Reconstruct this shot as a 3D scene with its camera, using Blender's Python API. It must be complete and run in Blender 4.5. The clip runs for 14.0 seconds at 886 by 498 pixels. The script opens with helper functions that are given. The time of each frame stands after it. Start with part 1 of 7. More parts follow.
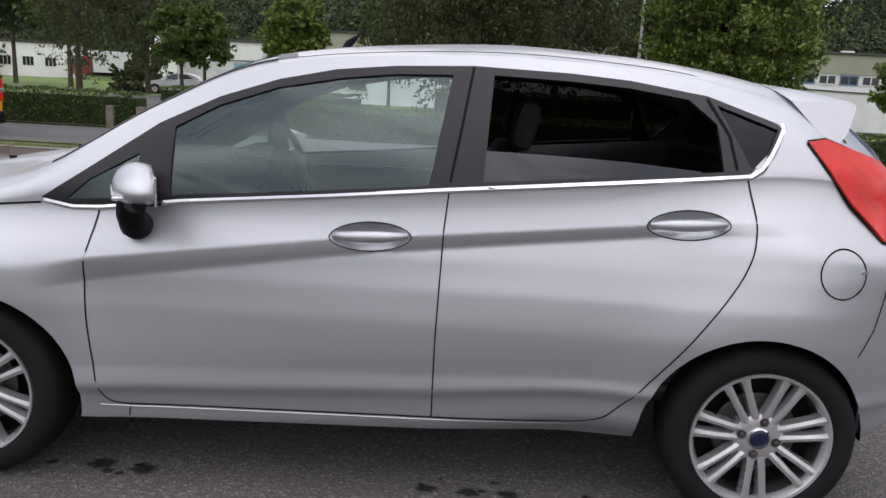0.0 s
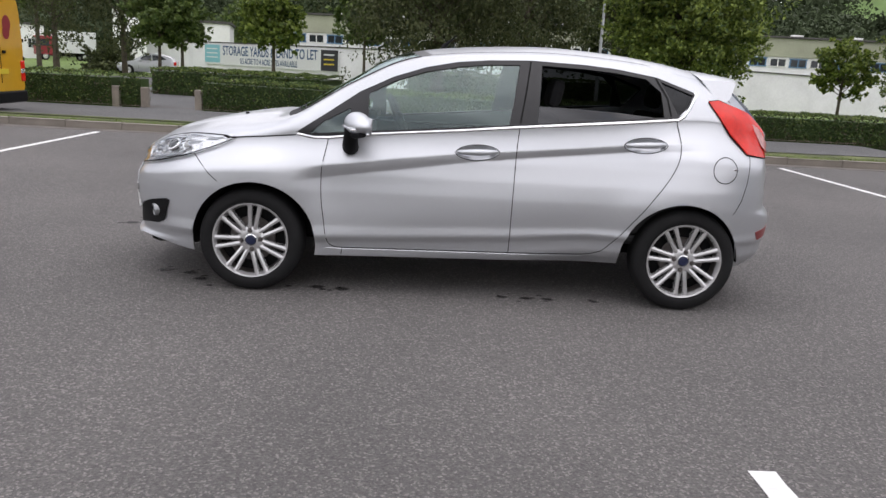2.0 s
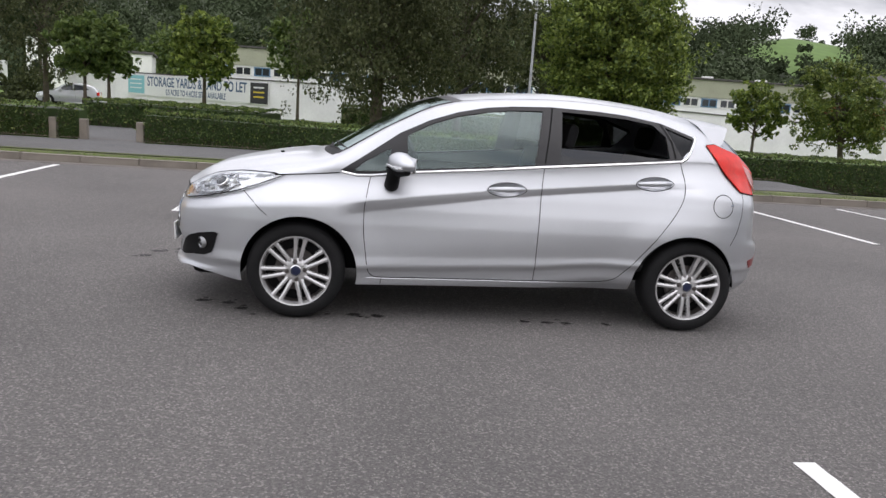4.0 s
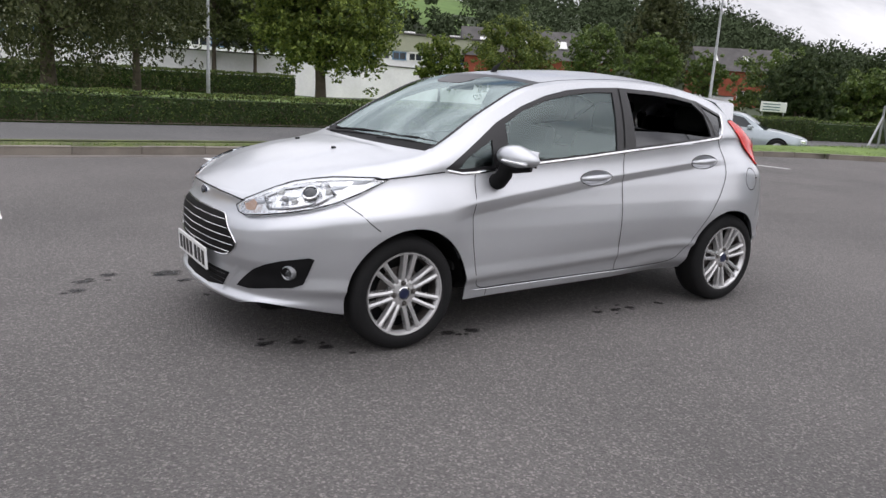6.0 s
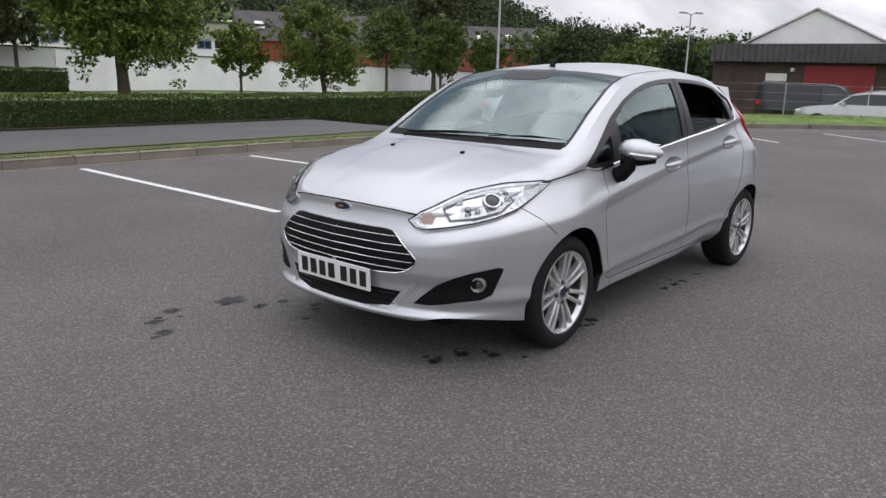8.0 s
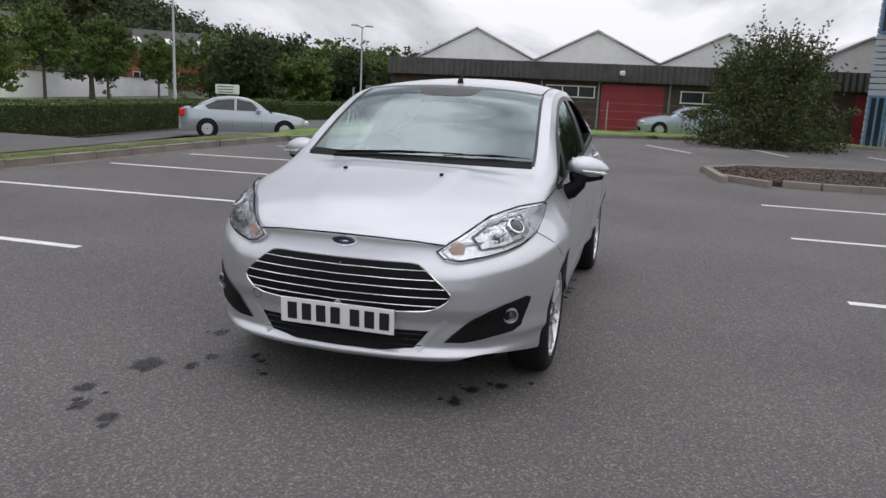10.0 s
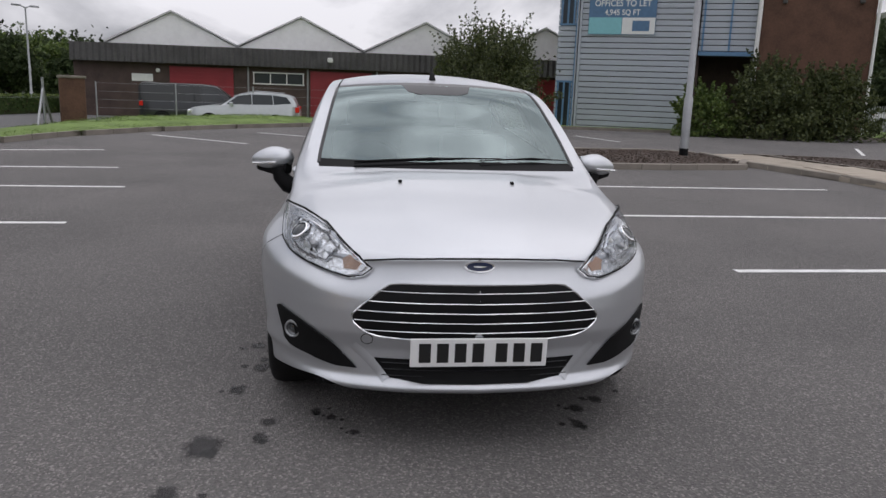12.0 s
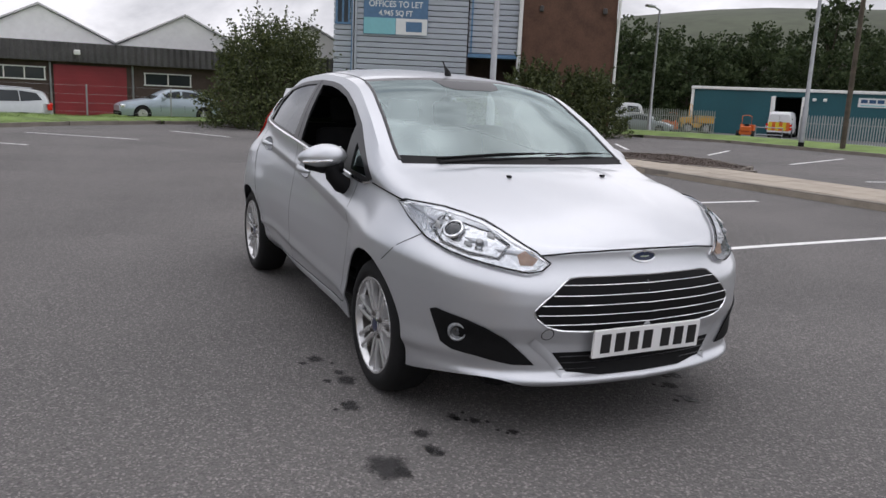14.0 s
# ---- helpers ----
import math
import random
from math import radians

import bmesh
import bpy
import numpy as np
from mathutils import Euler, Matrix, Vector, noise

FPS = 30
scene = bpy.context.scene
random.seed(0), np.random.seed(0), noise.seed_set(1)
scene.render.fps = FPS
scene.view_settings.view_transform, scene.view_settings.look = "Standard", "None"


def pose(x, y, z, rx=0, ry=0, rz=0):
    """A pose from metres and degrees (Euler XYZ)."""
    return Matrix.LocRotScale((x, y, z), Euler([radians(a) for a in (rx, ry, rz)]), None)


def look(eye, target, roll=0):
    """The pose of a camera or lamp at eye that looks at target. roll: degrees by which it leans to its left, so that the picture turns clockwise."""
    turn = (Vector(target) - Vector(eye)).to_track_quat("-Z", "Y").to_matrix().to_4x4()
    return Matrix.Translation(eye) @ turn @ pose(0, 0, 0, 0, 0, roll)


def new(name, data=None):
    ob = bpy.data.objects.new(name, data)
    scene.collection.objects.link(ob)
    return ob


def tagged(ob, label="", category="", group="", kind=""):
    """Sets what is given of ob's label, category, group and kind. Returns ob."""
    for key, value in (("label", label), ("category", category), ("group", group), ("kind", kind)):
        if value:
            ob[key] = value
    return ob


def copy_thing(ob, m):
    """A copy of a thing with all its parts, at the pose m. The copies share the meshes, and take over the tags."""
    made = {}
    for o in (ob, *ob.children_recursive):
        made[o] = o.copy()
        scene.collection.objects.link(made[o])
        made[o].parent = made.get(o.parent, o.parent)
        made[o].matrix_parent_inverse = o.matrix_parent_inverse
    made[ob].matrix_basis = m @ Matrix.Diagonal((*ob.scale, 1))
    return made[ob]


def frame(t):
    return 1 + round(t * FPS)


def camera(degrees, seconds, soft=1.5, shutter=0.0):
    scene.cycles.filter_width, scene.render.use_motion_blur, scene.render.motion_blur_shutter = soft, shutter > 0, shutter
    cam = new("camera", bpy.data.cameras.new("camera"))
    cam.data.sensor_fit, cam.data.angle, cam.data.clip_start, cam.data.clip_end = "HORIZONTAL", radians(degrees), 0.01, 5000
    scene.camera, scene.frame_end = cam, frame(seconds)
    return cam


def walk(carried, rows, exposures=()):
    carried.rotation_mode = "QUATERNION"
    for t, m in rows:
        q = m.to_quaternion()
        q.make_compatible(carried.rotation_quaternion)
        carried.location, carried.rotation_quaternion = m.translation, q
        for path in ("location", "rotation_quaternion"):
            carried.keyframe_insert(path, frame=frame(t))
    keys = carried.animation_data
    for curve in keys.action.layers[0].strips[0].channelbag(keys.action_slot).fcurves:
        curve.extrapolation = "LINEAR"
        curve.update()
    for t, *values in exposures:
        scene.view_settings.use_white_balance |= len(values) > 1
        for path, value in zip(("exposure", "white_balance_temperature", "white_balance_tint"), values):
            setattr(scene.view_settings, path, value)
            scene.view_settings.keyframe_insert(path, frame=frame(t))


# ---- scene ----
cam = camera(59.8, 14.0)
METRES, EYE, TILT, LEAN, TURN = 14.151, 1.5, 0.0, 0.0, 0.0
PATH = [
    (0, (0.315, -3.03, 1.318), (0.247, -1.078, 0.893), 2.9),
    (0.5, (0.205, -3.608, 1.32), (0.116, -1.652, 0.914), 2.5),
    (1, (0.023, -4.143, 1.34), (0.008, -2.181, 0.951), 2.6),
    (1.5, (-0.078, -4.647, 1.332), (-0.108, -2.693, 0.905), 3.0),
    (2, (-0.217, -5.084, 1.32), (-0.185, -3.139, 0.855), 3.1),
    (2.5, (-0.307, -5.415, 1.331), (-0.28, -3.452, 0.948), 2.9),
    (3, (-0.366, -5.606, 1.343), (-0.342, -3.65, 0.926), 2.8),
    (3.2, (-0.396, -5.613, 1.348), (-0.359, -3.654, 0.946), 2.8),
    (5.3, (-2.377, -4.519, 1.341), (-1.622, -2.702, 0.98), 4.6),
    (5.5, (-2.597, -4.354, 1.366), (-1.759, -2.586, 0.951), 4.4),
    (6, (-3.121, -4.037, 1.372), (-2.057, -2.401, 0.935), 3.6),
    (6.5, (-3.549, -3.625, 1.368), (-2.347, -2.086, 0.939), 3.0),
    (7, (-3.973, -3.286, 1.371), (-2.643, -1.852, 0.951), 2.3),
    (7.2, (-4.114, -3.158, 1.377), (-2.746, -1.76, 0.958), 2.2),
    (9.3, (-4.895, -2.023, 1.389), (-3.143, -1.144, 0.995), 1.7),
    (9.5, (-4.941, -1.819, 1.384), (-3.133, -1.039, 1.031), 1.9),
    (10, (-5.004, -1.272, 1.371), (-3.117, -0.748, 0.967), 2.7),
    (10.5, (-4.933, -0.687, 1.39), (-3.024, -0.336, 0.91), 3.1),
    (11, (-4.92, -0.168, 1.39), (-2.981, -0.137, 0.899), 2.9),
    (11.5, (-4.803, 0.243, 1.361), (-2.855, 0.115, 0.927), 2.7),
    (12, (-4.785, 0.509, 1.37), (-2.843, 0.252, 0.964), 2.0),
    (12.5, (-4.753, 0.726, 1.349), (-2.84, 0.321, 0.929), 2.6),
    (13, (-4.574, 1.098, 1.328), (-2.703, 0.516, 0.928), 2.4),
    (13.5, (-4.465, 1.583, 1.309), (-2.645, 0.855, 0.916), 2.6),
    (14, (-4.306, 2.009, 1.291), (-2.546, 1.14, 0.907), 2.6),
]
walk(cam, [(t, look(eye, target, roll)) for t, eye, target, roll in PATH],
     exposures=[(0, .10, 6290, 17), (1.5, .34, 6400, 16), (5.5, .38, 6370, 15), (7, .25, 6360, 15), (9.5, .01, 6270, 15), (11, -.07, 6300, 15), (12.5, -.19, 6330, 15), (13.5, -.07, 6320, 15), (14, .06, 6310, 15)])
SUN_DIR = (0.25, -0.45, 0.85)
# ---- world and sun ----
world = bpy.data.worlds.new("overcast_sky")
scene.world = world
world.use_nodes = True
wn, wl = world.node_tree.nodes, world.node_tree.links
wn.clear()
w_out = wn.new("ShaderNodeOutputWorld")
w_bg = wn.new("ShaderNodeBackground")
w_sky = wn.new("ShaderNodeTexSky")
w_sky.sky_type, w_sky.sun_disc = "NISHITA", False
w_sky.sun_elevation, w_sky.sun_rotation = radians(52), radians(150)
w_sky.air_density, w_sky.dust_density = 1.0, 3.0
w_co = wn.new("ShaderNodeTexCoord")
w_map = wn.new("ShaderNodeMapping")
w_map.inputs["Scale"].default_value = (1.0, 1.0, 2.6)
w_noise = wn.new("ShaderNodeTexNoise")
w_noise.inputs["Scale"].default_value, w_noise.inputs["Detail"].default_value = 2.2, 7.0
w_noise.inputs["Roughness"].default_value, w_noise.inputs["Distortion"].default_value = 0.56, 0.35
w_ramp = wn.new("ShaderNodeValToRGB")
w_ramp.color_ramp.elements[0].position, w_ramp.color_ramp.elements[0].color = 0.30, (2.0, 2.8, 4.0, 1)
w_ramp.color_ramp.elements[1].position, w_ramp.color_ramp.elements[1].color = 0.60, (10.9, 10.9, 11.0, 1)
w_ramp.color_ramp.elements.new(0.385).color = (3.2, 3.35, 3.6, 1)
w_mix = wn.new("ShaderNodeMix")
w_mix.data_type = "RGBA"
w_mix.inputs[0].default_value = 0.96
wl.new(w_co.outputs["Generated"], w_map.inputs["Vector"])
wl.new(w_map.outputs["Vector"], w_noise.inputs["Vector"])
wl.new(w_noise.outputs["Fac"], w_ramp.inputs["Fac"])
wl.new(w_sky.outputs["Color"], w_mix.inputs[6])
wl.new(w_ramp.outputs["Color"], w_mix.inputs[7])
w_sep, w_rise, w_mul = wn.new("ShaderNodeSeparateXYZ"), wn.new("ShaderNodeMapRange"), wn.new("ShaderNodeVectorMath")
w_rise.inputs["From Min"].default_value, w_rise.inputs["From Max"].default_value = 0.0, 1.0
w_rise.inputs["To Min"].default_value, w_rise.inputs["To Max"].default_value = 0.84, 1.66
w_mul.operation = "SCALE"
wl.new(w_co.outputs["Generated"], w_sep.inputs["Vector"])
wl.new(w_sep.outputs["Z"], w_rise.inputs["Value"])
wl.new(w_mix.outputs[2], w_mul.inputs[0])
wl.new(w_rise.outputs["Result"], w_mul.inputs["Scale"])
wl.new(w_mul.outputs["Vector"], w_bg.inputs["Color"])
w_bg.inputs["Strength"].default_value = 0.10
wl.new(w_bg.outputs["Background"], w_out.inputs["Surface"])

sun = new("sun", bpy.data.lights.new("sun", "SUN"))
sun.data.energy, sun.data.angle, sun.data.color = 0.7, radians(110), (1.0, 0.96, 0.91)
sun.matrix_basis = look((0, 0, 30), (-SUN_DIR[0] * 30, -SUN_DIR[1] * 30, 30 - SUN_DIR[2] * 30))


# ---- materials ----
def material(name, base, rough=0.6, metal=0.0, spread=0.0, scale=8.0, fine=90.0, bump=0.0, bump_scale=60.0, coat=0.0, other=None,
             random_tint=0.0, spec=0.5, alpha_noise=None):
    """A surface with two scales of colour variation and an optional relief."""
    m = bpy.data.materials.new(name)
    m.use_nodes = True
    n, l = m.node_tree.nodes, m.node_tree.links
    b = n["Principled BSDF"]
    b.inputs["Roughness"].default_value, b.inputs["Metallic"].default_value = rough, metal
    b.inputs["Coat Weight"].default_value, b.inputs["Coat Roughness"].default_value = coat, 0.04
    b.inputs["Specular IOR Level"].default_value = spec
    b.inputs["Base Color"].default_value = (*base, 1)
    co = n.new("ShaderNodeTexCoord")
    if spread or other or random_tint:
        big, small = n.new("ShaderNodeTexNoise"), n.new("ShaderNodeTexNoise")
        big.inputs["Scale"].default_value, big.inputs["Detail"].default_value = scale, 5.0
        small.inputs["Scale"].default_value, small.inputs["Detail"].default_value = fine, 3.0
        for q in (big, small):
            l.new(co.outputs["Object"], q.inputs["Vector"])
        add = n.new("ShaderNodeMath")
        add.operation = "MULTIPLY_ADD"
        l.new(small.outputs["Fac"], add.inputs[0])
        add.inputs[1].default_value = 0.5
        l.new(big.outputs["Fac"], add.inputs[2])
        fac = add.outputs[0]
        if random_tint:
            info = n.new("ShaderNodeObjectInfo")
            more = n.new("ShaderNodeMath")
            more.operation = "MULTIPLY_ADD"
            l.new(info.outputs["Random"], more.inputs[0])
            more.inputs[1].default_value = random_tint
            l.new(fac, more.inputs[2])
            fac = more.outputs[0]
        ramp = n.new("ShaderNodeValToRGB")
        ramp.color_ramp.elements[0].position, ramp.color_ramp.elements[1].position = 0.5, 1.0 + random_tint * 0.5
        lo = [c * (1 - spread) for c in base]
        hi = other or [min(1, c * (1 + spread)) for c in base]
        ramp.color_ramp.elements[0].color, ramp.color_ramp.elements[1].color = (*lo, 1), (*hi, 1)
        l.new(fac, ramp.inputs["Fac"])
        l.new(ramp.outputs["Color"], b.inputs["Base Color"])
    if bump:
        tex, bm_ = n.new("ShaderNodeTexNoise"), n.new("ShaderNodeBump")
        tex.inputs["Scale"].default_value, tex.inputs["Detail"].default_value = bump_scale, 4.0
        bm_.inputs["Strength"].default_value, bm_.inputs["Distance"].default_value = bump, 0.02
        l.new(co.outputs["Object"], tex.inputs["Vector"])
        l.new(tex.outputs["Fac"], bm_.inputs["Height"])
        l.new(bm_.outputs["Normal"], b.inputs["Normal"])
    return m


def glass_material(name, tint, clear=0.8, rough=0.0, gloss_tint=(0.95, 0.97, 1.0)):
    """Thin automotive glass: a tinted pane with a clear gloss over it."""
    m = bpy.data.materials.new(name)
    m.use_nodes = True
    n, l = m.node_tree.nodes, m.node_tree.links
    n.remove(n["Principled BSDF"])
    out = n["Material Output"]
    see, gloss, mix, fres = (n.new(k) for k in ("ShaderNodeBsdfTransparent", "ShaderNodeBsdfGlossy", "ShaderNodeMixShader", "ShaderNodeFresnel"))
    see.inputs["Color"].default_value = (*tint, 1)
    gloss.inputs["Roughness"].default_value = rough
    gloss.inputs["Color"].default_value = (*gloss_tint, 1)
    fres.inputs["IOR"].default_value = clear
    l.new(fres.outputs["Fac"], mix.inputs["Fac"])
    l.new(see.outputs["BSDF"], mix.inputs[1])
    l.new(gloss.outputs["BSDF"], mix.inputs[2])
    l.new(mix.outputs["Shader"], out.inputs["Surface"])
    return m


def leaf_material(name, dark, light, shine=0.35):
    """Leaves: each clump has its own tint, some light comes through."""
    m = bpy.data.materials.new(name)
    m.use_nodes = True
    n, l = m.node_tree.nodes, m.node_tree.links
    b, out = n["Principled BSDF"], n["Material Output"]
    geo, ramp, tr, mix = n.new("ShaderNodeNewGeometry"), n.new("ShaderNodeValToRGB"), n.new("ShaderNodeBsdfTranslucent"), n.new("ShaderNodeMixShader")
    ramp.color_ramp.elements[0].color, ramp.color_ramp.elements[1].color = (*dark, 1), (*light, 1)
    l.new(geo.outputs["Random Per Island"], ramp.inputs["Fac"])
    l.new(ramp.outputs["Color"], b.inputs["Base Color"])
    l.new(ramp.outputs["Color"], tr.inputs["Color"])
    b.inputs["Roughness"].default_value = 0.55
    b.inputs["Specular IOR Level"].default_value = shine
    mix.inputs["Fac"].default_value = 0.25
    l.new(b.outputs["BSDF"], mix.inputs[1])
    l.new(tr.outputs["BSDF"], mix.inputs[2])
    l.new(mix.outputs["Shader"], out.inputs["Surface"])
    return m


def paint_material():
    """Silver metallic car paint: flakes under a clear coat."""
    m = bpy.data.materials.new("silver_paint")
    m.use_nodes = True
    n, l = m.node_tree.nodes, m.node_tree.links
    b = n["Principled BSDF"]
    b.inputs["Metallic"].default_value, b.inputs["Roughness"].default_value = 0.82, 0.34
    b.inputs["Coat Weight"].default_value, b.inputs["Coat Roughness"].default_value = 0.55, 0.05
    co, flake, dirt, ramp = n.new("ShaderNodeTexCoord"), n.new("ShaderNodeTexNoise"), n.new("ShaderNodeTexNoise"), n.new("ShaderNodeValToRGB")
    flake.inputs["Scale"].default_value, dirt.inputs["Scale"].default_value = 900.0, 2.5
    ramp.color_ramp.elements[0].color, ramp.color_ramp.elements[1].color = (0.50, 0.515, 0.54, 1), (0.645, 0.66, 0.685, 1)
    ramp.color_ramp.elements[0].position, ramp.color_ramp.elements[1].position = 0.35, 0.65
    l.new(co.outputs["Object"], flake.inputs["Vector"])
    l.new(co.outputs["Object"], dirt.inputs["Vector"])
    l.new(flake.outputs["Fac"], ramp.inputs["Fac"])
    l.new(ramp.outputs["Color"], b.inputs["Base Color"])
    rr = n.new("ShaderNodeMapRange")
    rr.inputs["To Min"].default_value, rr.inputs["To Max"].default_value = 0.37, 0.45
    l.new(dirt.outputs["Fac"], rr.inputs["Value"])
    l.new(rr.outputs["Result"], b.inputs["Roughness"])
    return m


def asphalt_material(name, dark, light, patch=0.12, stones=True):
    """Worn asphalt: pale stone chips in grey binder, broad patches and fine relief."""
    m = bpy.data.materials.new(name)
    m.use_nodes = True
    n, l = m.node_tree.nodes, m.node_tree.links
    b = n["Principled BSDF"]
    b.inputs["Roughness"].default_value, b.inputs["Specular IOR Level"].default_value = 0.85, 0.3
    co = n.new("ShaderNodeTexCoord")
    chips, broad, mid = n.new("ShaderNodeTexVoronoi"), n.new("ShaderNodeTexNoise"), n.new("ShaderNodeTexNoise")
    chips.inputs["Scale"].default_value = 125.0
    broad.inputs["Scale"].default_value, broad.inputs["Detail"].default_value = 0.45, 6.0
    mid.inputs["Scale"].default_value, mid.inputs["Detail"].default_value = 48.0, 8.0
    mid.inputs["Roughness"].default_value = 0.8
    for q in (chips, broad, mid):
        l.new(co.outputs["Object"], q.inputs["Vector"])
    ramp = n.new("ShaderNodeValToRGB")
    ramp.color_ramp.elements[0].color, ramp.color_ramp.elements[1].color = (*dark, 1), (*light, 1)
    ramp.color_ramp.elements[0].position, ramp.color_ramp.elements[1].position = 0.30, 0.74
    l.new(mid.outputs["Fac"], ramp.inputs["Fac"])
    chip_ramp = n.new("ShaderNodeValToRGB")
    chip_ramp.color_ramp.elements[0].position, chip_ramp.color_ramp.elements[0].color = 0.0, (0.62, 0.62, 0.62, 1)
    chip_ramp.color_ramp.elements[1].position, chip_ramp.color_ramp.elements[1].color = 0.80, (1.15, 1.14, 1.12, 1)
    bright = chip_ramp.color_ramp.elements.new(0.97)
    bright.color = (2.35, 2.3, 2.24, 1)
    sep = n.new("ShaderNodeSeparateColor")
    l.new(chips.outputs["Color"], sep.inputs["Color"])
    l.new(sep.outputs["Red"], chip_ramp.inputs["Fac"])
    mul = n.new("ShaderNodeMix")
    mul.data_type, mul.blend_type = "RGBA", "MULTIPLY"
    mul.inputs[0].default_value = 0.62 if stones else 0.3
    l.new(ramp.outputs["Color"], mul.inputs[6])
    l.new(chip_ramp.outputs["Color"], mul.inputs[7])
    patch_ramp = n.new("ShaderNodeValToRGB")
    patch_ramp.color_ramp.elements[0].position, patch_ramp.color_ramp.elements[1].position = 0.35, 0.65
    patch_ramp.color_ramp.elements[0].color = (1 - patch, 1 - patch, 1 - patch, 1)
    patch_ramp.color_ramp.elements[1].color = (1 + patch, 1 + patch * 0.95, 1 + patch * 0.9, 1)
    l.new(broad.outputs["Fac"], patch_ramp.inputs["Fac"])
    mul2 = n.new("ShaderNodeMix")
    mul2.data_type, mul2.blend_type = "RGBA", "MULTIPLY"
    mul2.inputs[0].default_value = 1.0
    l.new(mul.outputs[2], mul2.inputs[6])
    l.new(patch_ramp.outputs["Color"], mul2.inputs[7])
    l.new(mul2.outputs[2], b.inputs["Base Color"])
    bump = n.new("ShaderNodeBump")
    bump.inputs["Strength"].default_value, bump.inputs["Distance"].default_value = 0.95, 0.007
    l.new(chips.outputs["Distance"], bump.inputs["Height"])
    l.new(bump.outputs["Normal"], b.inputs["Normal"])
    return m


def stain_material():
    """Oil soaked into the asphalt, patchy at its edge."""
    m = bpy.data.materials.new("oil_stain")
    m.use_nodes = True
    n, l = m.node_tree.nodes, m.node_tree.links
    b, out = n["Principled BSDF"], n["Material Output"]
    b.inputs["Base Color"].default_value, b.inputs["Roughness"].default_value = (0.022, 0.021, 0.021, 1), 0.6
    soak, tex, co = n.new("ShaderNodeAttribute"), n.new("ShaderNodeTexNoise"), n.new("ShaderNodeTexCoord")
    soak.attribute_name = "soak"
    tex.inputs["Scale"].default_value, tex.inputs["Detail"].default_value = 38.0, 6.0
    tex.inputs["Roughness"].default_value = 0.75
    add, rng, see, mix = n.new("ShaderNodeMath"), n.new("ShaderNodeMapRange"), n.new("ShaderNodeBsdfTransparent"), n.new("ShaderNodeMixShader")
    l.new(co.outputs["Object"], tex.inputs["Vector"])
    l.new(soak.outputs["Fac"], add.inputs[0])
    l.new(tex.outputs["Fac"], add.inputs[1])
    rng.inputs["From Min"].default_value, rng.inputs["From Max"].default_value = 0.62, 1.02
    rng.inputs["To Max"].default_value = 0.74
    l.new(add.outputs[0], rng.inputs["Value"])
    l.new(rng.outputs["Result"], mix.inputs["Fac"])
    l.new(see.outputs["BSDF"], mix.inputs[1])
    l.new(b.outputs["BSDF"], mix.inputs[2])
    l.new(mix.outputs["Shader"], out.inputs["Surface"])
    return m


PAINT = paint_material()
ASPHALT = asphalt_material("car_park_asphalt", (0.088, 0.0835, 0.0815), (0.192, 0.184, 0.179))
ROAD = asphalt_material("road_asphalt", (0.10, 0.10, 0.10), (0.16, 0.16, 0.16), 0.08, False)
EDGING = material("brown_edging", (0.115, 0.085, 0.068), 0.9, spread=0.3, scale=2, fine=40, bump=0.4)
GUTTER = material("gutter_grit", (0.150, 0.132, 0.118), 0.95, spread=0.35, scale=3, fine=50, bump=0.5)
KERB = material("kerb_concrete", (0.205, 0.182, 0.155), 0.9, spread=0.25, scale=3, fine=60, bump=0.4, random_tint=0.25)
SLAB = material("paving_slab", (0.30, 0.26, 0.21), 0.9, spread=0.25, scale=3, fine=60, bump=0.3, random_tint=0.35)
LINE = material("line_paint", (0.72, 0.72, 0.70), 0.7, spread=0.12, scale=5, fine=120, bump=0.2, bump_scale=120)
VERGE_GRASS = material("verge_grass", (0.105, 0.118, 0.050), 0.95, spread=0.45, scale=1.6, fine=30, bump=0.8, bump_scale=50, other=(0.150, 0.175, 0.060))
GRASS = material("grass_ground", (0.135, 0.205, 0.046), 0.9, spread=0.35, scale=1.2, fine=40, bump=0.7, bump_scale=50)
FIELD = material("field_ground", (0.095, 0.160, 0.038), 0.9, spread=0.3, scale=0.02, fine=0.4)
FOREST = material("forest_floor", (0.045, 0.062, 0.028), 0.95, spread=0.4, scale=0.05, fine=0.6)
MOOR = material("moorland", (0.056, 0.064, 0.040), 0.95, spread=0.45, scale=0.012, fine=0.2)
SOIL = material("bark_mulch", (0.060, 0.042, 0.032), 0.95, spread=0.5, scale=6, fine=70, bump=1.0, bump_scale=45)
STAIN = stain_material()
BLACK = material("black_plastic", (0.006, 0.006, 0.0065), 0.6, spec=0.15, spread=0.3, scale=20, fine=200)
TRIM = material("window_trim", (0.012, 0.012, 0.0135), 0.34, spread=0.2, scale=20, fine=200)
SEAM = material("panel_gap", (0.008, 0.008, 0.008), 0.8, spec=0.2)
RUBBER = material("tyre_rubber", (0.0085, 0.0085, 0.009), 0.8, spec=0.3, spread=0.3, scale=6, fine=80, bump=0.15, bump_scale=120)
CHROME = material("chrome", (0.82, 0.83, 0.84), 0.12, metal=1.0)
ALLOY = material("alloy_silver", (0.636, 0.636, 0.636), 0.27, metal=0.7, spread=0.08, scale=5, fine=60, coat=0.4)
FOG_GLASS = material("fog_lamp_glass", (0.085, 0.09, 0.095), 0.15, metal=0.3, spread=0.3, scale=30, fine=80, coat=0.8)
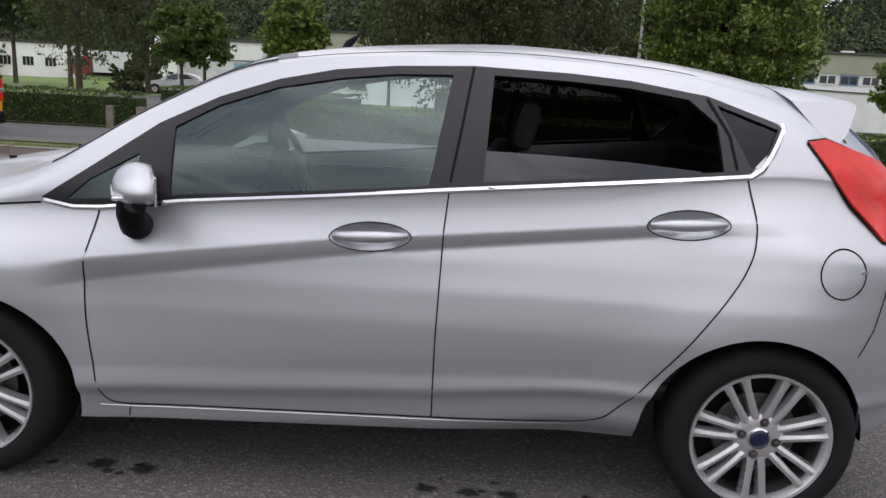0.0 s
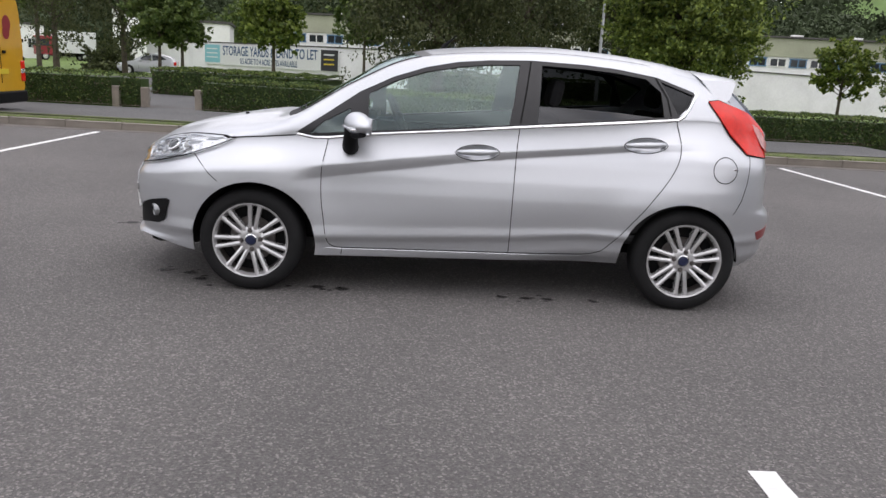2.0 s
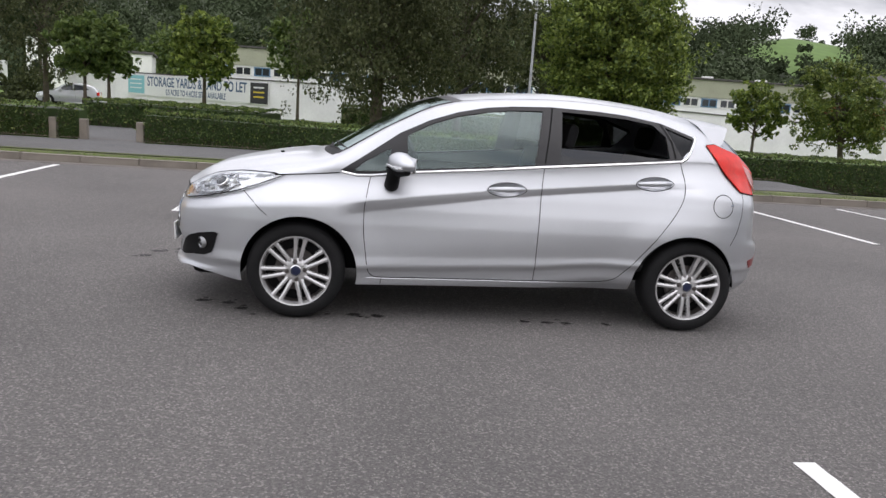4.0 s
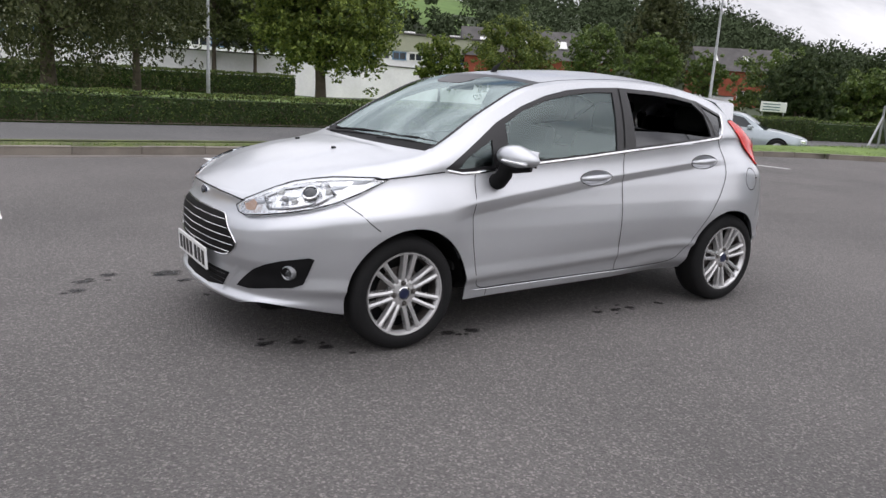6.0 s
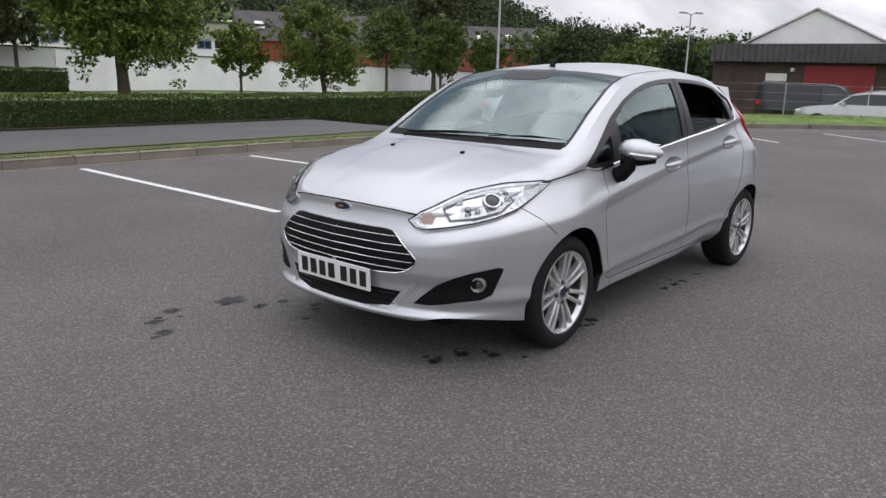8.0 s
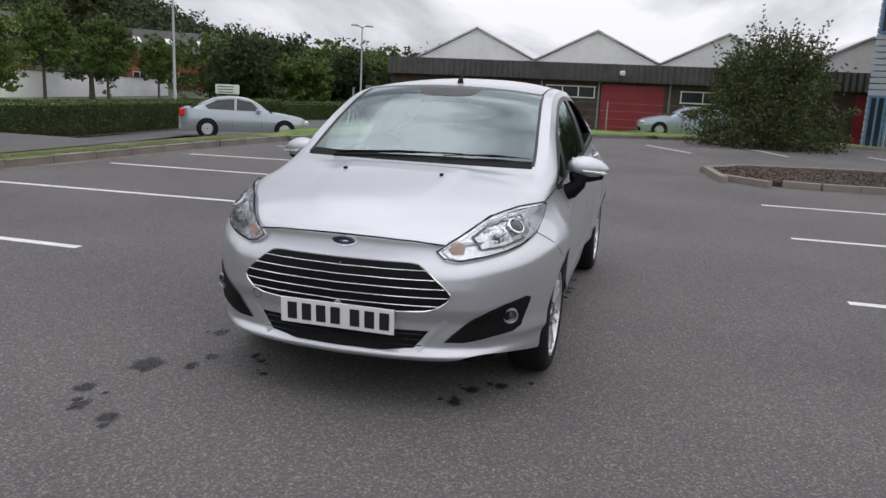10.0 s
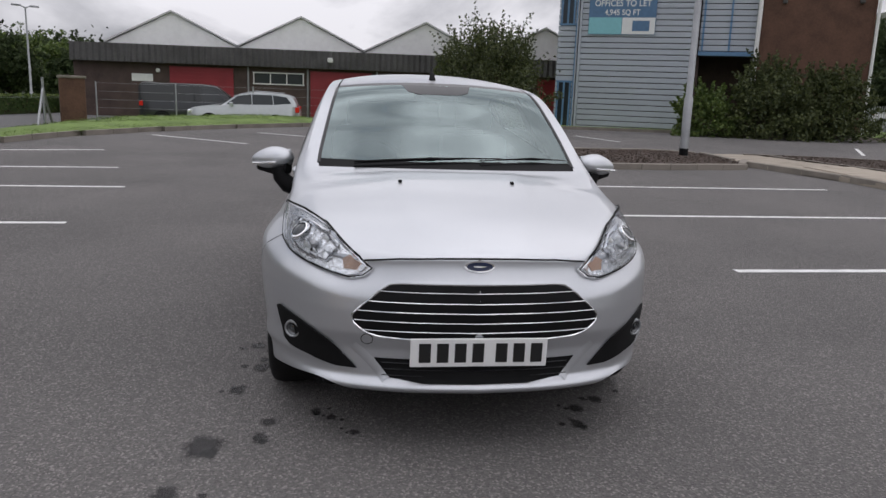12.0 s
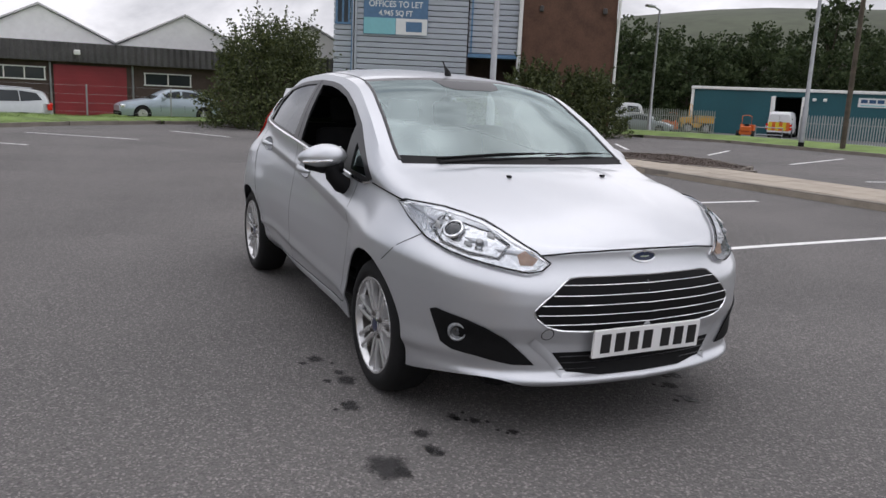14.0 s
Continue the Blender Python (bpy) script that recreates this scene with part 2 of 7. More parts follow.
DARK_METAL = material("brake_metal", (0.10, 0.09, 0.085), 0.5, metal=0.6, spread=0.4, scale=20, fine=150)
PLATE = material("plate_white", (0.80, 0.80, 0.79), 0.4, spread=0.03)
INK = material("plate_ink", (0.012, 0.012, 0.012), 0.45)
CAP_BLUE = material("cap_dark_blue", (0.008, 0.014, 0.050), 0.3, coat=0.4)
BADGE_BLUE = material("badge_blue", (0.008, 0.015, 0.05), 0.25, coat=0.5)
RED_LENS = material("red_lens", (0.66, 0.022, 0.012), 0.25, spread=0.16, scale=14, fine=60, coat=0.35, spec=0.25)
DARK_RED = material("dark_red_reflector", (0.20, 0.012, 0.012), 0.3, spread=0.2, scale=40, fine=120, coat=0.3)
PINK_LENS = material("pink_clear_lens", (0.62, 0.26, 0.25), 0.2, spread=0.2, scale=30, fine=90, coat=0.6)
AMBER = material("amber_lens", (0.62, 0.42, 0.31), 0.2, spread=0.15, scale=40, fine=120, coat=0.6)
CLEAR_LENS = glass_material("clear_lens", (0.93, 0.94, 0.95), 1.45)
REFLECTOR = material("lamp_reflector", (0.92, 0.93, 0.95), 0.20, metal=0.85, spread=.08, scale=25, fine=60, bump=0.3, bump_scale=40)
SCREEN = glass_material("windscreen_glass", (0.50, 0.60, 0.57), 3.0, gloss_tint=(0.80, 0.95, 0.95))
SIDE_GLASS = glass_material("side_glass", (0.82, 0.96, 0.91), 2.05, gloss_tint=(0.80, 0.95, 0.94))
TINTED = glass_material("privacy_glass", (0.045, 0.048, 0.052), 1.42)
TINTED_OPEN = glass_material("lowered_privacy_glass", (0.03, 0.03, 0.034), 1.75)
SEAT = material("seat_cloth", (0.014, 0.014, 0.016), 0.9, spread=0.3, scale=10, fine=200, bump=0.3, bump_scale=200)
DASH = material("dashboard_plastic", (0.012, 0.012, 0.013), 0.6, spread=0.2, scale=10, fine=150)
BARK = material("bark", (0.085, 0.068, 0.052), 0.95, spread=0.4, scale=4, fine=40, bump=0.9, bump_scale=25)
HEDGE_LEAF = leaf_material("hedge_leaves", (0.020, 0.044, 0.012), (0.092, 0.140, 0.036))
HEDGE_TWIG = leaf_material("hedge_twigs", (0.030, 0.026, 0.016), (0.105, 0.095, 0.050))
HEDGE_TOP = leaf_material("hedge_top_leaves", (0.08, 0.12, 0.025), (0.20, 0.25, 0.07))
MAPLE_LEAF = leaf_material("maple_leaves", (0.028, 0.060, 0.012), (0.25, 0.31, 0.06))
CRAB_LEAF = leaf_material("crab_apple_leaves", (0.04, 0.075, 0.015), (0.20, 0.24, 0.05))
WILLOW_LEAF = leaf_material("birch_leaves", (0.040, 0.052, 0.024), (0.12, 0.13, 0.060), .15)
TREE_LEAF = leaf_material("tree_leaves", (0.04, 0.075, 0.018), (0.15, 0.20, 0.05))
WOOD_LEAF = leaf_material("woodland_leaves", (0.030, 0.046, 0.022), (0.070, 0.092, 0.040), .08)
FAR_LEAF = material("far_wood_leaves", (0.058, 0.076, 0.041), 0.95, spread=0.42, scale=.10, fine=.45, spec=.03)
GRASS_BLADE = leaf_material("grass_blades", (0.074, 0.125, 0.024), (0.175, 0.245, 0.056))
SHRUB_LEAF = leaf_material("shrub_leaves", (0.028, 0.042, 0.016), (0.115, 0.135, 0.045))
WHITE_WALL = material("white_painted_wall", (0.82, 0.82, 0.83), 0.8, spread=0.10, scale=0.6, fine=8, bump=0.2)
GREY_CLAD = material("grey_cladding", (0.40, 0.43, 0.475), 0.4, metal=0.2, spread=0.06, scale=0.8, fine=20)
BLUE_TRIM = material("blue_trim", (0.10, 0.20, 0.33), 0.4, spread=0.1)
BROWN_BRICK = material("brown_brick", (0.105, 0.055, 0.036), 0.9, spread=0.3, scale=1.5, fine=14, bump=0.4, bump_scale=12)
DARK_BRICK = material("dark_brick", (0.075, 0.052, 0.045), 0.9, spread=0.3, scale=1.5, fine=14, bump=0.4, bump_scale=12)
RED_BRICK = material("red_brick", (0.28, 0.075, 0.04), 0.9, spread=0.25, scale=2, fine=14, bump=0.3)
RED_DOOR = material("red_shutter", (0.26, 0.022, 0.030), 0.5, spread=0.15, scale=1, fine=12)
FASCIA = material("dark_corrugated_sheet", (0.085, 0.082, 0.082), 0.6, metal=0.2, spread=0.3, scale=0.8, fine=9)
WHITE_SHEET = material("weathered_white_sheet", (0.92, 0.92, 0.91), 0.7, spread=0.08, scale=0.5, fine=5)
ROOF_SLATE = material("slate_roof", (0.075, 0.07, 0.068), 0.8, spread=0.3, scale=1, fine=10)
CREAM = material("cream_panel", (0.36, 0.37, 0.28), 0.8, spread=0.12, scale=0.6, fine=8)
TEAL = material("teal_cladding", (0.012, 0.085, 0.105), 0.5, spread=0.15, scale=0.4, fine=6)
VERGE_GREY = material("pale_grey_flashing", (0.62, 0.62, 0.62), 0.6, spread=0.15, scale=1, fine=12)
BOARD_BLUE = material("faded_board_blue", (0.085, 0.17, 0.29), 0.5, spread=0.1)
GALV = material("galvanised_steel", (0.34, 0.35, 0.36), 0.45, metal=0.6, spread=0.15, scale=3, fine=40)
WINDOW_DARK = material("dark_window", (0.03, 0.035, 0.04), 0.08, coat=0.5)
WHITE_FRAME = material("white_frame", (0.75, 0.75, 0.73), 0.5, spread=0.06)
YELLOW = material("yellow_van_paint", (0.62, 0.33, 0.012), 0.3, spread=0.06, scale=2, fine=30, coat=0.7)
WHITE_PAINT = material("white_vehicle_paint", (0.72, 0.73, 0.74), 0.3, spread=0.05, coat=0.7)
PALE_SILVER = material("pale_silver_paint", (0.42, 0.47, 0.50), 0.3, metal=0.5, spread=0.04, coat=0.7)
DARK_PAINT = material("dark_grey_paint", (0.03, 0.032, 0.036), 0.3, metal=0.3, coat=0.7)
BLUE_PAINT = material("pale_blue_paint", (0.40, 0.47, 0.54), 0.3, metal=0.4, coat=0.7)
ORANGE = material("orange_paint", (0.60, 0.13, 0.02), 0.4, spread=0.1)
SIGN_BLUE = material("sign_blue", (0.02, 0.07, 0.16), 0.5)
SIGN_CYAN = material("sign_cyan", (0.22, 0.50, 0.55), 0.5, spread=0.05)
SIGN_WHITE = material("sign_white", (0.72, 0.73, 0.72), 0.5, spread=0.04)
SIGN_BLACK = material("sign_black", (0.02, 0.02, 0.022), 0.5)
YELLOW_SIGN = material("sign_yellow", (0.65, 0.5, 0.03), 0.5)


# ---- mesh helpers ----
def link_mesh(name, bm, mat, parent=None, smooth=False, label="", angle=None):
    """Links a bmesh as one object under a thing or a part."""
    me = bpy.data.meshes.new(name)
    bm.normal_update()
    if smooth:
        for e in bm.edges:
            if len(e.link_faces) == 2 and e.calc_face_angle(0) > radians(36):
                e.smooth = False
    bm.to_mesh(me)
    bm.free()
    for mm in (mat if isinstance(mat, (list, tuple)) else [mat]):
        me.materials.append(mm)
    if smooth:
        me.polygons.foreach_set("use_smooth", [True] * len(me.polygons))
    ob = new(name, me)
    if parent:
        ob.parent = parent
    if label:
        ob["label"] = label
    return ob


def part(name, bm, mat, parent, label="", smooth=False):
    return link_mesh(name, bm, mat, parent, smooth, label)


def empty(name, m=None, label="", category="", group=""):
    ob = new(name)
    ob.empty_display_size = 0.2
    if m is not None:
        ob.matrix_basis = m
    return tagged(ob, label, category, group)


def box(bm, x0, x1, y0, y1, z0, z1, bevel=0.0, m=None):
    """Adds a box with worn edges to a bmesh."""
    r = bmesh.ops.create_cube(bm, size=1.0)
    vs = r["verts"]
    for v in vs:
        v.co = Vector(((x0 + x1) / 2 + v.co.x * (x1 - x0), (y0 + y1) / 2 + v.co.y * (y1 - y0), (z0 + z1) / 2 + v.co.z * (z1 - z0)))
    if bevel:
        es = list({e for v in vs for e in v.link_edges})
        r = bmesh.ops.bevel(bm, geom=es, offset=bevel, segments=2, affect="EDGES", profile=0.5)
        vs = list({v for f in r["faces"] for v in f.verts} | {v for v in vs if v.is_valid})
    if m is not None:
        bmesh.ops.transform(bm, matrix=m, verts=[v for v in vs if v.is_valid])
    return bm


def new_box(*a, **k):
    return box(bmesh.new(), *a, **k)


def tube(bm, points, radii, sides=10, caps=True):
    """A round tube along points, with a radius at each."""
    rings = []
    pts = [Vector(p) for p in points]
    for i, p in enumerate(pts):
        d = (pts[min(i + 1, len(pts) - 1)] - pts[max(i - 1, 0)]).normalized()
        a = d.orthogonal().normalized() if abs(d.z) < 0.99 else Vector((1, 0, 0))
        if abs(d.z) < 0.99:
            a = d.cross(Vector((0, 0, 1))).normalized()
        b = d.cross(a).normalized()
        r = radii[i] if isinstance(radii, (list, tuple)) else radii
        rings.append([bm.verts.new(p + (a * math.cos(t) + b * math.sin(t)) * r) for t in (2 * math.pi * k / sides for k in range(sides))])
    for q, w in zip(rings, rings[1:]):
        for k in range(sides):
            bm.faces.new((q[k], q[(k + 1) % sides], w[(k + 1) % sides], w[k]))
    if caps:
        bm.faces.new(rings[0][::-1])
        bm.faces.new(rings[-1])
    return bm


def prism(bm, outline, z0, z1):
    """Extrudes a plan outline between two heights."""
    lo = [bm.verts.new((x, y, z0)) for x, y in outline]
    hi = [bm.verts.new((x, y, z1)) for x, y in outline]
    bm.faces.new(hi)
    bm.faces.new(lo[::-1])
    n = len(lo)
    for k in range(n):
        bm.faces.new((lo[k], lo[(k + 1) % n], hi[(k + 1) % n], hi[k]))
    bmesh.ops.recalc_face_normals(bm, faces=bm.faces)
    return bm


def lathe(bm, profile, segs=48, axis="y"):
    """Turns a profile of (radius, offset) round the y axis."""
    rings = []
    for k in range(segs):
        a = 2 * math.pi * k / segs
        rings.append([bm.verts.new((r * math.cos(a), o, r * math.sin(a))) for r, o in profile])
    for k in range(segs):
        q, w = rings[k], rings[(k + 1) % segs]
        for j in range(len(profile) - 1):
            bm.faces.new((q[j], w[j], w[j + 1], q[j + 1]))
    bmesh.ops.recalc_face_normals(bm, faces=bm.faces)
    return bm


def smoothstep(a, b, v):
    t = min(1.0, max(0.0, (v - a) / (b - a)))
    return t * t * (3 - 2 * t)


def spline(keys, per):
    """Catmull-Rom through keys (rows of numbers), per steps a span."""
    k = np.array(keys, float)
    p = np.vstack([2 * k[0] - k[1], k, 2 * k[-1] - k[-2]])
    out = []
    for i in range(len(k) - 1):
        a, b, c, d = p[i : i + 4]
        for s in range(per):
            t = s / per
            out.append(0.5 * (2 * b + (c - a) * t + (2 * a - 5 * b + 4 * c - d) * t * t + (3 * b - a - 3 * c + d) * t ** 3))
    out.append(k[-1])
    return np.array(out)


def text_mesh(name, body, size, mat, m, parent=None, extrude=0.002, bold=0.0, align="CENTER", stretch=1.0):
    """Lettering in the built-in font, as a mesh."""
    cu = bpy.data.curves.new(name, "FONT")
    cu.body, cu.size, cu.extrude, cu.offset = body, size, extrude, bold
    cu.align_x, cu.align_y = align, "CENTER"
    tmp = bpy.data.objects.new(name, cu)
    scene.collection.objects.link(tmp)
    me = bpy.data.meshes.new_from_object(tmp.evaluated_get(bpy.context.evaluated_depsgraph_get()))
    bpy.data.objects.remove(tmp)
    bpy.data.curves.remove(cu)
    me.name = name
    me.transform(m @ Matrix.Diagonal((stretch, 1, 1, 1)))
    me.materials.clear()
    me.materials.append(mat)
    ob = new(name, me)
    if parent:
        ob.parent = parent
    return ob


# ---- the silver hatchback ----
CAR_SHOULDER = [(-2.005, 0, .745), (-1.985, -.25, .740), (-1.93, -.44, .728), (-1.84, -.58, .745), (-1.68, -.685, .795), (-1.45, -.735, .850),
                (-1.25, -.748, .880), (-1.0, -.752, .905), (-.65, -.757, .925), (-.30, -.760, .957), (.30, -.760, 1.012), (.80, -.748, 1.057),
                (1.12, -.718, 1.087), (1.35, -.682, 1.09), (1.56, -.630, 1.06), (1.68, -.555, 1.03), (1.76, -.40, 1.01), (1.79, 0, 1.0)]
CAR_RAIL = [(-1.992, 0, .752), (-1.968, -.24, .757), (-1.90, -.41, .765), (-1.80, -.53, .805), (-1.63, -.61, .862), (-1.42, -.64, .910),
            (-1.22, -.66, .940), (-1.0, -.695, 1.005), (-.65, -.650, 1.211), (-.30, -.605, 1.350), (.30, -.572, 1.400), (.80, -.558, 1.382),
            (1.12, -.538, 1.338), (1.35, -.510, 1.282), (1.48, -.482, 1.225), (1.58, -.45, 1.175), (1.655, -.35, 1.16), (1.69, 0, 1.16)]
CAR_SPINE = [(-1.978, .760), (-1.945, .788), (-1.87, .832), (-1.75, .880), (-1.58, .922), (-1.40, .958),
             (-1.24, .982), (-1.10, 1.005), (-.76, 1.207), (-.40, 1.386), (.30, 1.456), (.80, 1.440),
             (1.12, 1.404), (1.33, 1.364), (1.43, 1.342), (1.49, 1.328), (1.53, 1.316), (1.55, 1.306)]
# widest line of the body in plan, and the height of its lower edge
CAR_GIRTH = [(-2.065, 0, .212), (-2.045, -.25, .215), (-1.995, -.46, .232), (-1.915, -.61, .262), (-1.74, -.755, .245), (-1.52, -.835, .215),
             (-1.25, -.862, .22), (-.98, -.838, .225), (-.65, -.826, .228), (-.30, -.824, .235), (.30, -.824, .245), (.80, -.828, .25),
             (1.12, -.846, .25), (1.35, -.842, .25), (1.58, -.778, .25), (1.735, -.66, .25), (1.83, -.42, .25), (1.87, 0, .25)]
PER = 8
ARCHES = ((-1.222, .288, .348), (1.200, .288, .340))


def profile(table, v):
    return float(np.interp(v, *table))


def eased(table, width):
    """A profile with its corners rounded over a width."""
    zs = np.arange(table[0][0] - .05, table[-1][0] + .05, .002)
    k = np.exp(-.5 * (np.arange(-30, 31) * .002 / width) ** 2)
    return zs, np.convolve(np.pad(np.interp(zs, *zip(*table)), 30, "edge"), k / k.sum(), "valid")


NOSE_IN = eased(((.18, .14), (.212, .07), (.236, .004), (.250, -.010), (.264, -.008), (.282, .022), (.40, .022), (.46, .0), (.55, .0), (.64, .012), (.70, .028), (.745, .06)), .006)
TAIL_IN = eased(((.22, .16), (.26, .09), (.32, .03), (.45, .005), (.54, .0), (.575, .012), (.60, .045), (.70, .055), (.90, .062), (1.0, .078)), .010)
SIDE_IN = eased(((.18, .10), (.225, .052), (.26, .034), (.31, .030), (.345, .024), (.372, .005), (.43, .011), (.50, .006), (.60, .0), (.70, .003), (.80, .016), (.90, .038), (1.09, .070)), .008)


def crease_height(x):
    return float(np.interp(x, (-1.05, -.845, -.45, -.10, .15, .61, .84, 1.13, 1.31), (.695, .735, .789, .834, .857, .903, .928, .949, .962)))


def low_crease(x):
    return float(np.interp(x, (-.85, -.43, .22, .46, .62), (.335, .350, .388, .418, .442)))


def crease_width(x):
    return .032 + .028 * (1 - smoothstep(-.9, .6, x))


def side_inset(x, z):
    """How far the flank lies inside the widest line at a height."""
    zz = z - (low_crease(x) - .372) * smoothstep(.60, .30, z)
    d = profile(SIDE_IN, zz)
    c = crease_height(x)
    fade = smoothstep(-1.02, -.80, x) * (1 - smoothstep(.85, 1.42, x))
    t = (c - z) / crease_width(x)
    if 0 <= t:
        d += .024 * fade * min(1.0, t) * (1 - smoothstep(0, .34, c - z - crease_width(x)))
    else:
        d -= .004 * fade * smoothstep(-4.0, 0, t)
    return d


def build_shell():
    """The outer skin of one half as a grid, with window openings still closed. Returns the bmesh and a row and column for each face."""
    sh, ra, gi = (spline(k, PER) for k in (CAR_SHOULDER, CAR_RAIL, CAR_GIRTH))
    sp = spline(CAR_SPINE, PER)
    bm = bmesh.new()
    col, row = bm.faces.layers.float.new("col"), bm.faces.layers.float.new("row")
    lo_rows, mid_rows, top_rows = 88, 10, 21
    grid = []
    for i in range(len(sh)):
        u = i / PER
        S, R, C, G = sh[i], ra[i], Vector((sp[i][0], 0, sp[i][1])), gi[i]
        wn_ = 1 - smoothstep(2.2, 5.2, u)
        wt_ = smoothstep(13.2, 16.0, u)
        ws_ = (smoothstep(1.0, 5.0, u)) * (1 - smoothstep(14.2, 16.6, u))
        column = []
        for j in range(lo_rows + 1):
            zc = crease_height(G[0])
            z = float(np.interp(j, (0, 62, 68, lo_rows), (G[2], zc - crease_width(G[0]), zc, S[2])))
            x = G[0] + wn_ * profile(NOSE_IN, z) - wt_ * profile(TAIL_IN, z)
            y = G[1] + ws_ * side_inset(G[0], z)
            # flare round the wheel arches
            if 4.0 < u < 14.5:
                for ax, az, ar in ARCHES:
                    dist = math.hypot(x - ax, z - az)
                    y -= 0.012 * ws_ * (1 - smoothstep(ar, ar + .22, dist))
            # close up to the shoulder line
            f = smoothstep(.72, 1.0, (z - G[2]) / (S[2] - G[2]))
            nx, ny = x, y
            x, y = nx + (S[0] - nx) * f, ny + (S[1] - ny) * f
            column.append(Vector((x, min(0, y), z)))
        for j in range(1, mid_rows + 1):
            t = j / mid_rows
            p = Vector(S).lerp(Vector(R), t)
            p.y -= .018 * math.sin(math.pi * t) * smoothstep(3, 7, u) * (1 - smoothstep(14, 16, u))
            p.z += .004 * math.sin(math.pi * t) * (1 - smoothstep(5, 7, u))
            column.append(p)
        for j in range(1, top_rows + 1):
            t = j / top_rows
            e = 1 - (1 - t) ** 2.4
            y = R[1] * (1 - t)
            z = R[2] + (C.z - R[2]) * e + .007 * smoothstep(6.4 / 14, 8 / 14, t) * smoothstep(1.2, 3.2, u) * (1 - smoothstep(6.2, 6.85, u))
            x = R[0] + (C.x - R[0]) * e
            column.append(Vector((x, y, z)))
        grid.append([bm.verts.new(p) for p in column])
    for i in range(len(grid) - 1):
        for j in range(len(grid[0]) - 1):
            f = bm.faces.new((grid[i][j], grid[i][j + 1], grid[i + 1][j + 1], grid[i + 1][j]))
            f[col], f[row] = (i + .5) / PER, j + .5
    bmesh.ops.remove_doubles(bm, verts=bm.verts, dist=.0005)
    bmesh.ops.recalc_face_normals(bm, faces=bm.faces)
    if sum(f.normal.y for f in bm.faces if f.calc_center_median().y < -.7) > 0:
        bmesh.ops.reverse_faces(bm, faces=bm.faces)
    return bm, lo_rows, mid_rows


def inside(poly, a, b):
    hit, j = False, len(poly) - 1
    for i in range(len(poly)):
        (xi, zi), (xj, zj) = poly[i], poly[j]
        if (zi > b) != (zj > b) and a < (xj - xi) * (b - zi) / (zj - zi) + xi:
            hit = not hit
        j = i
    return hit


def carve(bm, poly, to_plane, keep=None):
    """Cuts the skin along an outline seen in a plane; returns the faces inside it."""
    lo = [min(p[k] for p in poly) - .02 for k in (0, 1)]
    hi = [max(p[k] for p in poly) + .02 for k in (0, 1)]
    ex, ez, look_way = to_plane
    ok = lambda f: (keep is None or keep(f)) and f.normal.dot(look_way) < 0.15  # noqa: E731

    def near():
        out = []
        for f in bm.faces:
            if ok(f):
                s = [(v.co.dot(ex), v.co.dot(ez)) for v in f.verts]
                if max(p[0] for p in s) > lo[0] and min(p[0] for p in s) < hi[0] and max(p[1] for p in s) > lo[1] and min(p[1] for p in s) < hi[1]:
                    out.append(f)
        return out

    for k in range(len(poly)):
        a, b = poly[k], poly[(k + 1) % len(poly)]
        A = ex * a[0] + ez * a[1]
        way = ex * (b[0] - a[0]) + ez * (b[1] - a[1])
        normal = way.cross(look_way).normalized()
        s0, s1 = min(a[0], b[0]) - .03, max(a[0], b[0]) + .03
        t0, t1 = min(a[1], b[1]) - .03, max(a[1], b[1]) + .03
        faces = []
        for f in near():
            s = [(v.co.dot(ex), v.co.dot(ez)) for v in f.verts]
            if max(p[0] for p in s) > s0 and min(p[0] for p in s) < s1 and max(p[1] for p in s) > t0 and min(p[1] for p in s) < t1:
                faces.append(f)
        geom = faces + list({e for f in faces for e in f.edges}) + list({v for f in faces for v in f.verts})
        bmesh.ops.bisect_plane(bm, geom=geom, dist=1e-5, plane_co=A, plane_no=normal)
    out = []
    for f in near():
        c = f.calc_center_median()
        if inside(poly, c.dot(ex), c.dot(ez)):
            out.append(f)
    return out


def lift(bm, faces, name, mat, parent, offset=0.0, thickness=0.0, smooth=True, mirror=False, label=""):
    """Takes faces off the skin into a part of their own."""
    made = bmesh.new()
    seen = {}
    for f in faces:
        vs = []
        for v in f.verts:
            if v not in seen:
                seen[v] = made.verts.new(v.co + v.normal * offset)
            vs.append(seen[v])
        made.faces.new(vs)
    bmesh.ops.delete(bm, geom=faces, context="FACES")
    return finish(made, name, mat, parent, thickness, smooth, mirror, label)


def finish(made, name, mat, parent, thickness=0.0, smooth=True, mirror=False, label=""):
    if mirror == "both":
        for v in made.verts:
            if abs(v.co.y) < .0012:
                v.co.y = 0
        geom = list(made.faces) + list(made.edges) + list(made.verts)
        d = bmesh.ops.duplicate(made, geom=geom)
        for v in d["geom"]:
            if isinstance(v, bmesh.types.BMVert):
                v.co.y = -v.co.y
        bmesh.ops.reverse_faces(made, faces=[f for f in d["geom"] if isinstance(f, bmesh.types.BMFace)])
        bmesh.ops.remove_doubles(made, verts=made.verts, dist=.0006)
    made.normal_update()
    if thickness:
        rim = bmesh.ops.extrude_face_region(made, geom=list(made.faces))
        # the first set stays as the outer face, the copy goes inwards
        vs = [g for g in rim["geom"] if isinstance(g, bmesh.types.BMVert)]
        norms = {v: v.normal.copy() for v in vs}
        for v in vs:
            v.co -= norms[v] * thickness
        for f in [g for g in rim["geom"] if isinstance(g, bmesh.types.BMFace)]:
            f.normal_flip()
    ob = part(name, made, mat, parent, label, smooth)
    if mirror is True:
        flip(ob, parent)
    return ob


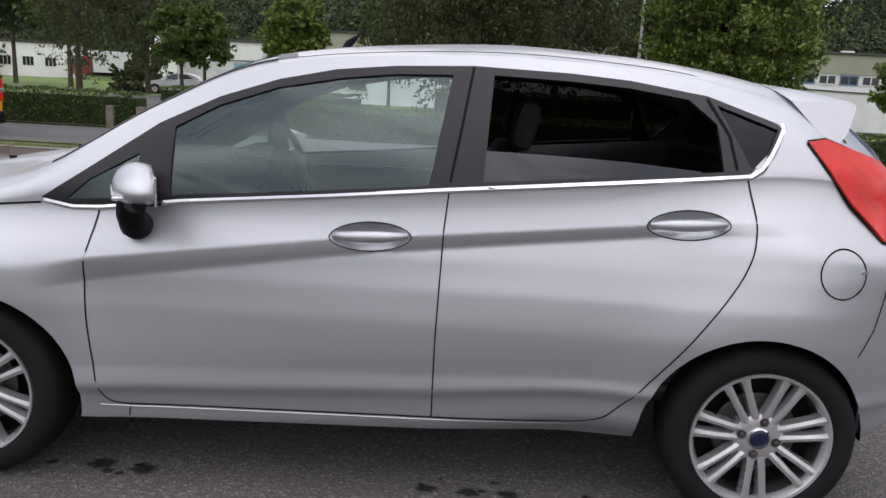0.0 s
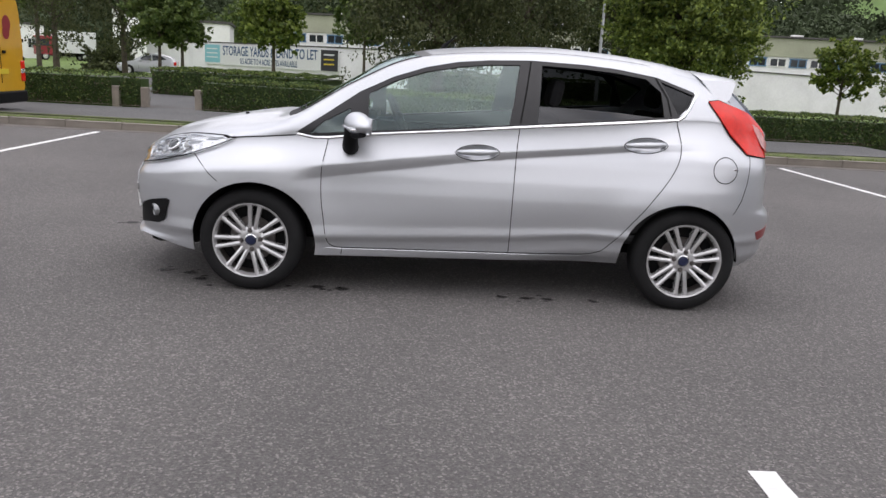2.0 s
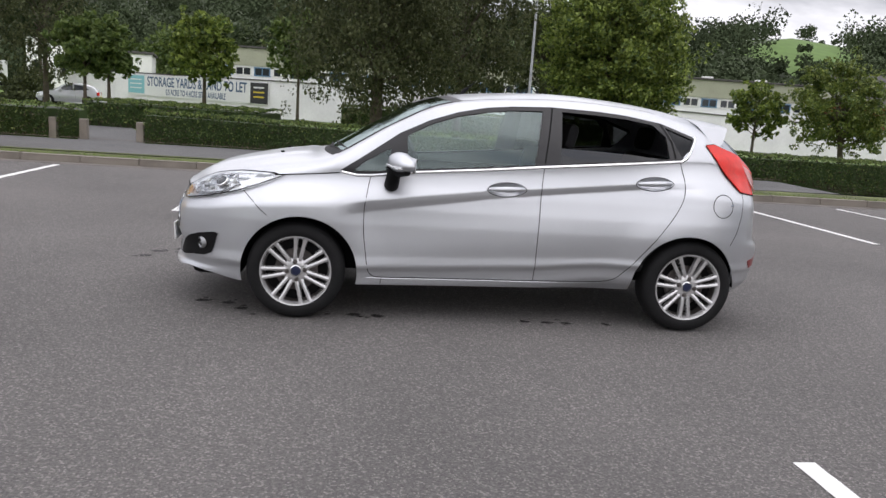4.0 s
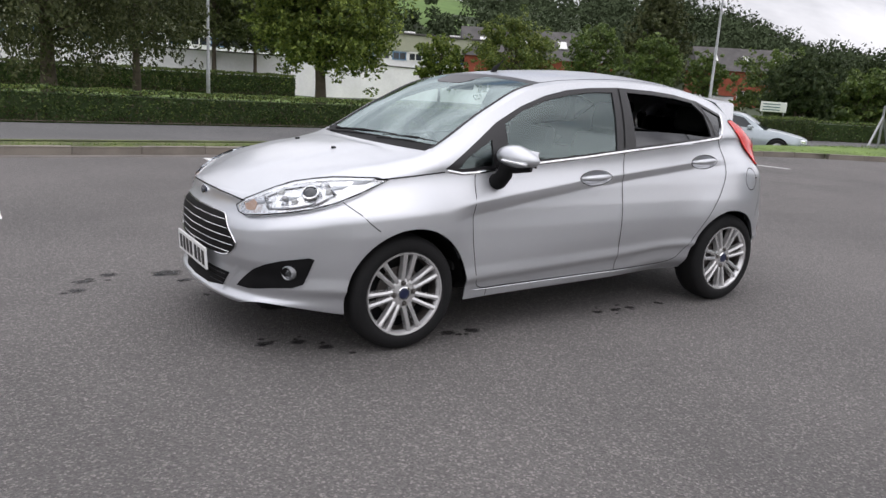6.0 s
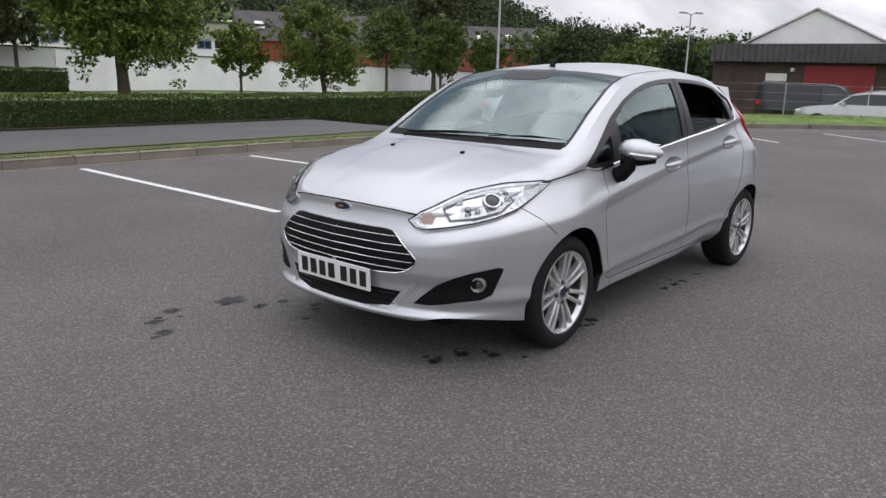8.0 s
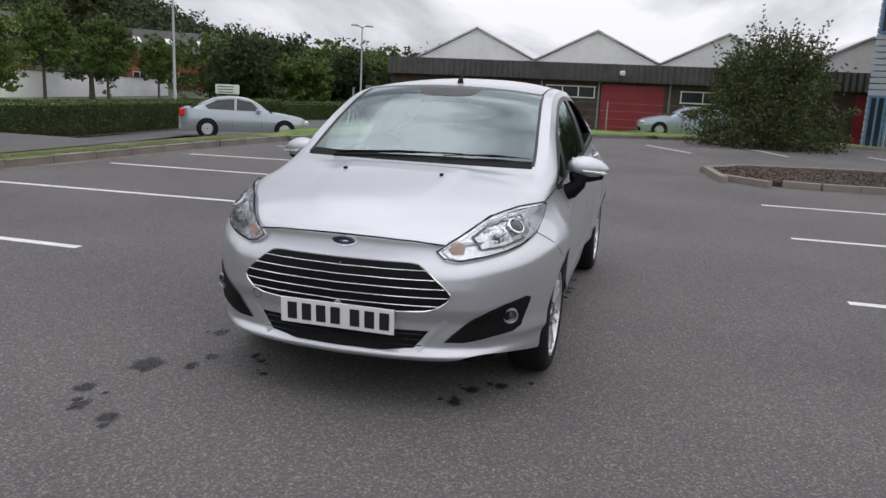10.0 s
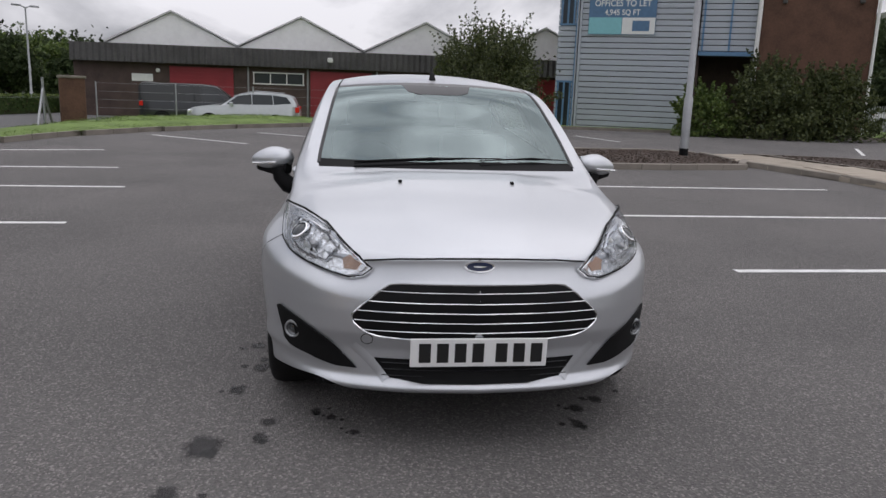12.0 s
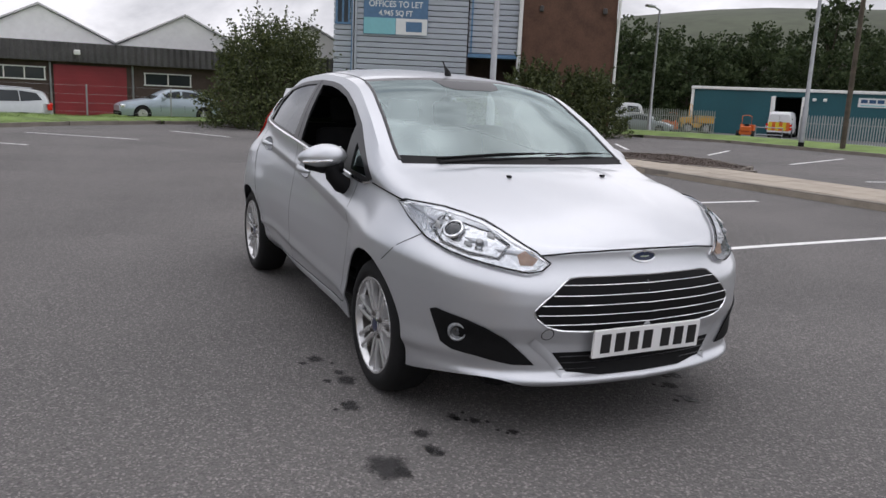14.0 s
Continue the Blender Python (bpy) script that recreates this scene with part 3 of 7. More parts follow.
def flip(ob, parent):
    """The same part on the other flank of the car."""
    me = ob.data.copy()
    me.transform(Matrix.Diagonal((1, -1, 1, 1)))
    me.flip_normals()
    other = new(ob.name, me)
    other.parent = parent
    if "label" in ob:
        other["label"] = ob["label"]
    return other


SIDE = (Vector((1, 0, 0)), Vector((0, 0, 1)), Vector((0, 1, 0)))
FRONT = (Vector((0, 1, 0)), Vector((0, 0, 1)), Vector((1, 0, 0)))
CORNER = (Vector((1, -1, 0)).normalized(), Vector((0, 0, 1)), Vector((1, 1, 0)).normalized())
PLAN = (Vector((1, 0, 0)), Vector((0, 1, 0)), Vector((0, 0, -1)))


def on_skin(tree, plane, a, b, offset=0.002):
    """The place on the skin that is seen at (a, b) of a plane, and its normal."""
    ex, ez, way = plane
    hit = tree.ray_cast(ex * a + ez * b - way * 4, way)
    if hit[0] is None:
        near = tree.find_nearest(ex * a + ez * b - way * 1.0)
        return near[0] + near[1] * offset, near[1]
    nn = hit[1] if hit[1].dot(way) < 0 else -hit[1]
    return hit[0] + nn * offset, nn


def ribbon(tree, plane, line, width, name, mat, parent, offset=0.0015, step=.02, mirror=True, height=0.0, label="", closed=False):
    """A narrow strip laid along a line on the skin."""
    pts = []
    line = list(line) + ([line[0]] if closed else [])
    for (a, b), (c, d) in zip(line, line[1:]):
        n = max(1, int(math.hypot(c - a, d - b) / step))
        pts += [(a + (c - a) * k / n, b + (d - b) * k / n) for k in range(n)]
    pts.append(line[-1])
    bm = bmesh.new()
    rows = []
    for k, (a, b) in enumerate(pts):
        (a0, b0), (a1, b1) = pts[max(k - 1, 0)], pts[min(k + 1, len(pts) - 1)]
        ln = math.hypot(a1 - a0, b1 - b0) or 1
        px, pz = -(b1 - b0) / ln * width / 2, (a1 - a0) / ln * width / 2
        p, nn = on_skin(tree, plane, a, b, offset)
        q, _ = on_skin(tree, plane, a + px, b + pz, offset)
        r, _ = on_skin(tree, plane, a - px, b - pz, offset)
        rows.append([bm.verts.new(q), bm.verts.new(p + nn * height), bm.verts.new(r)])
    for s, t in zip(rows, rows[1:]):
        for k in (0, 1):
            bm.faces.new((s[k], s[k + 1], t[k + 1], t[k]))
    bmesh.ops.recalc_face_normals(bm, faces=bm.faces)
    return finish(bm, name, mat, parent, mirror=mirror, label=label)


def pad(tree, plane, poly, name, mat, parent, offset=.004, thickness=.006, cell=.03, mirror=True, label="", holes=(), dome=0.0, smooth=True):
    """A panel of an outline seen in a plane, that lies on the skin."""
    bm = bmesh.new()
    bm.faces.new([bm.verts.new((a, b, 0)) for a, b in poly])
    lo = [min(p[k] for p in poly) for k in (0, 1)]
    hi = [max(p[k] for p in poly) for k in (0, 1)]

    def cut(co, no):
        bmesh.ops.bisect_plane(bm, geom=list(bm.faces) + list(bm.edges) + list(bm.verts), dist=1e-6, plane_co=co, plane_no=no)

    for hole in holes:
        for k in range(len(hole)):
            a, b = hole[k], hole[(k + 1) % len(hole)]
            cut((a[0], a[1], 0), (-(b[1] - a[1]), b[0] - a[0], 0))
    for k in (0, 1):
        n = int((hi[k] - lo[k]) / cell)
        for q in range(1, n + 1):
            v = lo[k] + (hi[k] - lo[k]) * q / (n + 1)
            cut((v, v, 0), (1, 0, 0) if k == 0 else (0, 1, 0))
    gone = [f for f in bm.faces if any(inside(h, *f.calc_center_median()[:2]) for h in holes)]
    bmesh.ops.delete(bm, geom=gone, context="FACES")
    bmesh.ops.triangulate(bm, faces=[f for f in bm.faces if len(f.verts) > 4])
    mid = [(lo[k] + hi[k]) / 2 for k in (0, 1)]
    for v in bm.verts:
        a, b = v.co.x, v.co.y
        far = min(1, math.hypot((a - mid[0]) / (hi[0] - mid[0] + 1e-6), (b - mid[1]) / (hi[1] - mid[1] + 1e-6)))
        v.co = on_skin(tree, plane, a, b, offset + dome * (1 - far * far))[0]
    bm.normal_update()
    faces = list(bm.faces)
    if sum(f.normal.dot(plane[2]) for f in faces) > 0:
        bmesh.ops.reverse_faces(bm, faces=faces)
    return finish(bm, name, mat, parent, thickness, smooth, mirror, label)


# outlines on the flank (x, z)
DLO = [(-1.0, .912), (-.90, .893), (-.81, .897), (-.56, .930), (-.10, .972), (.25, 1.008), (.78, 1.057), (1.13, 1.090), (1.195, 1.150), (1.245, 1.225),
       (1.235, 1.240), (1.02, 1.312), (.78, 1.347), (.60, 1.360), (.30, 1.368), (.06, 1.357), (-.12, 1.338), (-.295, 1.300), (-.47, 1.240), (-.65, 1.152), (-.857, 1.008)]
GLASS_FRONT = [(-.60, .940), (-.10, .984), (.185, 1.012), (.236, 1.338), (.06, 1.332), (-.10, 1.313), (-.295, 1.275), (-.47, 1.214), (-.60, 1.143)]
GLASS_SAIL = [(-.92, .912), (-.70, .928), (-.70, 1.060), (-.855, .972)]
GLASS_REAR = [(.345, 1.030), (.78, 1.072), (1.054, 1.096), (1.040, 1.230), (.958, 1.299), (.78, 1.324), (.60, 1.336), (.362, 1.343)]
GLASS_QUARTER = [(1.135, 1.112), (1.165, 1.112), (1.195, 1.160), (1.232, 1.222), (1.045, 1.287)]
def smooth_line(pts, per=4):
    return [(p[0], p[1]) for p in spline([(a, b, 0) for a, b in pts], per)]


def rounded(poly, r):
    """The same outline with its corners cut twice."""
    for cut_ in (r, r * .42):
        out = []
        for k, p in enumerate(poly):
            for q in (poly[k - 1], poly[(k + 1) % len(poly)]):
                ln = math.hypot(q[0] - p[0], q[1] - p[1])
                t = min(.36, cut_ / ln)
                out.append((p[0] + (q[0] - p[0]) * t, p[1] + (q[1] - p[1]) * t))
        poly = out
    return poly


FRONT_EDGE = smooth_line([(-.815, .897), (-.832, .802), (-.847, .695), (-.845, .560), (-.830, .443), (-.812, .330), (-.785, .288), (-.723, .276), (-.60, .278)], 3)
REAR_EDGE = smooth_line([(.60, .300), (.657, .303), (.728, .320), (.785, .359), (.924, .526), (1.03, .670), (1.108, .787), (1.146, .880), (1.152, .970), (1.125, 1.088)], 4)
DOOR_FRONT = FRONT_EDGE + [(.226, .292), (.227, .562), (.236, .885), (.246, 1.007), (-.10, .971), (-.56, .929)]
DOOR_REAR = [(.226, .292)] + REAR_EDGE + [(.78, 1.056), (.246, 1.007), (.236, .885), (.227, .562)]
HANDLES = ((-.105, .140, .853, .010), (.835, 1.077, .938, .012))


def handle_bowl(h, grow=1.0):
    x0, x1, z, rise = h
    cx, half = (x0 + x1) / 2, (x1 - x0) / 2
    return [(cx + grow * half * math.cos(a), z + grow * .043 * math.copysign(abs(math.sin(a)) ** 1.15, math.sin(a)) + rise * .5 * math.cos(a)) for a in np.linspace(0, 2 * math.pi, 25)[:-1]]


def wheel_parts(tyre_name="wheel"):
    """An alloy wheel on its tyre, facing -y, centred on the hub."""
    hub = empty(tyre_name)
    prof = [(.205, .10), (.245, .105), (.275, .098), (.290, .075), (.2955, .05), (.2965, 0), (.2955, -.05), (.290, -.072), (.283, -.083),
            (.268, -.094), (.245, -.100), (.225, -.096), (.213, -.086), (.205, -.07), (.203, 0), (.205, .10)]
    bm = lathe(bmesh.new(), [(r, o) for r, o in prof], 64)
    tyre = part("tyre", bm, RUBBER, hub, smooth=True)
    bm = lathe(bmesh.new(), [(.214, -.070), (.217, -.088), (.214, -.094), (.206, -.092), (.199, -.080), (.194, -.066)], 64)
    part("rim", bm, ALLOY, hub, "silver alloy rim", True)
    # barrel coloured dark instead of silver, to paint the shade between the spokes
    part("rim_barrel", lathe(bmesh.new(), [(.194, -.066), (.190, -.04), (.188, .03), (.19, .09)], 48), DARK_METAL, hub, smooth=True)
    # twin spokes
    bm = bmesh.new()
    pairs = 7
    for p in range(pairs):
        base = 2 * math.pi * p / pairs + .55
        for s in (-1, 1):
            rows = []
            for r, half_w, off, dep in ((.050, .0150, .0145, -.068), (.085, .0148, .0170, -.074), (.130, .0140, .0215, -.079), (.170, .0145, .0250, -.082), (.205, .0185, .0290, -.085)):
                c, t = Vector((math.cos(base), 0, math.sin(base))), Vector((-math.sin(base), 0, math.cos(base)))
                o = c * r + t * (s * off)
                rows.append([bm.verts.new(o + t * half_w + Vector((0, dep + .030, 0))), bm.verts.new(o + t * half_w * .75 + Vector((0, dep, 0))),
                             bm.verts.new(o + Vector((0, dep - .004, 0))), bm.verts.new(o - t * half_w * .75 + Vector((0, dep, 0))), bm.verts.new(o - t * half_w + Vector((0, dep + .030, 0)))])
            for a, b in zip(rows, rows[1:]):
                for q in range(4):
                    bm.faces.new((a[q], a[q + 1], b[q + 1], b[q]))
    bmesh.ops.recalc_face_normals(bm, faces=bm.faces)
    spokes = part("spokes", bm, ALLOY, hub, "twin alloy spokes")
    bm = lathe(bmesh.new(), [(.0, -.074), (.030, -.074), (.062, -.073), (.076, -.066), (.080, -.03)], 32)
    part("hub_disc", bm, ALLOY, hub, smooth=True)
    bm = lathe(bmesh.new(), [(.0, -.082), (.022, -.081), (.029, -.077), (.030, -.066)], 32)
    part("centre_cap", bm, CAP_BLUE, hub, "dark blue centre cap")
    bm = lathe(bmesh.new(), [(.029, -.072), (.030, -.080), (.035, -.078), (.037, -.066)], 32)
    part("cap_ring", bm, CHROME, hub)
    for k in range(4):
        a = math.pi / 4 * (2 * k) + .1
        bm = bmesh.new()
        # the outer dark ring stands for the shaded pocket round the nut
        lathe(bm, [(.0, -.084), (.006, -.084), (.0085, -.080), (.009, -.0745), (.0145, -.0755), (.015, -.060)], 14)
        bmesh.ops.translate(bm, vec=(math.cos(a) * .054, 0, math.sin(a) * .054), verts=bm.verts)
        part("wheel_nut", bm, DARK_METAL, hub)
    bm = lathe(bmesh.new(), [(.0, -.03), (.125, -.03), (.130, -.026), (.130, -.018), (.0, -.018)], 40)
    part("brake_disc", bm, DARK_METAL, hub)
    bm = lathe(bmesh.new(), [(.0, -.005), (.20, -.005), (.20, .06), (.0, .06)], 32)
    part("brake_back", bm, BLACK, hub)
    return hub


def seat(name, parent, x, y, w=.50, rear=False):
    """A car seat with cushion, backrest and head restraint, as one part with two pieces."""
    bm = bmesh.new()
    box(bm, x - .25, x + .25, y - w / 2, y + w / 2, .42, .58, .05)
    s = part(name, bm, SEAT, parent, smooth=True)
    bm = bmesh.new()
    box(bm, -.06, .06, y - w / 2 + .02, y + w / 2 - .02, 0, .60, .05, pose(x + .27, 0, .50, 0, 16, 0))
    part("backrest", bm, SEAT, s, smooth=True)
    for yy in ((y,) if not rear else (y - .35, y + .35)):
        bm = bmesh.new()
        box(bm, -.04, .04, yy - .13, yy + .13, 0, .17, .04, pose(x + .44, 0, 1.105, 0, 12, 0))
        part("head_restraint", bm, SEAT, s, smooth=True)
    return s


def build_hatchback():
    from mathutils.bvhtree import BVHTree
    car = empty("hatchback_car", label="silver five-door hatchback parked on the asphalt", category="car")
    bm, lo_rows, mid_rows = build_shell()
    col, row = bm.faces.layers.float["col"], bm.faces.layers.float["row"]
    both = bm.copy()
    twin = bmesh.ops.duplicate(both, geom=list(both.faces) + list(both.edges) + list(both.verts))["geom"]
    for v in twin:
        if isinstance(v, bmesh.types.BMVert):
            v.co.y = -v.co.y
    bmesh.ops.reverse_faces(both, faces=[f for f in twin if isinstance(f, bmesh.types.BMFace)])
    tree = BVHTree.FromBMesh(both)
    both.free()

    for ax, az, ar in ARCHES:
        rim = [(ax + ar * math.cos(q), az + ar * math.sin(q)) for q in np.linspace(-.35, math.pi + .35, 36)]
        bmesh.ops.delete(bm, geom=carve(bm, rim, SIDE, lambda f: f.calc_center_median().y < -.45), context="FACES")
    low = lambda f: f[row] < lo_rows + mid_rows + 1  # noqa: E731
    # glass and openings first
    dlo = carve(bm, [(a + (.006 if a < 0 else -.006), b) for a, b in DLO], SIDE, low)
    bmesh.ops.delete(bm, geom=dlo, context="FACES")
    screen = [f for f in bm.faces if 7.12 < f[col] < 8.95 and f[row] > lo_rows + mid_rows + 1.8]
    lift(bm, screen, "windscreen", SCREEN, car, mirror="both", label="raked windscreen with cloudy reflections")
    cowl = [f for f in bm.faces if 6.88 < f[col] < 7.12 and f[row] > lo_rows + mid_rows + 1.8]
    lift(bm, cowl, "cowl", BLACK, car, mirror="both", label="black plastic cowl below the windscreen")
    frit = [f for f in bm.faces if 8.95 < f[col] < 9.13 and f[row] > lo_rows + mid_rows + 1.8]
    lift(bm, frit, "screen_band", TRIM, car, mirror="both")
    hatch_glass = [f for f in bm.faces if f[col] > 15.0 and f[row] > lo_rows + 1.5]
    lift(bm, hatch_glass, "rear_window", TINTED, car, mirror="both", label="dark tinted rear window")
    # panels
    recesses = []
    for h in HANDLES:
        bowl = handle_bowl(h)
        faces = carve(bm, bowl, SIDE, low)
        mid = ((h[0] + h[1]) / 2, h[2])
        made, seen = bmesh.new(), {}
        edge = {v for f in faces for v in f.verts if any(g not in faces for g in v.link_faces)}
        for f in faces:
            for v in f.verts:
                if v not in seen:
                    far = math.hypot((v.co.x - mid[0]) / ((h[1] - h[0]) / 2), (v.co.z - mid[1]) / .043)
                    seen[v] = made.verts.new(v.co + Vector((0, 0 if v in edge else .034 * max(.25, 1 - far * far), 0)))
            made.faces.new([seen[v] for v in f.verts])
        bmesh.ops.delete(bm, geom=faces, context="FACES")
        recesses.append(made)
    door = carve(bm, DOOR_FRONT, SIDE, low)
    front_door = lift(bm, door, "front_door", PAINT, car, -.0008, .012)
    door = carve(bm, DOOR_REAR, SIDE, low)
    rear_door = lift(bm, door, "rear_door", PAINT, car, -.0008, .012)
    for ob in (front_door, rear_door):
        for v in ob.data.vertices:
            v.co.z = min(v.co.z, float(np.interp(v.co.x, (-.815, -.56, -.10, .246, .78, 1.125), (.8975, .9295, .9715, 1.0075, 1.0565, 1.0885))))
    doors = [(front_door, rear_door), (flip(front_door, car), flip(rear_door, car))]
    bonnet = [f for f in bm.faces if f[row] > lo_rows + .5 and f[col] < 6.88]
    lift(bm, bonnet, "bonnet", PAINT, car, 0, .008, mirror="both")
    bumper = [f for f in bm.faces if f[col] < 4.9 and f[row] < lo_rows - .5]
    lift(bm, bumper, "front_bumper", PAINT, car, 0, .006, mirror="both")
    tail = [f for f in bm.faces if f[col] > 14.0 and f.calc_center_median().z < .585]
    lift(bm, tail, "rear_bumper", PAINT, car, 0, .006, mirror="both")
    roof = [f for f in bm.faces if f[col] > 9.13 and f[row] > lo_rows + mid_rows + 1]
    lift(bm, roof, "roof", PAINT, car, 0, .006, mirror="both")
    shell = bmesh.new()
    seen = {}
    for f in bm.faces:
        vs = []
        for v in f.verts:
            if v not in seen:
                seen[v] = shell.verts.new(v.co)
            vs.append(seen[v])
        shell.faces.new(vs)
    bm.free()
    finish(shell, "body", PAINT, car, .006, mirror="both")

    # rubber seal down each side of the windscreen
    ra, sp = spline(CAR_RAIL, PER), spline(CAR_SPINE, PER)
    edge = []
    for k in range(int(7.1 * PER), int(9.0 * PER) + 1):
        e = 1 - (19 / 21) ** 2.4
        edge.append(Vector((ra[k][0] + (sp[k][0] - ra[k][0]) * e, ra[k][1] * 19 / 21, ra[k][2] + (sp[k][1] - ra[k][2]) * e)))
    for s in (-1, 1):
        part("screen_seal", tube(bmesh.new(), [Vector((p.x, -s * p.y, p.z - .004)) for p in edge], .010, 8), TRIM, car, smooth=True)
    pad(tree, FRONT, [(-.19, 1.384), (.19, 1.384), (.165, 1.350), (.11, 1.338), (-.11, 1.338), (-.165, 1.350)], "sensor_patch", TRIM, car, .0015, .002, .04, mirror=False, label="dark shaded patch at the top of the windscreen")
    ribbon(tree, PLAN, [(-.33, -.545), (-.10, -.530), (.30, -.512), (.80, -.497), (1.0, -.487)], .010, "roof_ditch", SEAM, car, .0006, label="black roof joint strip")
    # window surrounds, panes and bright strips
    pad(tree, SIDE, DLO, "window_surround", TRIM, car, .001, .012, .05, holes=(GLASS_FRONT, GLASS_SAIL, GLASS_REAR, GLASS_QUARTER), label="gloss black window surround")
    pane = pad(tree, SIDE, GLASS_FRONT, "front_window", SIDE_GLASS, doors[0][0], -.006, .0, .08, mirror=False)
    pane = pad(tree, SIDE, GLASS_REAR, "rear_side_window", TINTED, doors[1][1], -.006, .0, .08, mirror=False, label="dark privacy glass")
    pane.data.transform(Matrix.Diagonal((1, -1, 1, 1)))
    pane.data.flip_normals()
    pad(tree, SIDE, [(.345, 1.030), (.78, 1.072), (1.000, 1.0915), (.985, 1.097), (.78, 1.113), (.56, 1.121), (.349, 1.124)], "rear_side_window", TINTED_OPEN, doors[0][1], -.008, .0, .08, mirror=False, label="dark privacy glass wound most of the way down")
    pad(tree, SIDE, GLASS_SAIL, "sail_window", SIDE_GLASS, car, -.006, .0, .08)
    pad(tree, SIDE, GLASS_QUARTER, "quarter_window", TINTED, car, -.006, .0, .08)
    chrome_line = [(-.99, .900), (-.90, .884), (-.81, .888), (-.56, .921), (-.10, .963), (.25, .999), (.78, 1.048), (1.135, 1.081), (1.17, 1.10), (1.205, 1.145), (1.252, 1.220), (1.250, 1.236)]
    ribbon(tree, SIDE, [(a, b + .003) for a, b in chrome_line], .0155, "chrome_strip", CHROME, car, .0035, height=.004, label="bright chrome waist strip")
    ribbon(tree, SIDE, [(.2475, 1.026), (.275, 1.20), (.298, 1.362)], .008, "pillar_gap", SEAM, car, .004)
    ribbon(tree, SIDE, [(1.094, 1.102), (1.075, 1.20), (1.015, 1.305)], .007, "pillar_gap", SEAM, car, .004)
    # panel gaps
    gaps = [FRONT_EDGE + [(.226, .292)], [(.226, .292), (.227, .562), (.236, .885), (.246, 1.003)],
            [(.226, .292)] + REAR_EDGE, [(-.723, .276), (-.73, .235)],
            [(-1.60, .790), (-1.55, .748), (-1.50, .708), (-1.46, .668), (-1.415, .632)], [(1.565, .905), (1.548, .758), (1.52, .66), (1.476, .582)]]
    ribbon(tree, SIDE, [(-1.36, .864), (-1.18, .879), (-1.0, .897)], .007, "panel_gap", SEAM, car, .001)
    for g in gaps:
        ribbon(tree, SIDE, g, .0045, "panel_gap", SEAM, car, .0008)
    ribbon(tree, SIDE, [(-.815, .272), (-.70, .268), (.226, .284), (.655, .293)], .006, "sill_edge", PAINT, car, .002, height=.0018)
    ribbon(tree, SIDE, [(1.36, 1.345), (1.40, 1.28), (1.475, 1.19)], .006, "panel_gap", SEAM, car, .001)
    # fuel flap
    ring = [(1.405 + .071 * math.cos(a), .826 + .071 * math.sin(a)) for a in np.linspace(0, 2 * math.pi, 30)]
    ribbon(tree, SIDE, ring, .005, "fuel_flap", SEAM, car, .0008, mirror=False, label="round fuel flap")
    pad(tree, SIDE, [(1.452, .830), (1.470, .838), (1.485, .832), (1.470, .826)], "fuel_tab", CHROME, car, .003, .004, mirror=False)
    # door handles in their hollows
    for d, h in enumerate(HANDLES):
        dish = part("handle_recess", recesses[d], PAINT, doors[0][d], smooth=True)
        flip(dish, doors[1][d])
        # dark line round the hollow paints the shade at its rim; no joint here
        ribbon_ob = ribbon(tree, SIDE, handle_bowl(h, 1.01), .0035, "recess_edge", SEAM, doors[0][d], .0006, mirror=False, closed=True)
        flip(ribbon_ob, doors[1][d])
        hb = bmesh.new()
        x0, x1, z, rise = h
        pts, rad = [], []
        for k in range(11):
            t = k / 10
            p, nn = on_skin(tree, SIDE, x0 + .012 + (x1 - x0 - .024) * t, z - rise * .5 + rise * t + .004, 0)
            pts.append(p + Vector((0, .004 - .022 * math.sin(math.pi * t) ** .5, 0)))
            rad.append(.007 + .011 * math.sin(math.pi * t) ** .6)
        tube(hb, pts, rad, 12)
        grip = part("door_handle", hb, PAINT, doors[0][d], "silver pull handle", True)
        flip(grip, doors[1][d])
    # head lamps
    lamp = [(-1.100, .700), (-1.075, .670), (-1.030, .660), (-.900, .680), (-.800, .697), (-.710, .716), (-.600, .749), (-.494, .804), (-.410, .862),
            (-.470, .864), (-.560, .862), (-.650, .858), (-.740, .845), (-.820, .828), (-.900, .800), (-1.000, .754), (-1.070, .724)]
    back = pad(tree, CORNER, lamp, "headlamp", REFLECTOR, car, .002, .004, .03, label="clear projector headlamp with chrome reflector")
    inner = [(a * .94 - .045, b * .94 + .046) for a, b in lamp]
    ribbon(tree, CORNER, lamp, .0055, "lamp_rim", SEAM, car, .0155, closed=True)
    ribbon(tree, CORNER, inner, .006, "lamp_edge", CHROME, car, .008, closed=True, height=.002)
    mask = [(-.945, .758), (-.915, .708), (-.80, .718), (-.68, .744), (-.615, .790), (-.655, .832), (-.76, .822), (-.86, .800)]
    ribbon(tree, CORNER, mask, .010, "lamp_mask", CHROME, car, .010, closed=True, height=.006)
    ribbon(tree, CORNER, [(a * .985 - .012, b * .985 + .0116) for a, b in mask], .004, "mask_line", DARK_METAL, car, .010, closed=True, height=.004)
    for n, (s0, z0) in enumerate(((-.885, .775), (-.850, .728), (-.805, .740), (-.700, .770), (-.660, .790), (-.690, .815))):
        facet = [(s0, z0), (s0 + .030, z0 + .004), (s0 + .026, z0 + .026), (s0 + .004, z0 + .020)]
        pad(tree, CORNER, facet, "lamp_facet", CHROME if n % 2 else WHITE_FRAME, car, .009 + .002 * (n % 3), .003, .05)
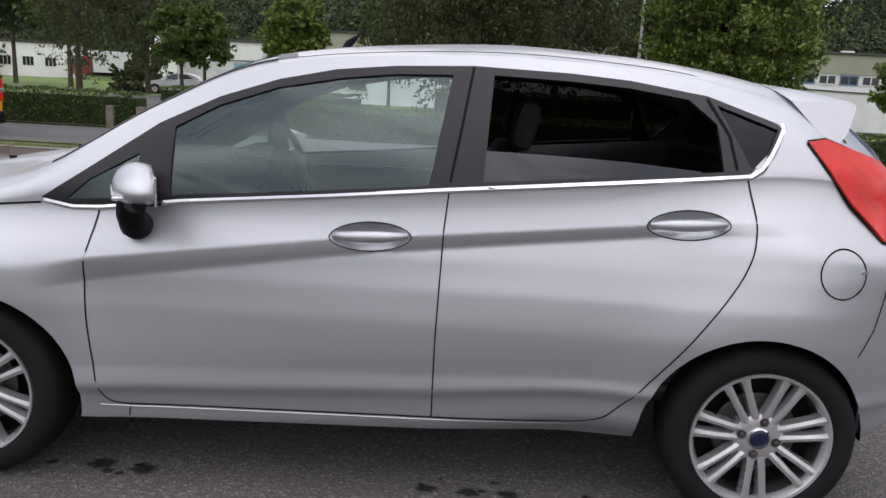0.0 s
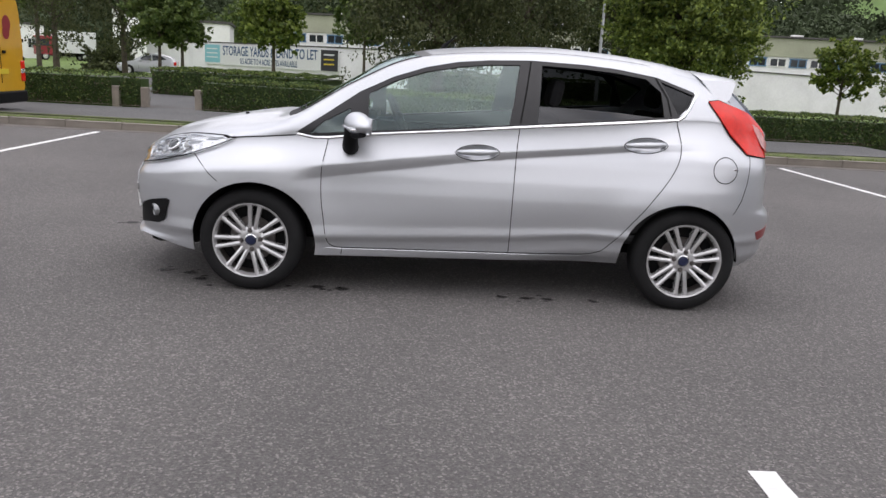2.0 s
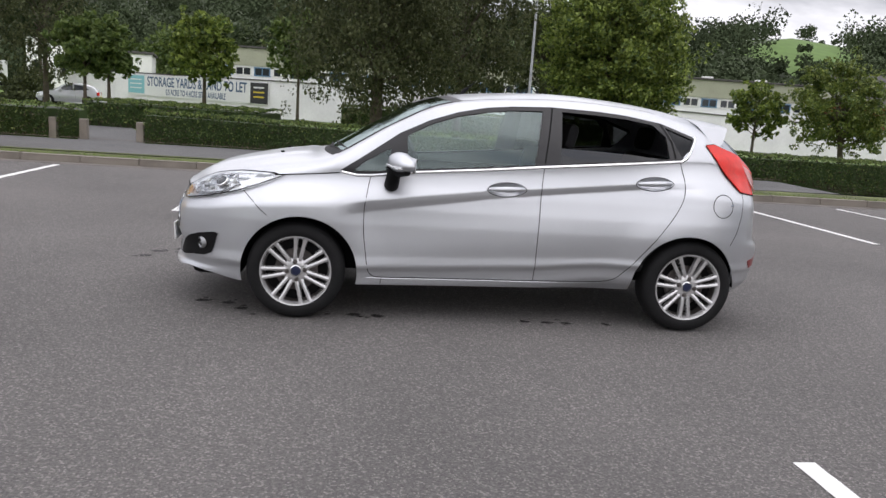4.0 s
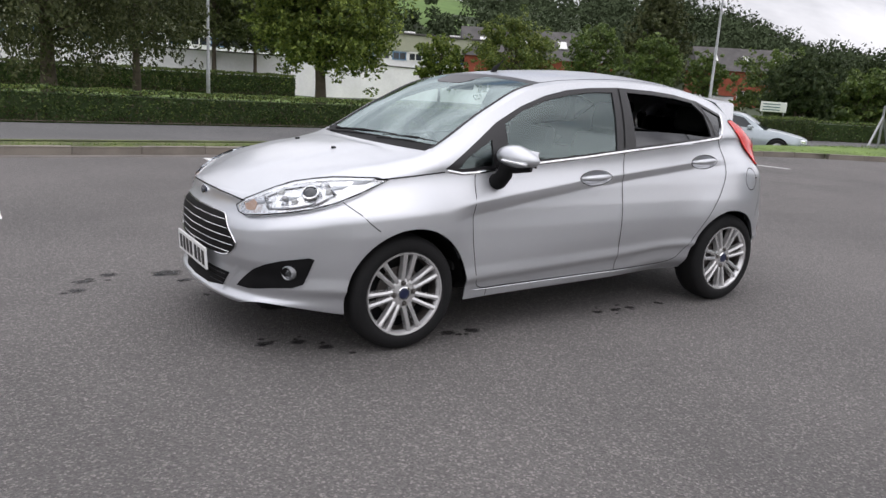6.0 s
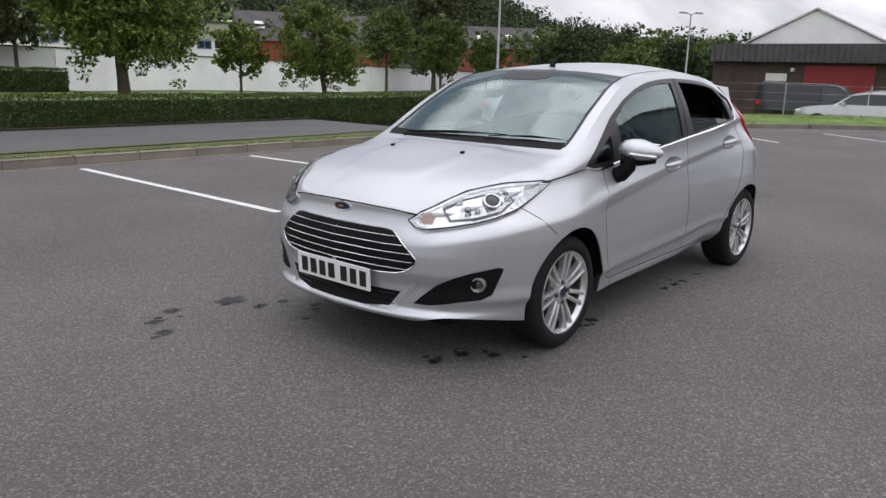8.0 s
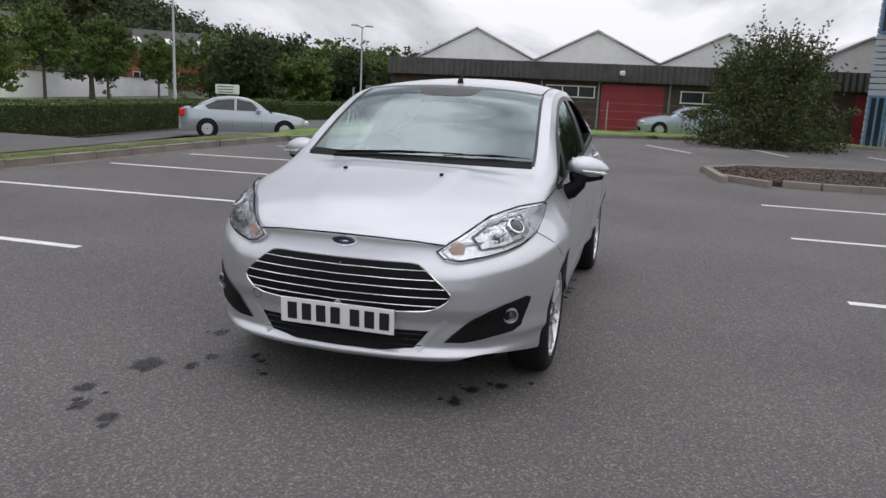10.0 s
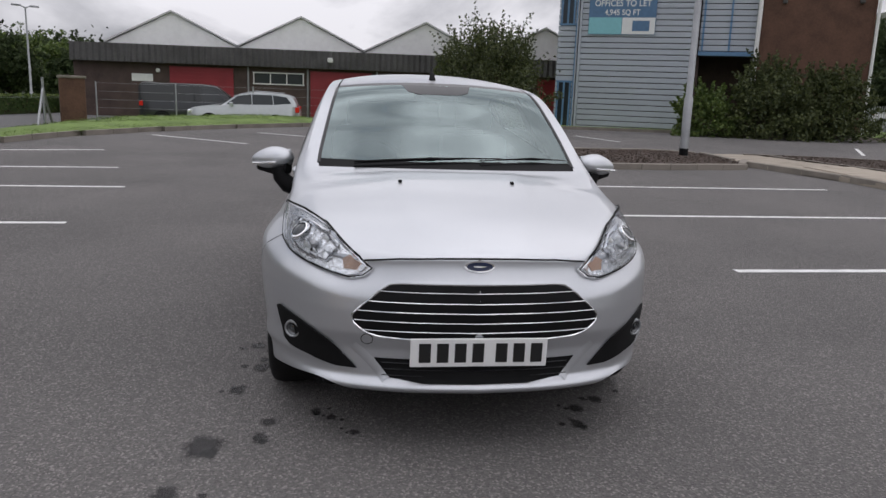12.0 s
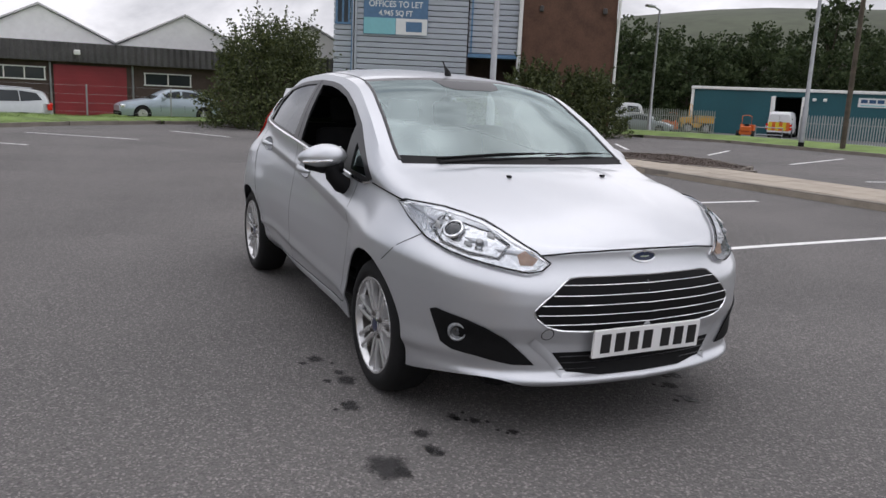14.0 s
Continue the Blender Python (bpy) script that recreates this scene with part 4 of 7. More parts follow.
    for s, z, r, mat, nm in ((-.722, .792, .036, WINDOW_DARK, "projector"), (-.835, .758, .017, GALV, "bulb")):
        p, nn = on_skin(tree, CORNER, s, z, .010)
        for side in (1, -1):
            b2 = lathe(bmesh.new(), [(0, -.012), (r * .6, -.010), (r * .85, -.004), (r * .9, .004)], 24)
            r2 = lathe(bmesh.new(), [(r * .9, .004), (r * .95, -.008), (r * 1.12, -.006), (r * 1.2, .004)], 24)
            turn = nn.to_track_quat("-Y", "Z").to_matrix().to_4x4()
            for q in (b2, r2):
                bmesh.ops.transform(q, matrix=Matrix.Translation(p) @ turn, verts=q.verts)
                if side < 0:
                    bmesh.ops.scale(q, vec=(1, -1, 1), verts=q.verts)
                    bmesh.ops.reverse_faces(q, faces=q.faces)
            part(nm, b2, mat, car, smooth=True)
            if nm == "projector":
                part("lamp_bezel", r2, CHROME, car, smooth=True)
            else:
                r2.free()
    pad(tree, CORNER, [(-1.055, .716), (-1.040, .690), (-.995, .690), (-.980, .728), (-1.005, .740)], "indicator", AMBER, car, .006, .003, .03, label="amber indicator")
    pad(tree, CORNER, lamp, "lamp_lens", CLEAR_LENS, car, .0135, 0, .03, dome=.006)
    # grille
    grille = [(.318, .655), (-.318, .655), (-.352, .643), (-.470, .545), (-.478, .520), (-.455, .488), (-.400, .458), (-.20, .448), (.20, .448), (.400, .458), (.455, .488), (.478, .520), (.470, .545), (.352, .643)]
    grille = rounded(grille, .03)
    g = pad(tree, FRONT, grille, "grille", BLACK, car, .003, .004, .05, mirror=False, label="black trapezoid grille with chrome bars")
    ribbon(tree, FRONT, grille, .006, "grille_frame", CHROME, g, .004, mirror=False, height=.003, closed=True)
    for z in (.482, .518, .554, .590, .624):
        half = float(np.interp(z, (.455, .50, .545, .645), (.40, .462, .462, .345)))
        ribbon(tree, FRONT, [(-half, z), (half, z)], .0034, "grille_bar", CHROME, g, .012, mirror=False, height=.0015)
    lower = [(.39, .365), (-.39, .365), (-.33, .288), (-.20, .272), (.20, .272), (.33, .288)]
    pad(tree, FRONT, lower, "lower_intake", BLACK, car, .003, .004, .05, mirror=False, label="black lower air intake")
    for z in (.300, .325, .350):
        ribbon(tree, FRONT, [(-.36, z), (.36, z)], .004, "intake_bar", TRIM, car, .006, mirror=False, height=.003)
    ribbon(tree, FRONT, [(-.470, .410), (-.425, .372), (-.385, .330), (-.345, .280)], .034, "intake_fin", PAINT, car, .001, height=.003, label="painted fin beside the lower intake")
    # fog lamps
    fog = [(-.900, .455), (-.815, .480), (-.690, .502), (-.665, .494), (-.715, .372), (-.765, .350), (-.870, .340), (-1.00, .318), (-1.075, .318), (-1.04, .355), (-.97, .420)]
    pad(tree, CORNER, fog, "fog_surround", BLACK, car, .008, .006, .025, label="black fog lamp surround")
    p, nn = on_skin(tree, CORNER, -.786, .425, .0075)
    nn = (nn + Vector((-.75, 0, 0))).normalized()
    for side in (1, -1):
        b2 = lathe(bmesh.new(), [(0, -.013), (.007, -.012), (.009, -.004), (.018, -.001), (.027, -.008)], 24)
        r2 = lathe(bmesh.new(), [(.027, -.008), (.030, -.012), (.034, -.011), (.036, -.004), (.037, .016)], 24)
        for q in (b2, r2):
            bmesh.ops.transform(q, matrix=Matrix.Translation(p) @ nn.to_track_quat("-Y", "Z").to_matrix().to_4x4(), verts=q.verts)
            if side < 0:
                bmesh.ops.scale(q, vec=(1, -1, 1), verts=q.verts)
                bmesh.ops.reverse_faces(q, faces=q.faces)
        part("fog_lamp", b2, FOG_GLASS, car, smooth=True)
        part("fog_ring", r2, GALV, car, smooth=True)
    # tow-eye cover, badge, plate
    ring = [(.418 + .022 * math.cos(a), .440 + .022 * math.sin(a)) for a in np.linspace(0, 2 * math.pi, 20)]
    ribbon(tree, FRONT, ring, .003, "tow_cover", SEAM, car, .001, mirror=False)
    oval = [(.058 * math.cos(a), .722 + .023 * math.sin(a)) for a in np.linspace(0, 2 * math.pi, 25)[:-1]]
    pad(tree, FRONT, oval, "badge", CHROME, car, .006, .006, .03, mirror=False, label="oval chrome badge")
    pad(tree, FRONT, [(a * .86, .722 + (b - .722) * .78) for a, b in oval], "badge_field", BADGE_BLUE, car, .008, .003, .03, mirror=False)
    pad(tree, FRONT, [(a * .40, .722 + (b - .722) * .14) for a, b in oval], "badge_mark", CHROME, car, .0095, .002, .03, mirror=False)
    plate = new_box(-2.078, -2.066, -.26, .26, .352, .463, .002)
    bmesh.ops.rotate(plate, verts=plate.verts, cent=(-2.07, 0, .41), matrix=Matrix.Rotation(radians(-4), 3, "Y"))
    plate_ob = part("number_plate", plate, PLATE, car, "white front plate with dark bars")
    for y in (.205, .138, .071, .004, -.085, -.152, -.219):
        q = new_box(-2.0805, -2.078, y - .022, y + .022, .370, .446, .0005)
        bmesh.ops.rotate(q, verts=q.verts, cent=(-2.07, 0, .41), matrix=Matrix.Rotation(radians(-4), 3, "Y"))
        part("plate_bar", q, INK, plate_ob)
    # bonnet leading edge and washer jets
    ribbon(tree, FRONT, [(-.43, .728), (-.30, .742), (-.15, .748), (0, .750), (.15, .748), (.30, .742), (.43, .728)], .006, "bonnet_gap", SEAM, car, .001, mirror=False)
    for y in (-.243, .262):
        p, nn = on_skin(tree, PLAN, -1.39, y, 0)
        q = bmesh.new()
        box(q, -.012, .012, -.008, .008, -.002, .010, .003, Matrix.Translation(p))
        part("washer_jet", q, BLACK, car)
    # tail lamps
    taillamp = [(1.325, 1.190), (1.392, 1.198), (1.585, 1.130), (1.675, 1.040), (1.735, .930), (1.705, .888), (1.545, .912), (1.450, 1.010)]
    pad(tree, SIDE, taillamp, "tail_lamp", RED_LENS, car, .006, .008, .03, dome=.010, label="red wrap-round tail lamp")
    pad(tree, SIDE, [(1.585, 1.070), (1.650, 1.035), (1.722, .955), (1.700, .940), (1.715, .908), (1.650, .955)], "clear_lens", PINK_LENS, car, .0165, .004, .03, label="pinkish clear reversing lens")
    ribbon(tree, SIDE, taillamp, .012, "lamp_rim", SEAM, car, .003, closed=True)
    pad(tree, SIDE, [(1.655, .472), (1.775, .496), (1.775, .446), (1.675, .424)], "rear_reflector", DARK_RED, car, .003, .004, .03, label="red bumper reflector")
    # spoiler
    sp_rows = []
    sb = bmesh.new()
    for k in range(25):
        y = -.540 + 1.08 * k / 24
        e = abs(y) / .54
        q, ear = e * e, e ** 14
        sp_rows.append([sb.verts.new(v) for v in ((1.30, y * .95, 1.372 - .060 * q), (1.40, y * .945, 1.362 - .050 * q), (1.52 - .03 * q, y * .94, 1.346 - .036 * q), (1.600 - .10 * q, y * .94, 1.332 - .022 * q),
                                                  (1.606 - .10 * q, y * .945, 1.321 - .022 * q), (1.592 - .115 * q, y * (.95 + .05 * ear), 1.300 - .035 * q - .045 * ear), (1.535 - .10 * q, y * (.95 + .11 * ear), 1.284 - .050 * q - .055 * ear), (1.40, y * (.95 + .13 * ear), 1.276 - .06 * q - .025 * ear))])
    for a, b in zip(sp_rows, sp_rows[1:]):
        for q in range(8):
            sb.faces.new((a[q], a[(q + 1) % 8], b[(q + 1) % 8], b[q]))
    sb.faces.new(sp_rows[0])
    sb.faces.new(sp_rows[-1][::-1])
    bmesh.ops.recalc_face_normals(sb, faces=sb.faces)
    part("spoiler", sb, PAINT, car, "silver roof spoiler", True)
    # mirrors
    for side in (1, -1):
        mb = bmesh.new()
        bmesh.ops.create_uvsphere(mb, u_segments=28, v_segments=16, radius=1)
        for v in mb.verts:
            x, y, z = v.co
            z = z * (.064 if z > 0 else .056) * (1 - .26 * max(0, -y) + .06 * max(0, y))
            v.co = Vector((x * .070 if x < 0 else min(x, .5) * .075, y * .122, z))
        gb = new_box(.034, .042, -.098, .092, -.040, .046, .003)
        ib = new_box(-.074, -.030, -.085, .06, -.022, -.010, .004)
        base = bmesh.new()
        tube(base, [(-.012, .10, -.050), (-.012, 0, -.050), (-.004, -.085, -.036)], [.030, .030, .020], 12)
        place = Matrix.Translation((-.640, -.880, .982)) @ pose(0, 0, 0, 5, 0, 27)
        for q in (mb, gb, ib, base):
            bmesh.ops.transform(q, matrix=place, verts=q.verts)
        sb = bmesh.new()
        tube(sb, [(-.69, -.745, .835), (-.69, -.80, .855), (-.685, -.835, .895), (-.68, -.845, .945)], [.046, .045, .042, .040], 14)
        for q in (mb, sb, gb, ib, base):
            if side < 0:
                bmesh.ops.scale(q, vec=(1, -1, 1), verts=q.verts)
                bmesh.ops.reverse_faces(q, faces=q.faces)
        mirror = part("door_mirror", mb, PAINT, car, "silver door mirror on a black stalk", True)
        part("mirror_stalk", sb, BLACK, mirror, smooth=True)
        part("mirror_glass", gb, CHROME, mirror)
        part("mirror_indicator", ib, REFLECTOR, mirror)
        part("mirror_base", base, BLACK, mirror, smooth=True)
    # wipers and aerial
    for (p0, p1, p2) in (((-1.085, .46, 1.002), (-1.075, .10, 1.020), (-1.050, -.26, 1.026)), ((-1.075, -.15, 1.016), (-1.030, -.42, 1.026), (-.992, -.62, 1.018))):
        q = bmesh.new()
        tube(q, [Vector(p) + Vector((-.004, 0, -.004)) for p in (p0, p1, p2)], [.009, .008, .006], 8)
        part("wiper", q, BLACK, car)
        q = bmesh.new()
        tube(q, [Vector(p0) + Vector((.028, 0, .014)), Vector(p1) + Vector((.028, 0, .017)), Vector(p2) + Vector((.028, 0, .015))], [.005, .007, .005], 6)
        part("wiper_blade", q, BLACK, car)
    q = bmesh.new()
    tube(q, [(-.20, 0, 1.41), (-.19, 0, 1.440), (-.16, 0, 1.466)], [.022, .016, .008], 10)
    part("aerial_base", q, BLACK, car, smooth=True)
    q = bmesh.new()
    tube(q, [(-.165, 0, 1.462), (-.120, 0, 1.503)], [.005, .0035], 8)
    part("aerial", q, BLACK, car)
    # wheels
    wheel = wheel_parts()
    wheel.parent = car
    wheel.matrix_basis = pose(-1.24, -.735, .295)
    for x, y, turn in ((1.235, -.725, 0), (-1.24, .735, 180), (1.235, .725, 180)):
        w = copy_thing(wheel, pose(x, y, .295, 0, 17 if turn == 0 else -30, turn))
        w.parent = car
    for ax, az, ar in ARCHES:
        for s in (-1, 1):
            q = bmesh.new()
            rings = []
            for k in range(25):
                a = .04 + (math.pi - .08) * k / 24
                rings.append([q.verts.new((ax + (ar + .004) * math.cos(a), s * y, az + (ar + .004) * math.sin(a))) for y in (.79, .45)])
            for a, b in zip(rings, rings[1:]):
                q.faces.new((a[0], a[1], b[1], b[0]))
            c = q.verts.new((ax, s * .45, az))
            for a, b in zip(rings, rings[1:]):
                q.faces.new((a[1], b[1], c))
            part("wheel_arch_liner", q, BLACK, car)
    # underside and inside
    q = bmesh.new()
    box(q, -.86, .86, -.70, .70, .25, .40, .02)
    box(q, -1.90, -1.58, -.60, .60, .20, .45, .05)
    box(q, 1.56, 1.72, -.60, .60, .27, .55, .05)
    box(q, -1.60, 1.60, -.44, .44, .24, .45, .02)
    part("underbody", q, BLACK, car)
    q = bmesh.new()
    box(q, -1.12, -.66, -.66, .66, .78, .965, .06)
    box(q, -.72, -.62, .18, .58, .93, 1.0, .03)
    part("dashboard", q, DASH, car, smooth=True)
    q = bmesh.new()
    box(q, -.90, 1.30, -.72, .72, .36, .42, .02)
    box(q, 1.28, 1.36, -.60, .60, .42, 1.0, .02)
    part("cabin_floor", q, DASH, car)
    for s in (-1, 1):
        q = new_box(-.80, 1.25, s * .70 - .015, s * .70 + .015, .42, .90, .01)
        part("door_lining", q, DASH, car)
    q = bmesh.new()
    n = 28
    ring_rows = []
    for k in range(n):
        a = 2 * math.pi * k / n
        ring_rows.append([q.verts.new(Vector((0, math.cos(a), math.sin(a))) * (.18 + .016 * math.cos(b)) + Vector((.016 * math.sin(b), 0, 0))) for b in np.linspace(0, 2 * math.pi, 9)[:-1]])
    for k in range(n):
        for j in range(8):
            q.faces.new((ring_rows[k][j], ring_rows[(k + 1) % n][j], ring_rows[(k + 1) % n][(j + 1) % 8], ring_rows[k][(j + 1) % 8]))
    box(q, -.02, .02, -.17, .17, -.025, .025, .01)
    box(q, -.03, .03, -.06, .06, -.14, .06, .02)
    bmesh.ops.transform(q, matrix=Matrix.Translation((-.48, .36, .93)) @ pose(0, 0, 0, 0, -24, 0), verts=q.verts)
    bmesh.ops.recalc_face_normals(q, faces=q.faces)
    part("steering_wheel", q, DASH, car, smooth=True)
    seat("front_seat", car, .02, -.36)
    seat("front_seat", car, .02, .36)
    seat("rear_bench", car, .82, 0, 1.20, True)
    q = new_box(-.46, -.42, -.12, .12, 1.30, 1.36, .012)
    part("rear_view_mirror", q, DASH, car, smooth=True)
    return car


hatchback = build_hatchback()


# ---- the lie of the land ----
KERB_LINE = [(-70, 7.65), (8.5, 7.65), (11.5, 7.5), (14.0, 6.9), (16.5, 5.7), (18.8, 4.1), (21.2, 2.0), (23.2, -.4), (24.6, -3.4), (25.0, -7.0), (24.4, -11.0),
             (23.6, -16.0), (22.6, -20.0), (19.5, -22.4), (11.7, -22.4), (-70, -22.4)]


def line_distance(x, y, line):
    best, at = 1e9, 0.0
    for (a, b), (c, d) in zip(line, line[1:]):
        ux, uy = c - a, d - b
        ln2 = ux * ux + uy * uy
        t = min(1, max(0, ((x - a) * ux + (y - b) * uy) / ln2))
        dd = math.hypot(x - a - ux * t, y - b - uy * t)
        if dd < best:
            best = dd
    return best


def walk_along(line, step):
    out, left = [], 0.0
    for (a, b), (c, d) in zip(line, line[1:]):
        ln = math.hypot(c - a, d - b)
        s = left
        while s < ln:
            out.append((a + (c - a) * s / ln, b + (d - b) * s / ln, math.atan2(d - b, c - a)))
            s += step
        left = s - ln
    return out


def in_park(x, y):
    return x < 26 and -22.4 < y < 7.65 and inside(KERB_LINE + [(-70, 7.65)], x, y)


HILL = ((-180, 6), (-120, 20), (-95, 34), (-70, 40), (-52, 41), (-45, 42.5), (-38, 37), (-30, 28), (-18, 6), (15, 1.5), (22, 3), (28, 6), (33, 9.5), (38, 15.5), (42, 18.5), (48, 19), (54, 20), (57, 22), (61, 24), (66, 20), (77, 22), (80, 25), (100, 25), (130, 27), (160, 14), (180, 6))


def land(x, y):
    """Height of the open ground."""
    if in_park(x, y):
        return -.06
    d = line_distance(x, y, KERB_LINE)
    fall = max(float(np.interp(y, (8.2, 10.2, 13, 17, 24, 40, 58), (0, .26, .45, .51, .52, .42, 1))), smoothstep(7, 16, x) * (1 - .45 * smoothstep(19, 30, y) * (1 - smoothstep(20, 40, x))))
    berm = smoothstep(12.0, 16.5, x) * (1 - smoothstep(7.0, 9.5, y)) * smoothstep(-9, -3, y)
    fall *= 1 - .55 * smoothstep(16, 22, x) * smoothstep(-7, -4, y) * (1 - smoothstep(-.5, 3.0, y))
    bank = smoothstep(10, 14, x) * (1 - smoothstep(-19, -15, y))
    edge = max(berm, bank)
    z = .105 - .80 * fall * smoothstep(.9 + 2.5 * edge, 3.0 + 2.4 * edge, d)
    z += max(berm * .135 * smoothstep(.5, 4.0, y), bank * .14) * smoothstep(0, 3.2, d) * (1 - smoothstep(3.4, 5.4, d))
    r = math.hypot(x, y)
    if r > 60:
        a = math.degrees(math.atan2(y, x))
        h = float(np.interp(a, [k for k, _ in HILL], [v for _, v in HILL]))
        near, far = (150, 340) if a < 0 else (85 + 60 * smoothstep(98, 110, a), 215 + 60 * smoothstep(98, 110, a))
        z += h * smoothstep(near, far, r) + 2.0 * (noise.noise(Vector((x * .02, y * .02, 3))) + .3) * smoothstep(100, 220, r)
        z -= .6 * h * smoothstep(500, 1500, r)
    return z


def build_ground():
    near = list(np.arange(-36, 50.1, 1.0))
    xs = [-4000, -1800, -900, -520, -340, -240, -170, -120, -90, -70, -52, -42] + near + [56, 64, 74, 86, 100, 115, 132, 150, 170, 192, 216, 245, 280, 330, 400, 520, 900, 1800, 4000]
    ys = [-4000, -1800, -900, -520, -400, -330, -280, -240, -200, -170, -140, -115, -95, -78, -64, -54, -46, -40] + list(np.arange(-36, 56.1, 1.0)) + [62, 70, 80, 92, 105, 120, 136, 154, 174, 196, 220, 250, 290, 350, 450, 700, 1500, 4000]
    verts = [(x, y, -.06 if line_distance(x, y, KERB_LINE) < 1.45 else land(x, y)) for y in ys for x in xs]
    n = len(xs)
    faces = [(j * n + i, j * n + i + 1, (j + 1) * n + i + 1, (j + 1) * n + i) for j in range(len(ys) - 1) for i in range(n - 1)]
    me = bpy.data.meshes.new("ground")
    me.from_pydata(verts, [], faces)
    me.materials.append(GRASS)
    me.materials.append(FIELD)
    me.materials.append(FOREST)
    me.materials.append(MOOR)
    for p in me.polygons:
        p.use_smooth = True
        if math.hypot(p.center.x, p.center.y) > (66 if math.atan2(p.center.y, p.center.x) < 1.8 else 140):
            a = math.degrees(math.atan2(p.center.y, p.center.x))
            far = math.hypot(p.center.x, p.center.y)
            p.material_index = 3 if (a < 0 and far > 205) else 2 if (10 < a < 56.5 or 61.5 < a < 79 or 82.5 < a < 104 or -110 < a < -10 or (far < 150 and a < 104) or (far > 140 and a > 104)) else 1
    tagged(new("ground", me), "open grassland and hillside round the car park", "ground", kind="structure")


build_ground()


def verge():
    """The grass edge behind the kerb."""
    pts = walk_along([(-40.0, 7.65)] + KERB_LINE[1:15] + [(-14.0, -22.4)], .6)
    bm = bmesh.new()
    rows = []
    for k, (x, y, a) in enumerate(pts):
        b0, b1 = pts[max(k - 1, 0)], pts[min(k + 1, len(pts) - 1)]
        a = math.atan2(b1[1] - b0[1], b1[0] - b0[0])
        nx, ny = -math.sin(a), math.cos(a)
        level = [(d, land(x + nx * d, y + ny * d)) for d in (.06, .4, .9, 1.35, 1.75, 2.6, 3.6)]
        low = .035 * smoothstep(6.9, 7.5, y)
        rows.append([bm.verts.new((x + nx * d, y + ny * d, max(.112, z) if d < .5 else max(.105, z) + .6 * low if d < 1 else max(z + .05, .085) - 3 * low if d < 1.5 else z - .03)) for d, z in level])
    for p, q in zip(rows, rows[1:]):
        for k in range(6):
            bm.faces.new((p[k], p[k + 1], q[k + 1], q[k]))
    bmesh.ops.recalc_face_normals(bm, faces=bm.faces)
    if sum(f.normal.z for f in bm.faces) < 0:
        bmesh.ops.reverse_faces(bm, faces=bm.faces)
    ob = link_mesh("verge", bm, VERGE_GRASS, smooth=True)
    ob.data.materials.append(GRASS)
    for p in ob.data.polygons:
        p.material_index = 1 if p.center.x > 11.5 else 0
    tagged(ob, "short grass verge behind the kerb", "verge", kind="structure")


verge()
bm = bmesh.new()
face = bm.faces.new([bm.verts.new((x, y, 0)) for x, y in KERB_LINE])
if face.normal.z < 0 or face.calc_area() and face.normal.z <= 0:
    face.normal_flip()
bmesh.ops.triangulate(bm, faces=bm.faces)
bmesh.ops.recalc_face_normals(bm, faces=bm.faces)
if bm.faces[:][0].normal.z < 0:
    bmesh.ops.reverse_faces(bm, faces=bm.faces)
car_park = tagged(link_mesh("car_park", bm, ASPHALT), "worn grey asphalt car park surface", "car park", kind="structure")


def draped(name, line, half, mat, lift_by=.012, label="", category="road", step=1.0):
    """A strip of surfacing that follows the ground. line rows: x, y, half width."""
    pts = spline(line, 12)
    bm = bmesh.new()
    rows = []
    for k in range(len(pts)):
        a, b = pts[max(k - 1, 0)], pts[min(k + 1, len(pts) - 1)]
        d = Vector((b[0] - a[0], b[1] - a[1], 0)).normalized()
        s = Vector((-d.y, d.x, 0))
        p = Vector((pts[k][0], pts[k][1], 0))
        row_ = []
        for q in (-1, -.5, 0, .5, 1):
            v = p + s * pts[k][2] * q
            row_.append(bm.verts.new((v.x, v.y, land(v.x, v.y) + lift_by)))
        rows.append(row_)
    for a, b in zip(rows, rows[1:]):
        for q in range(4):
            bm.faces.new((a[q], a[q + 1], b[q + 1], b[q]))
    bmesh.ops.recalc_face_normals(bm, faces=bm.faces)
    if sum(f.normal.z for f in bm.faces) < 0:
        bmesh.ops.reverse_faces(bm, faces=bm.faces)
    return tagged(link_mesh(name, bm, mat, smooth=True), label, category, kind="structure")


draped("access_road", [(-70, 12.35, 4.05), (-30, 12.35, 4.05), (0, 12.35, 4.05), (7, 12.45, 3.95), (12, 12.8, 3.6), (17, 13.5, 3.35), (24, 14.7, 3.3), (36, 15.8, 3.3), (70, 16, 3.3)], 1, ROAD, .03, "grey access road between the car park and the hedge")
draped("hedge_edging", [(-34, 16.62, .07), (-10, 16.5, .07), (8, 16.35, .07), (16, 16.75, .07), (22, 17.4, .07)], 1, EDGING, .075, "brown edging along the foot of the hedge", "edging")
draped("footpath", [(-7.4, 15.8, .85), (-7.9, 17.5, .85), (-9.2, 21, 1.1), (-12, 27, 1.5), (-18, 38, 2.0)], 1, ROAD, .02, "grey path leading through the hedge gap", "path")
draped("main_road", [(-120, 70, 3.2), (-60, 56, 3.0), (-22, 51, 2.6), (-6, 45.5, 1.2), (14, 39.4, .6), (32, 42.5, .8), (80, 49, 1.2)], 1, ROAD, .03, "grey main road in front of the white wall")


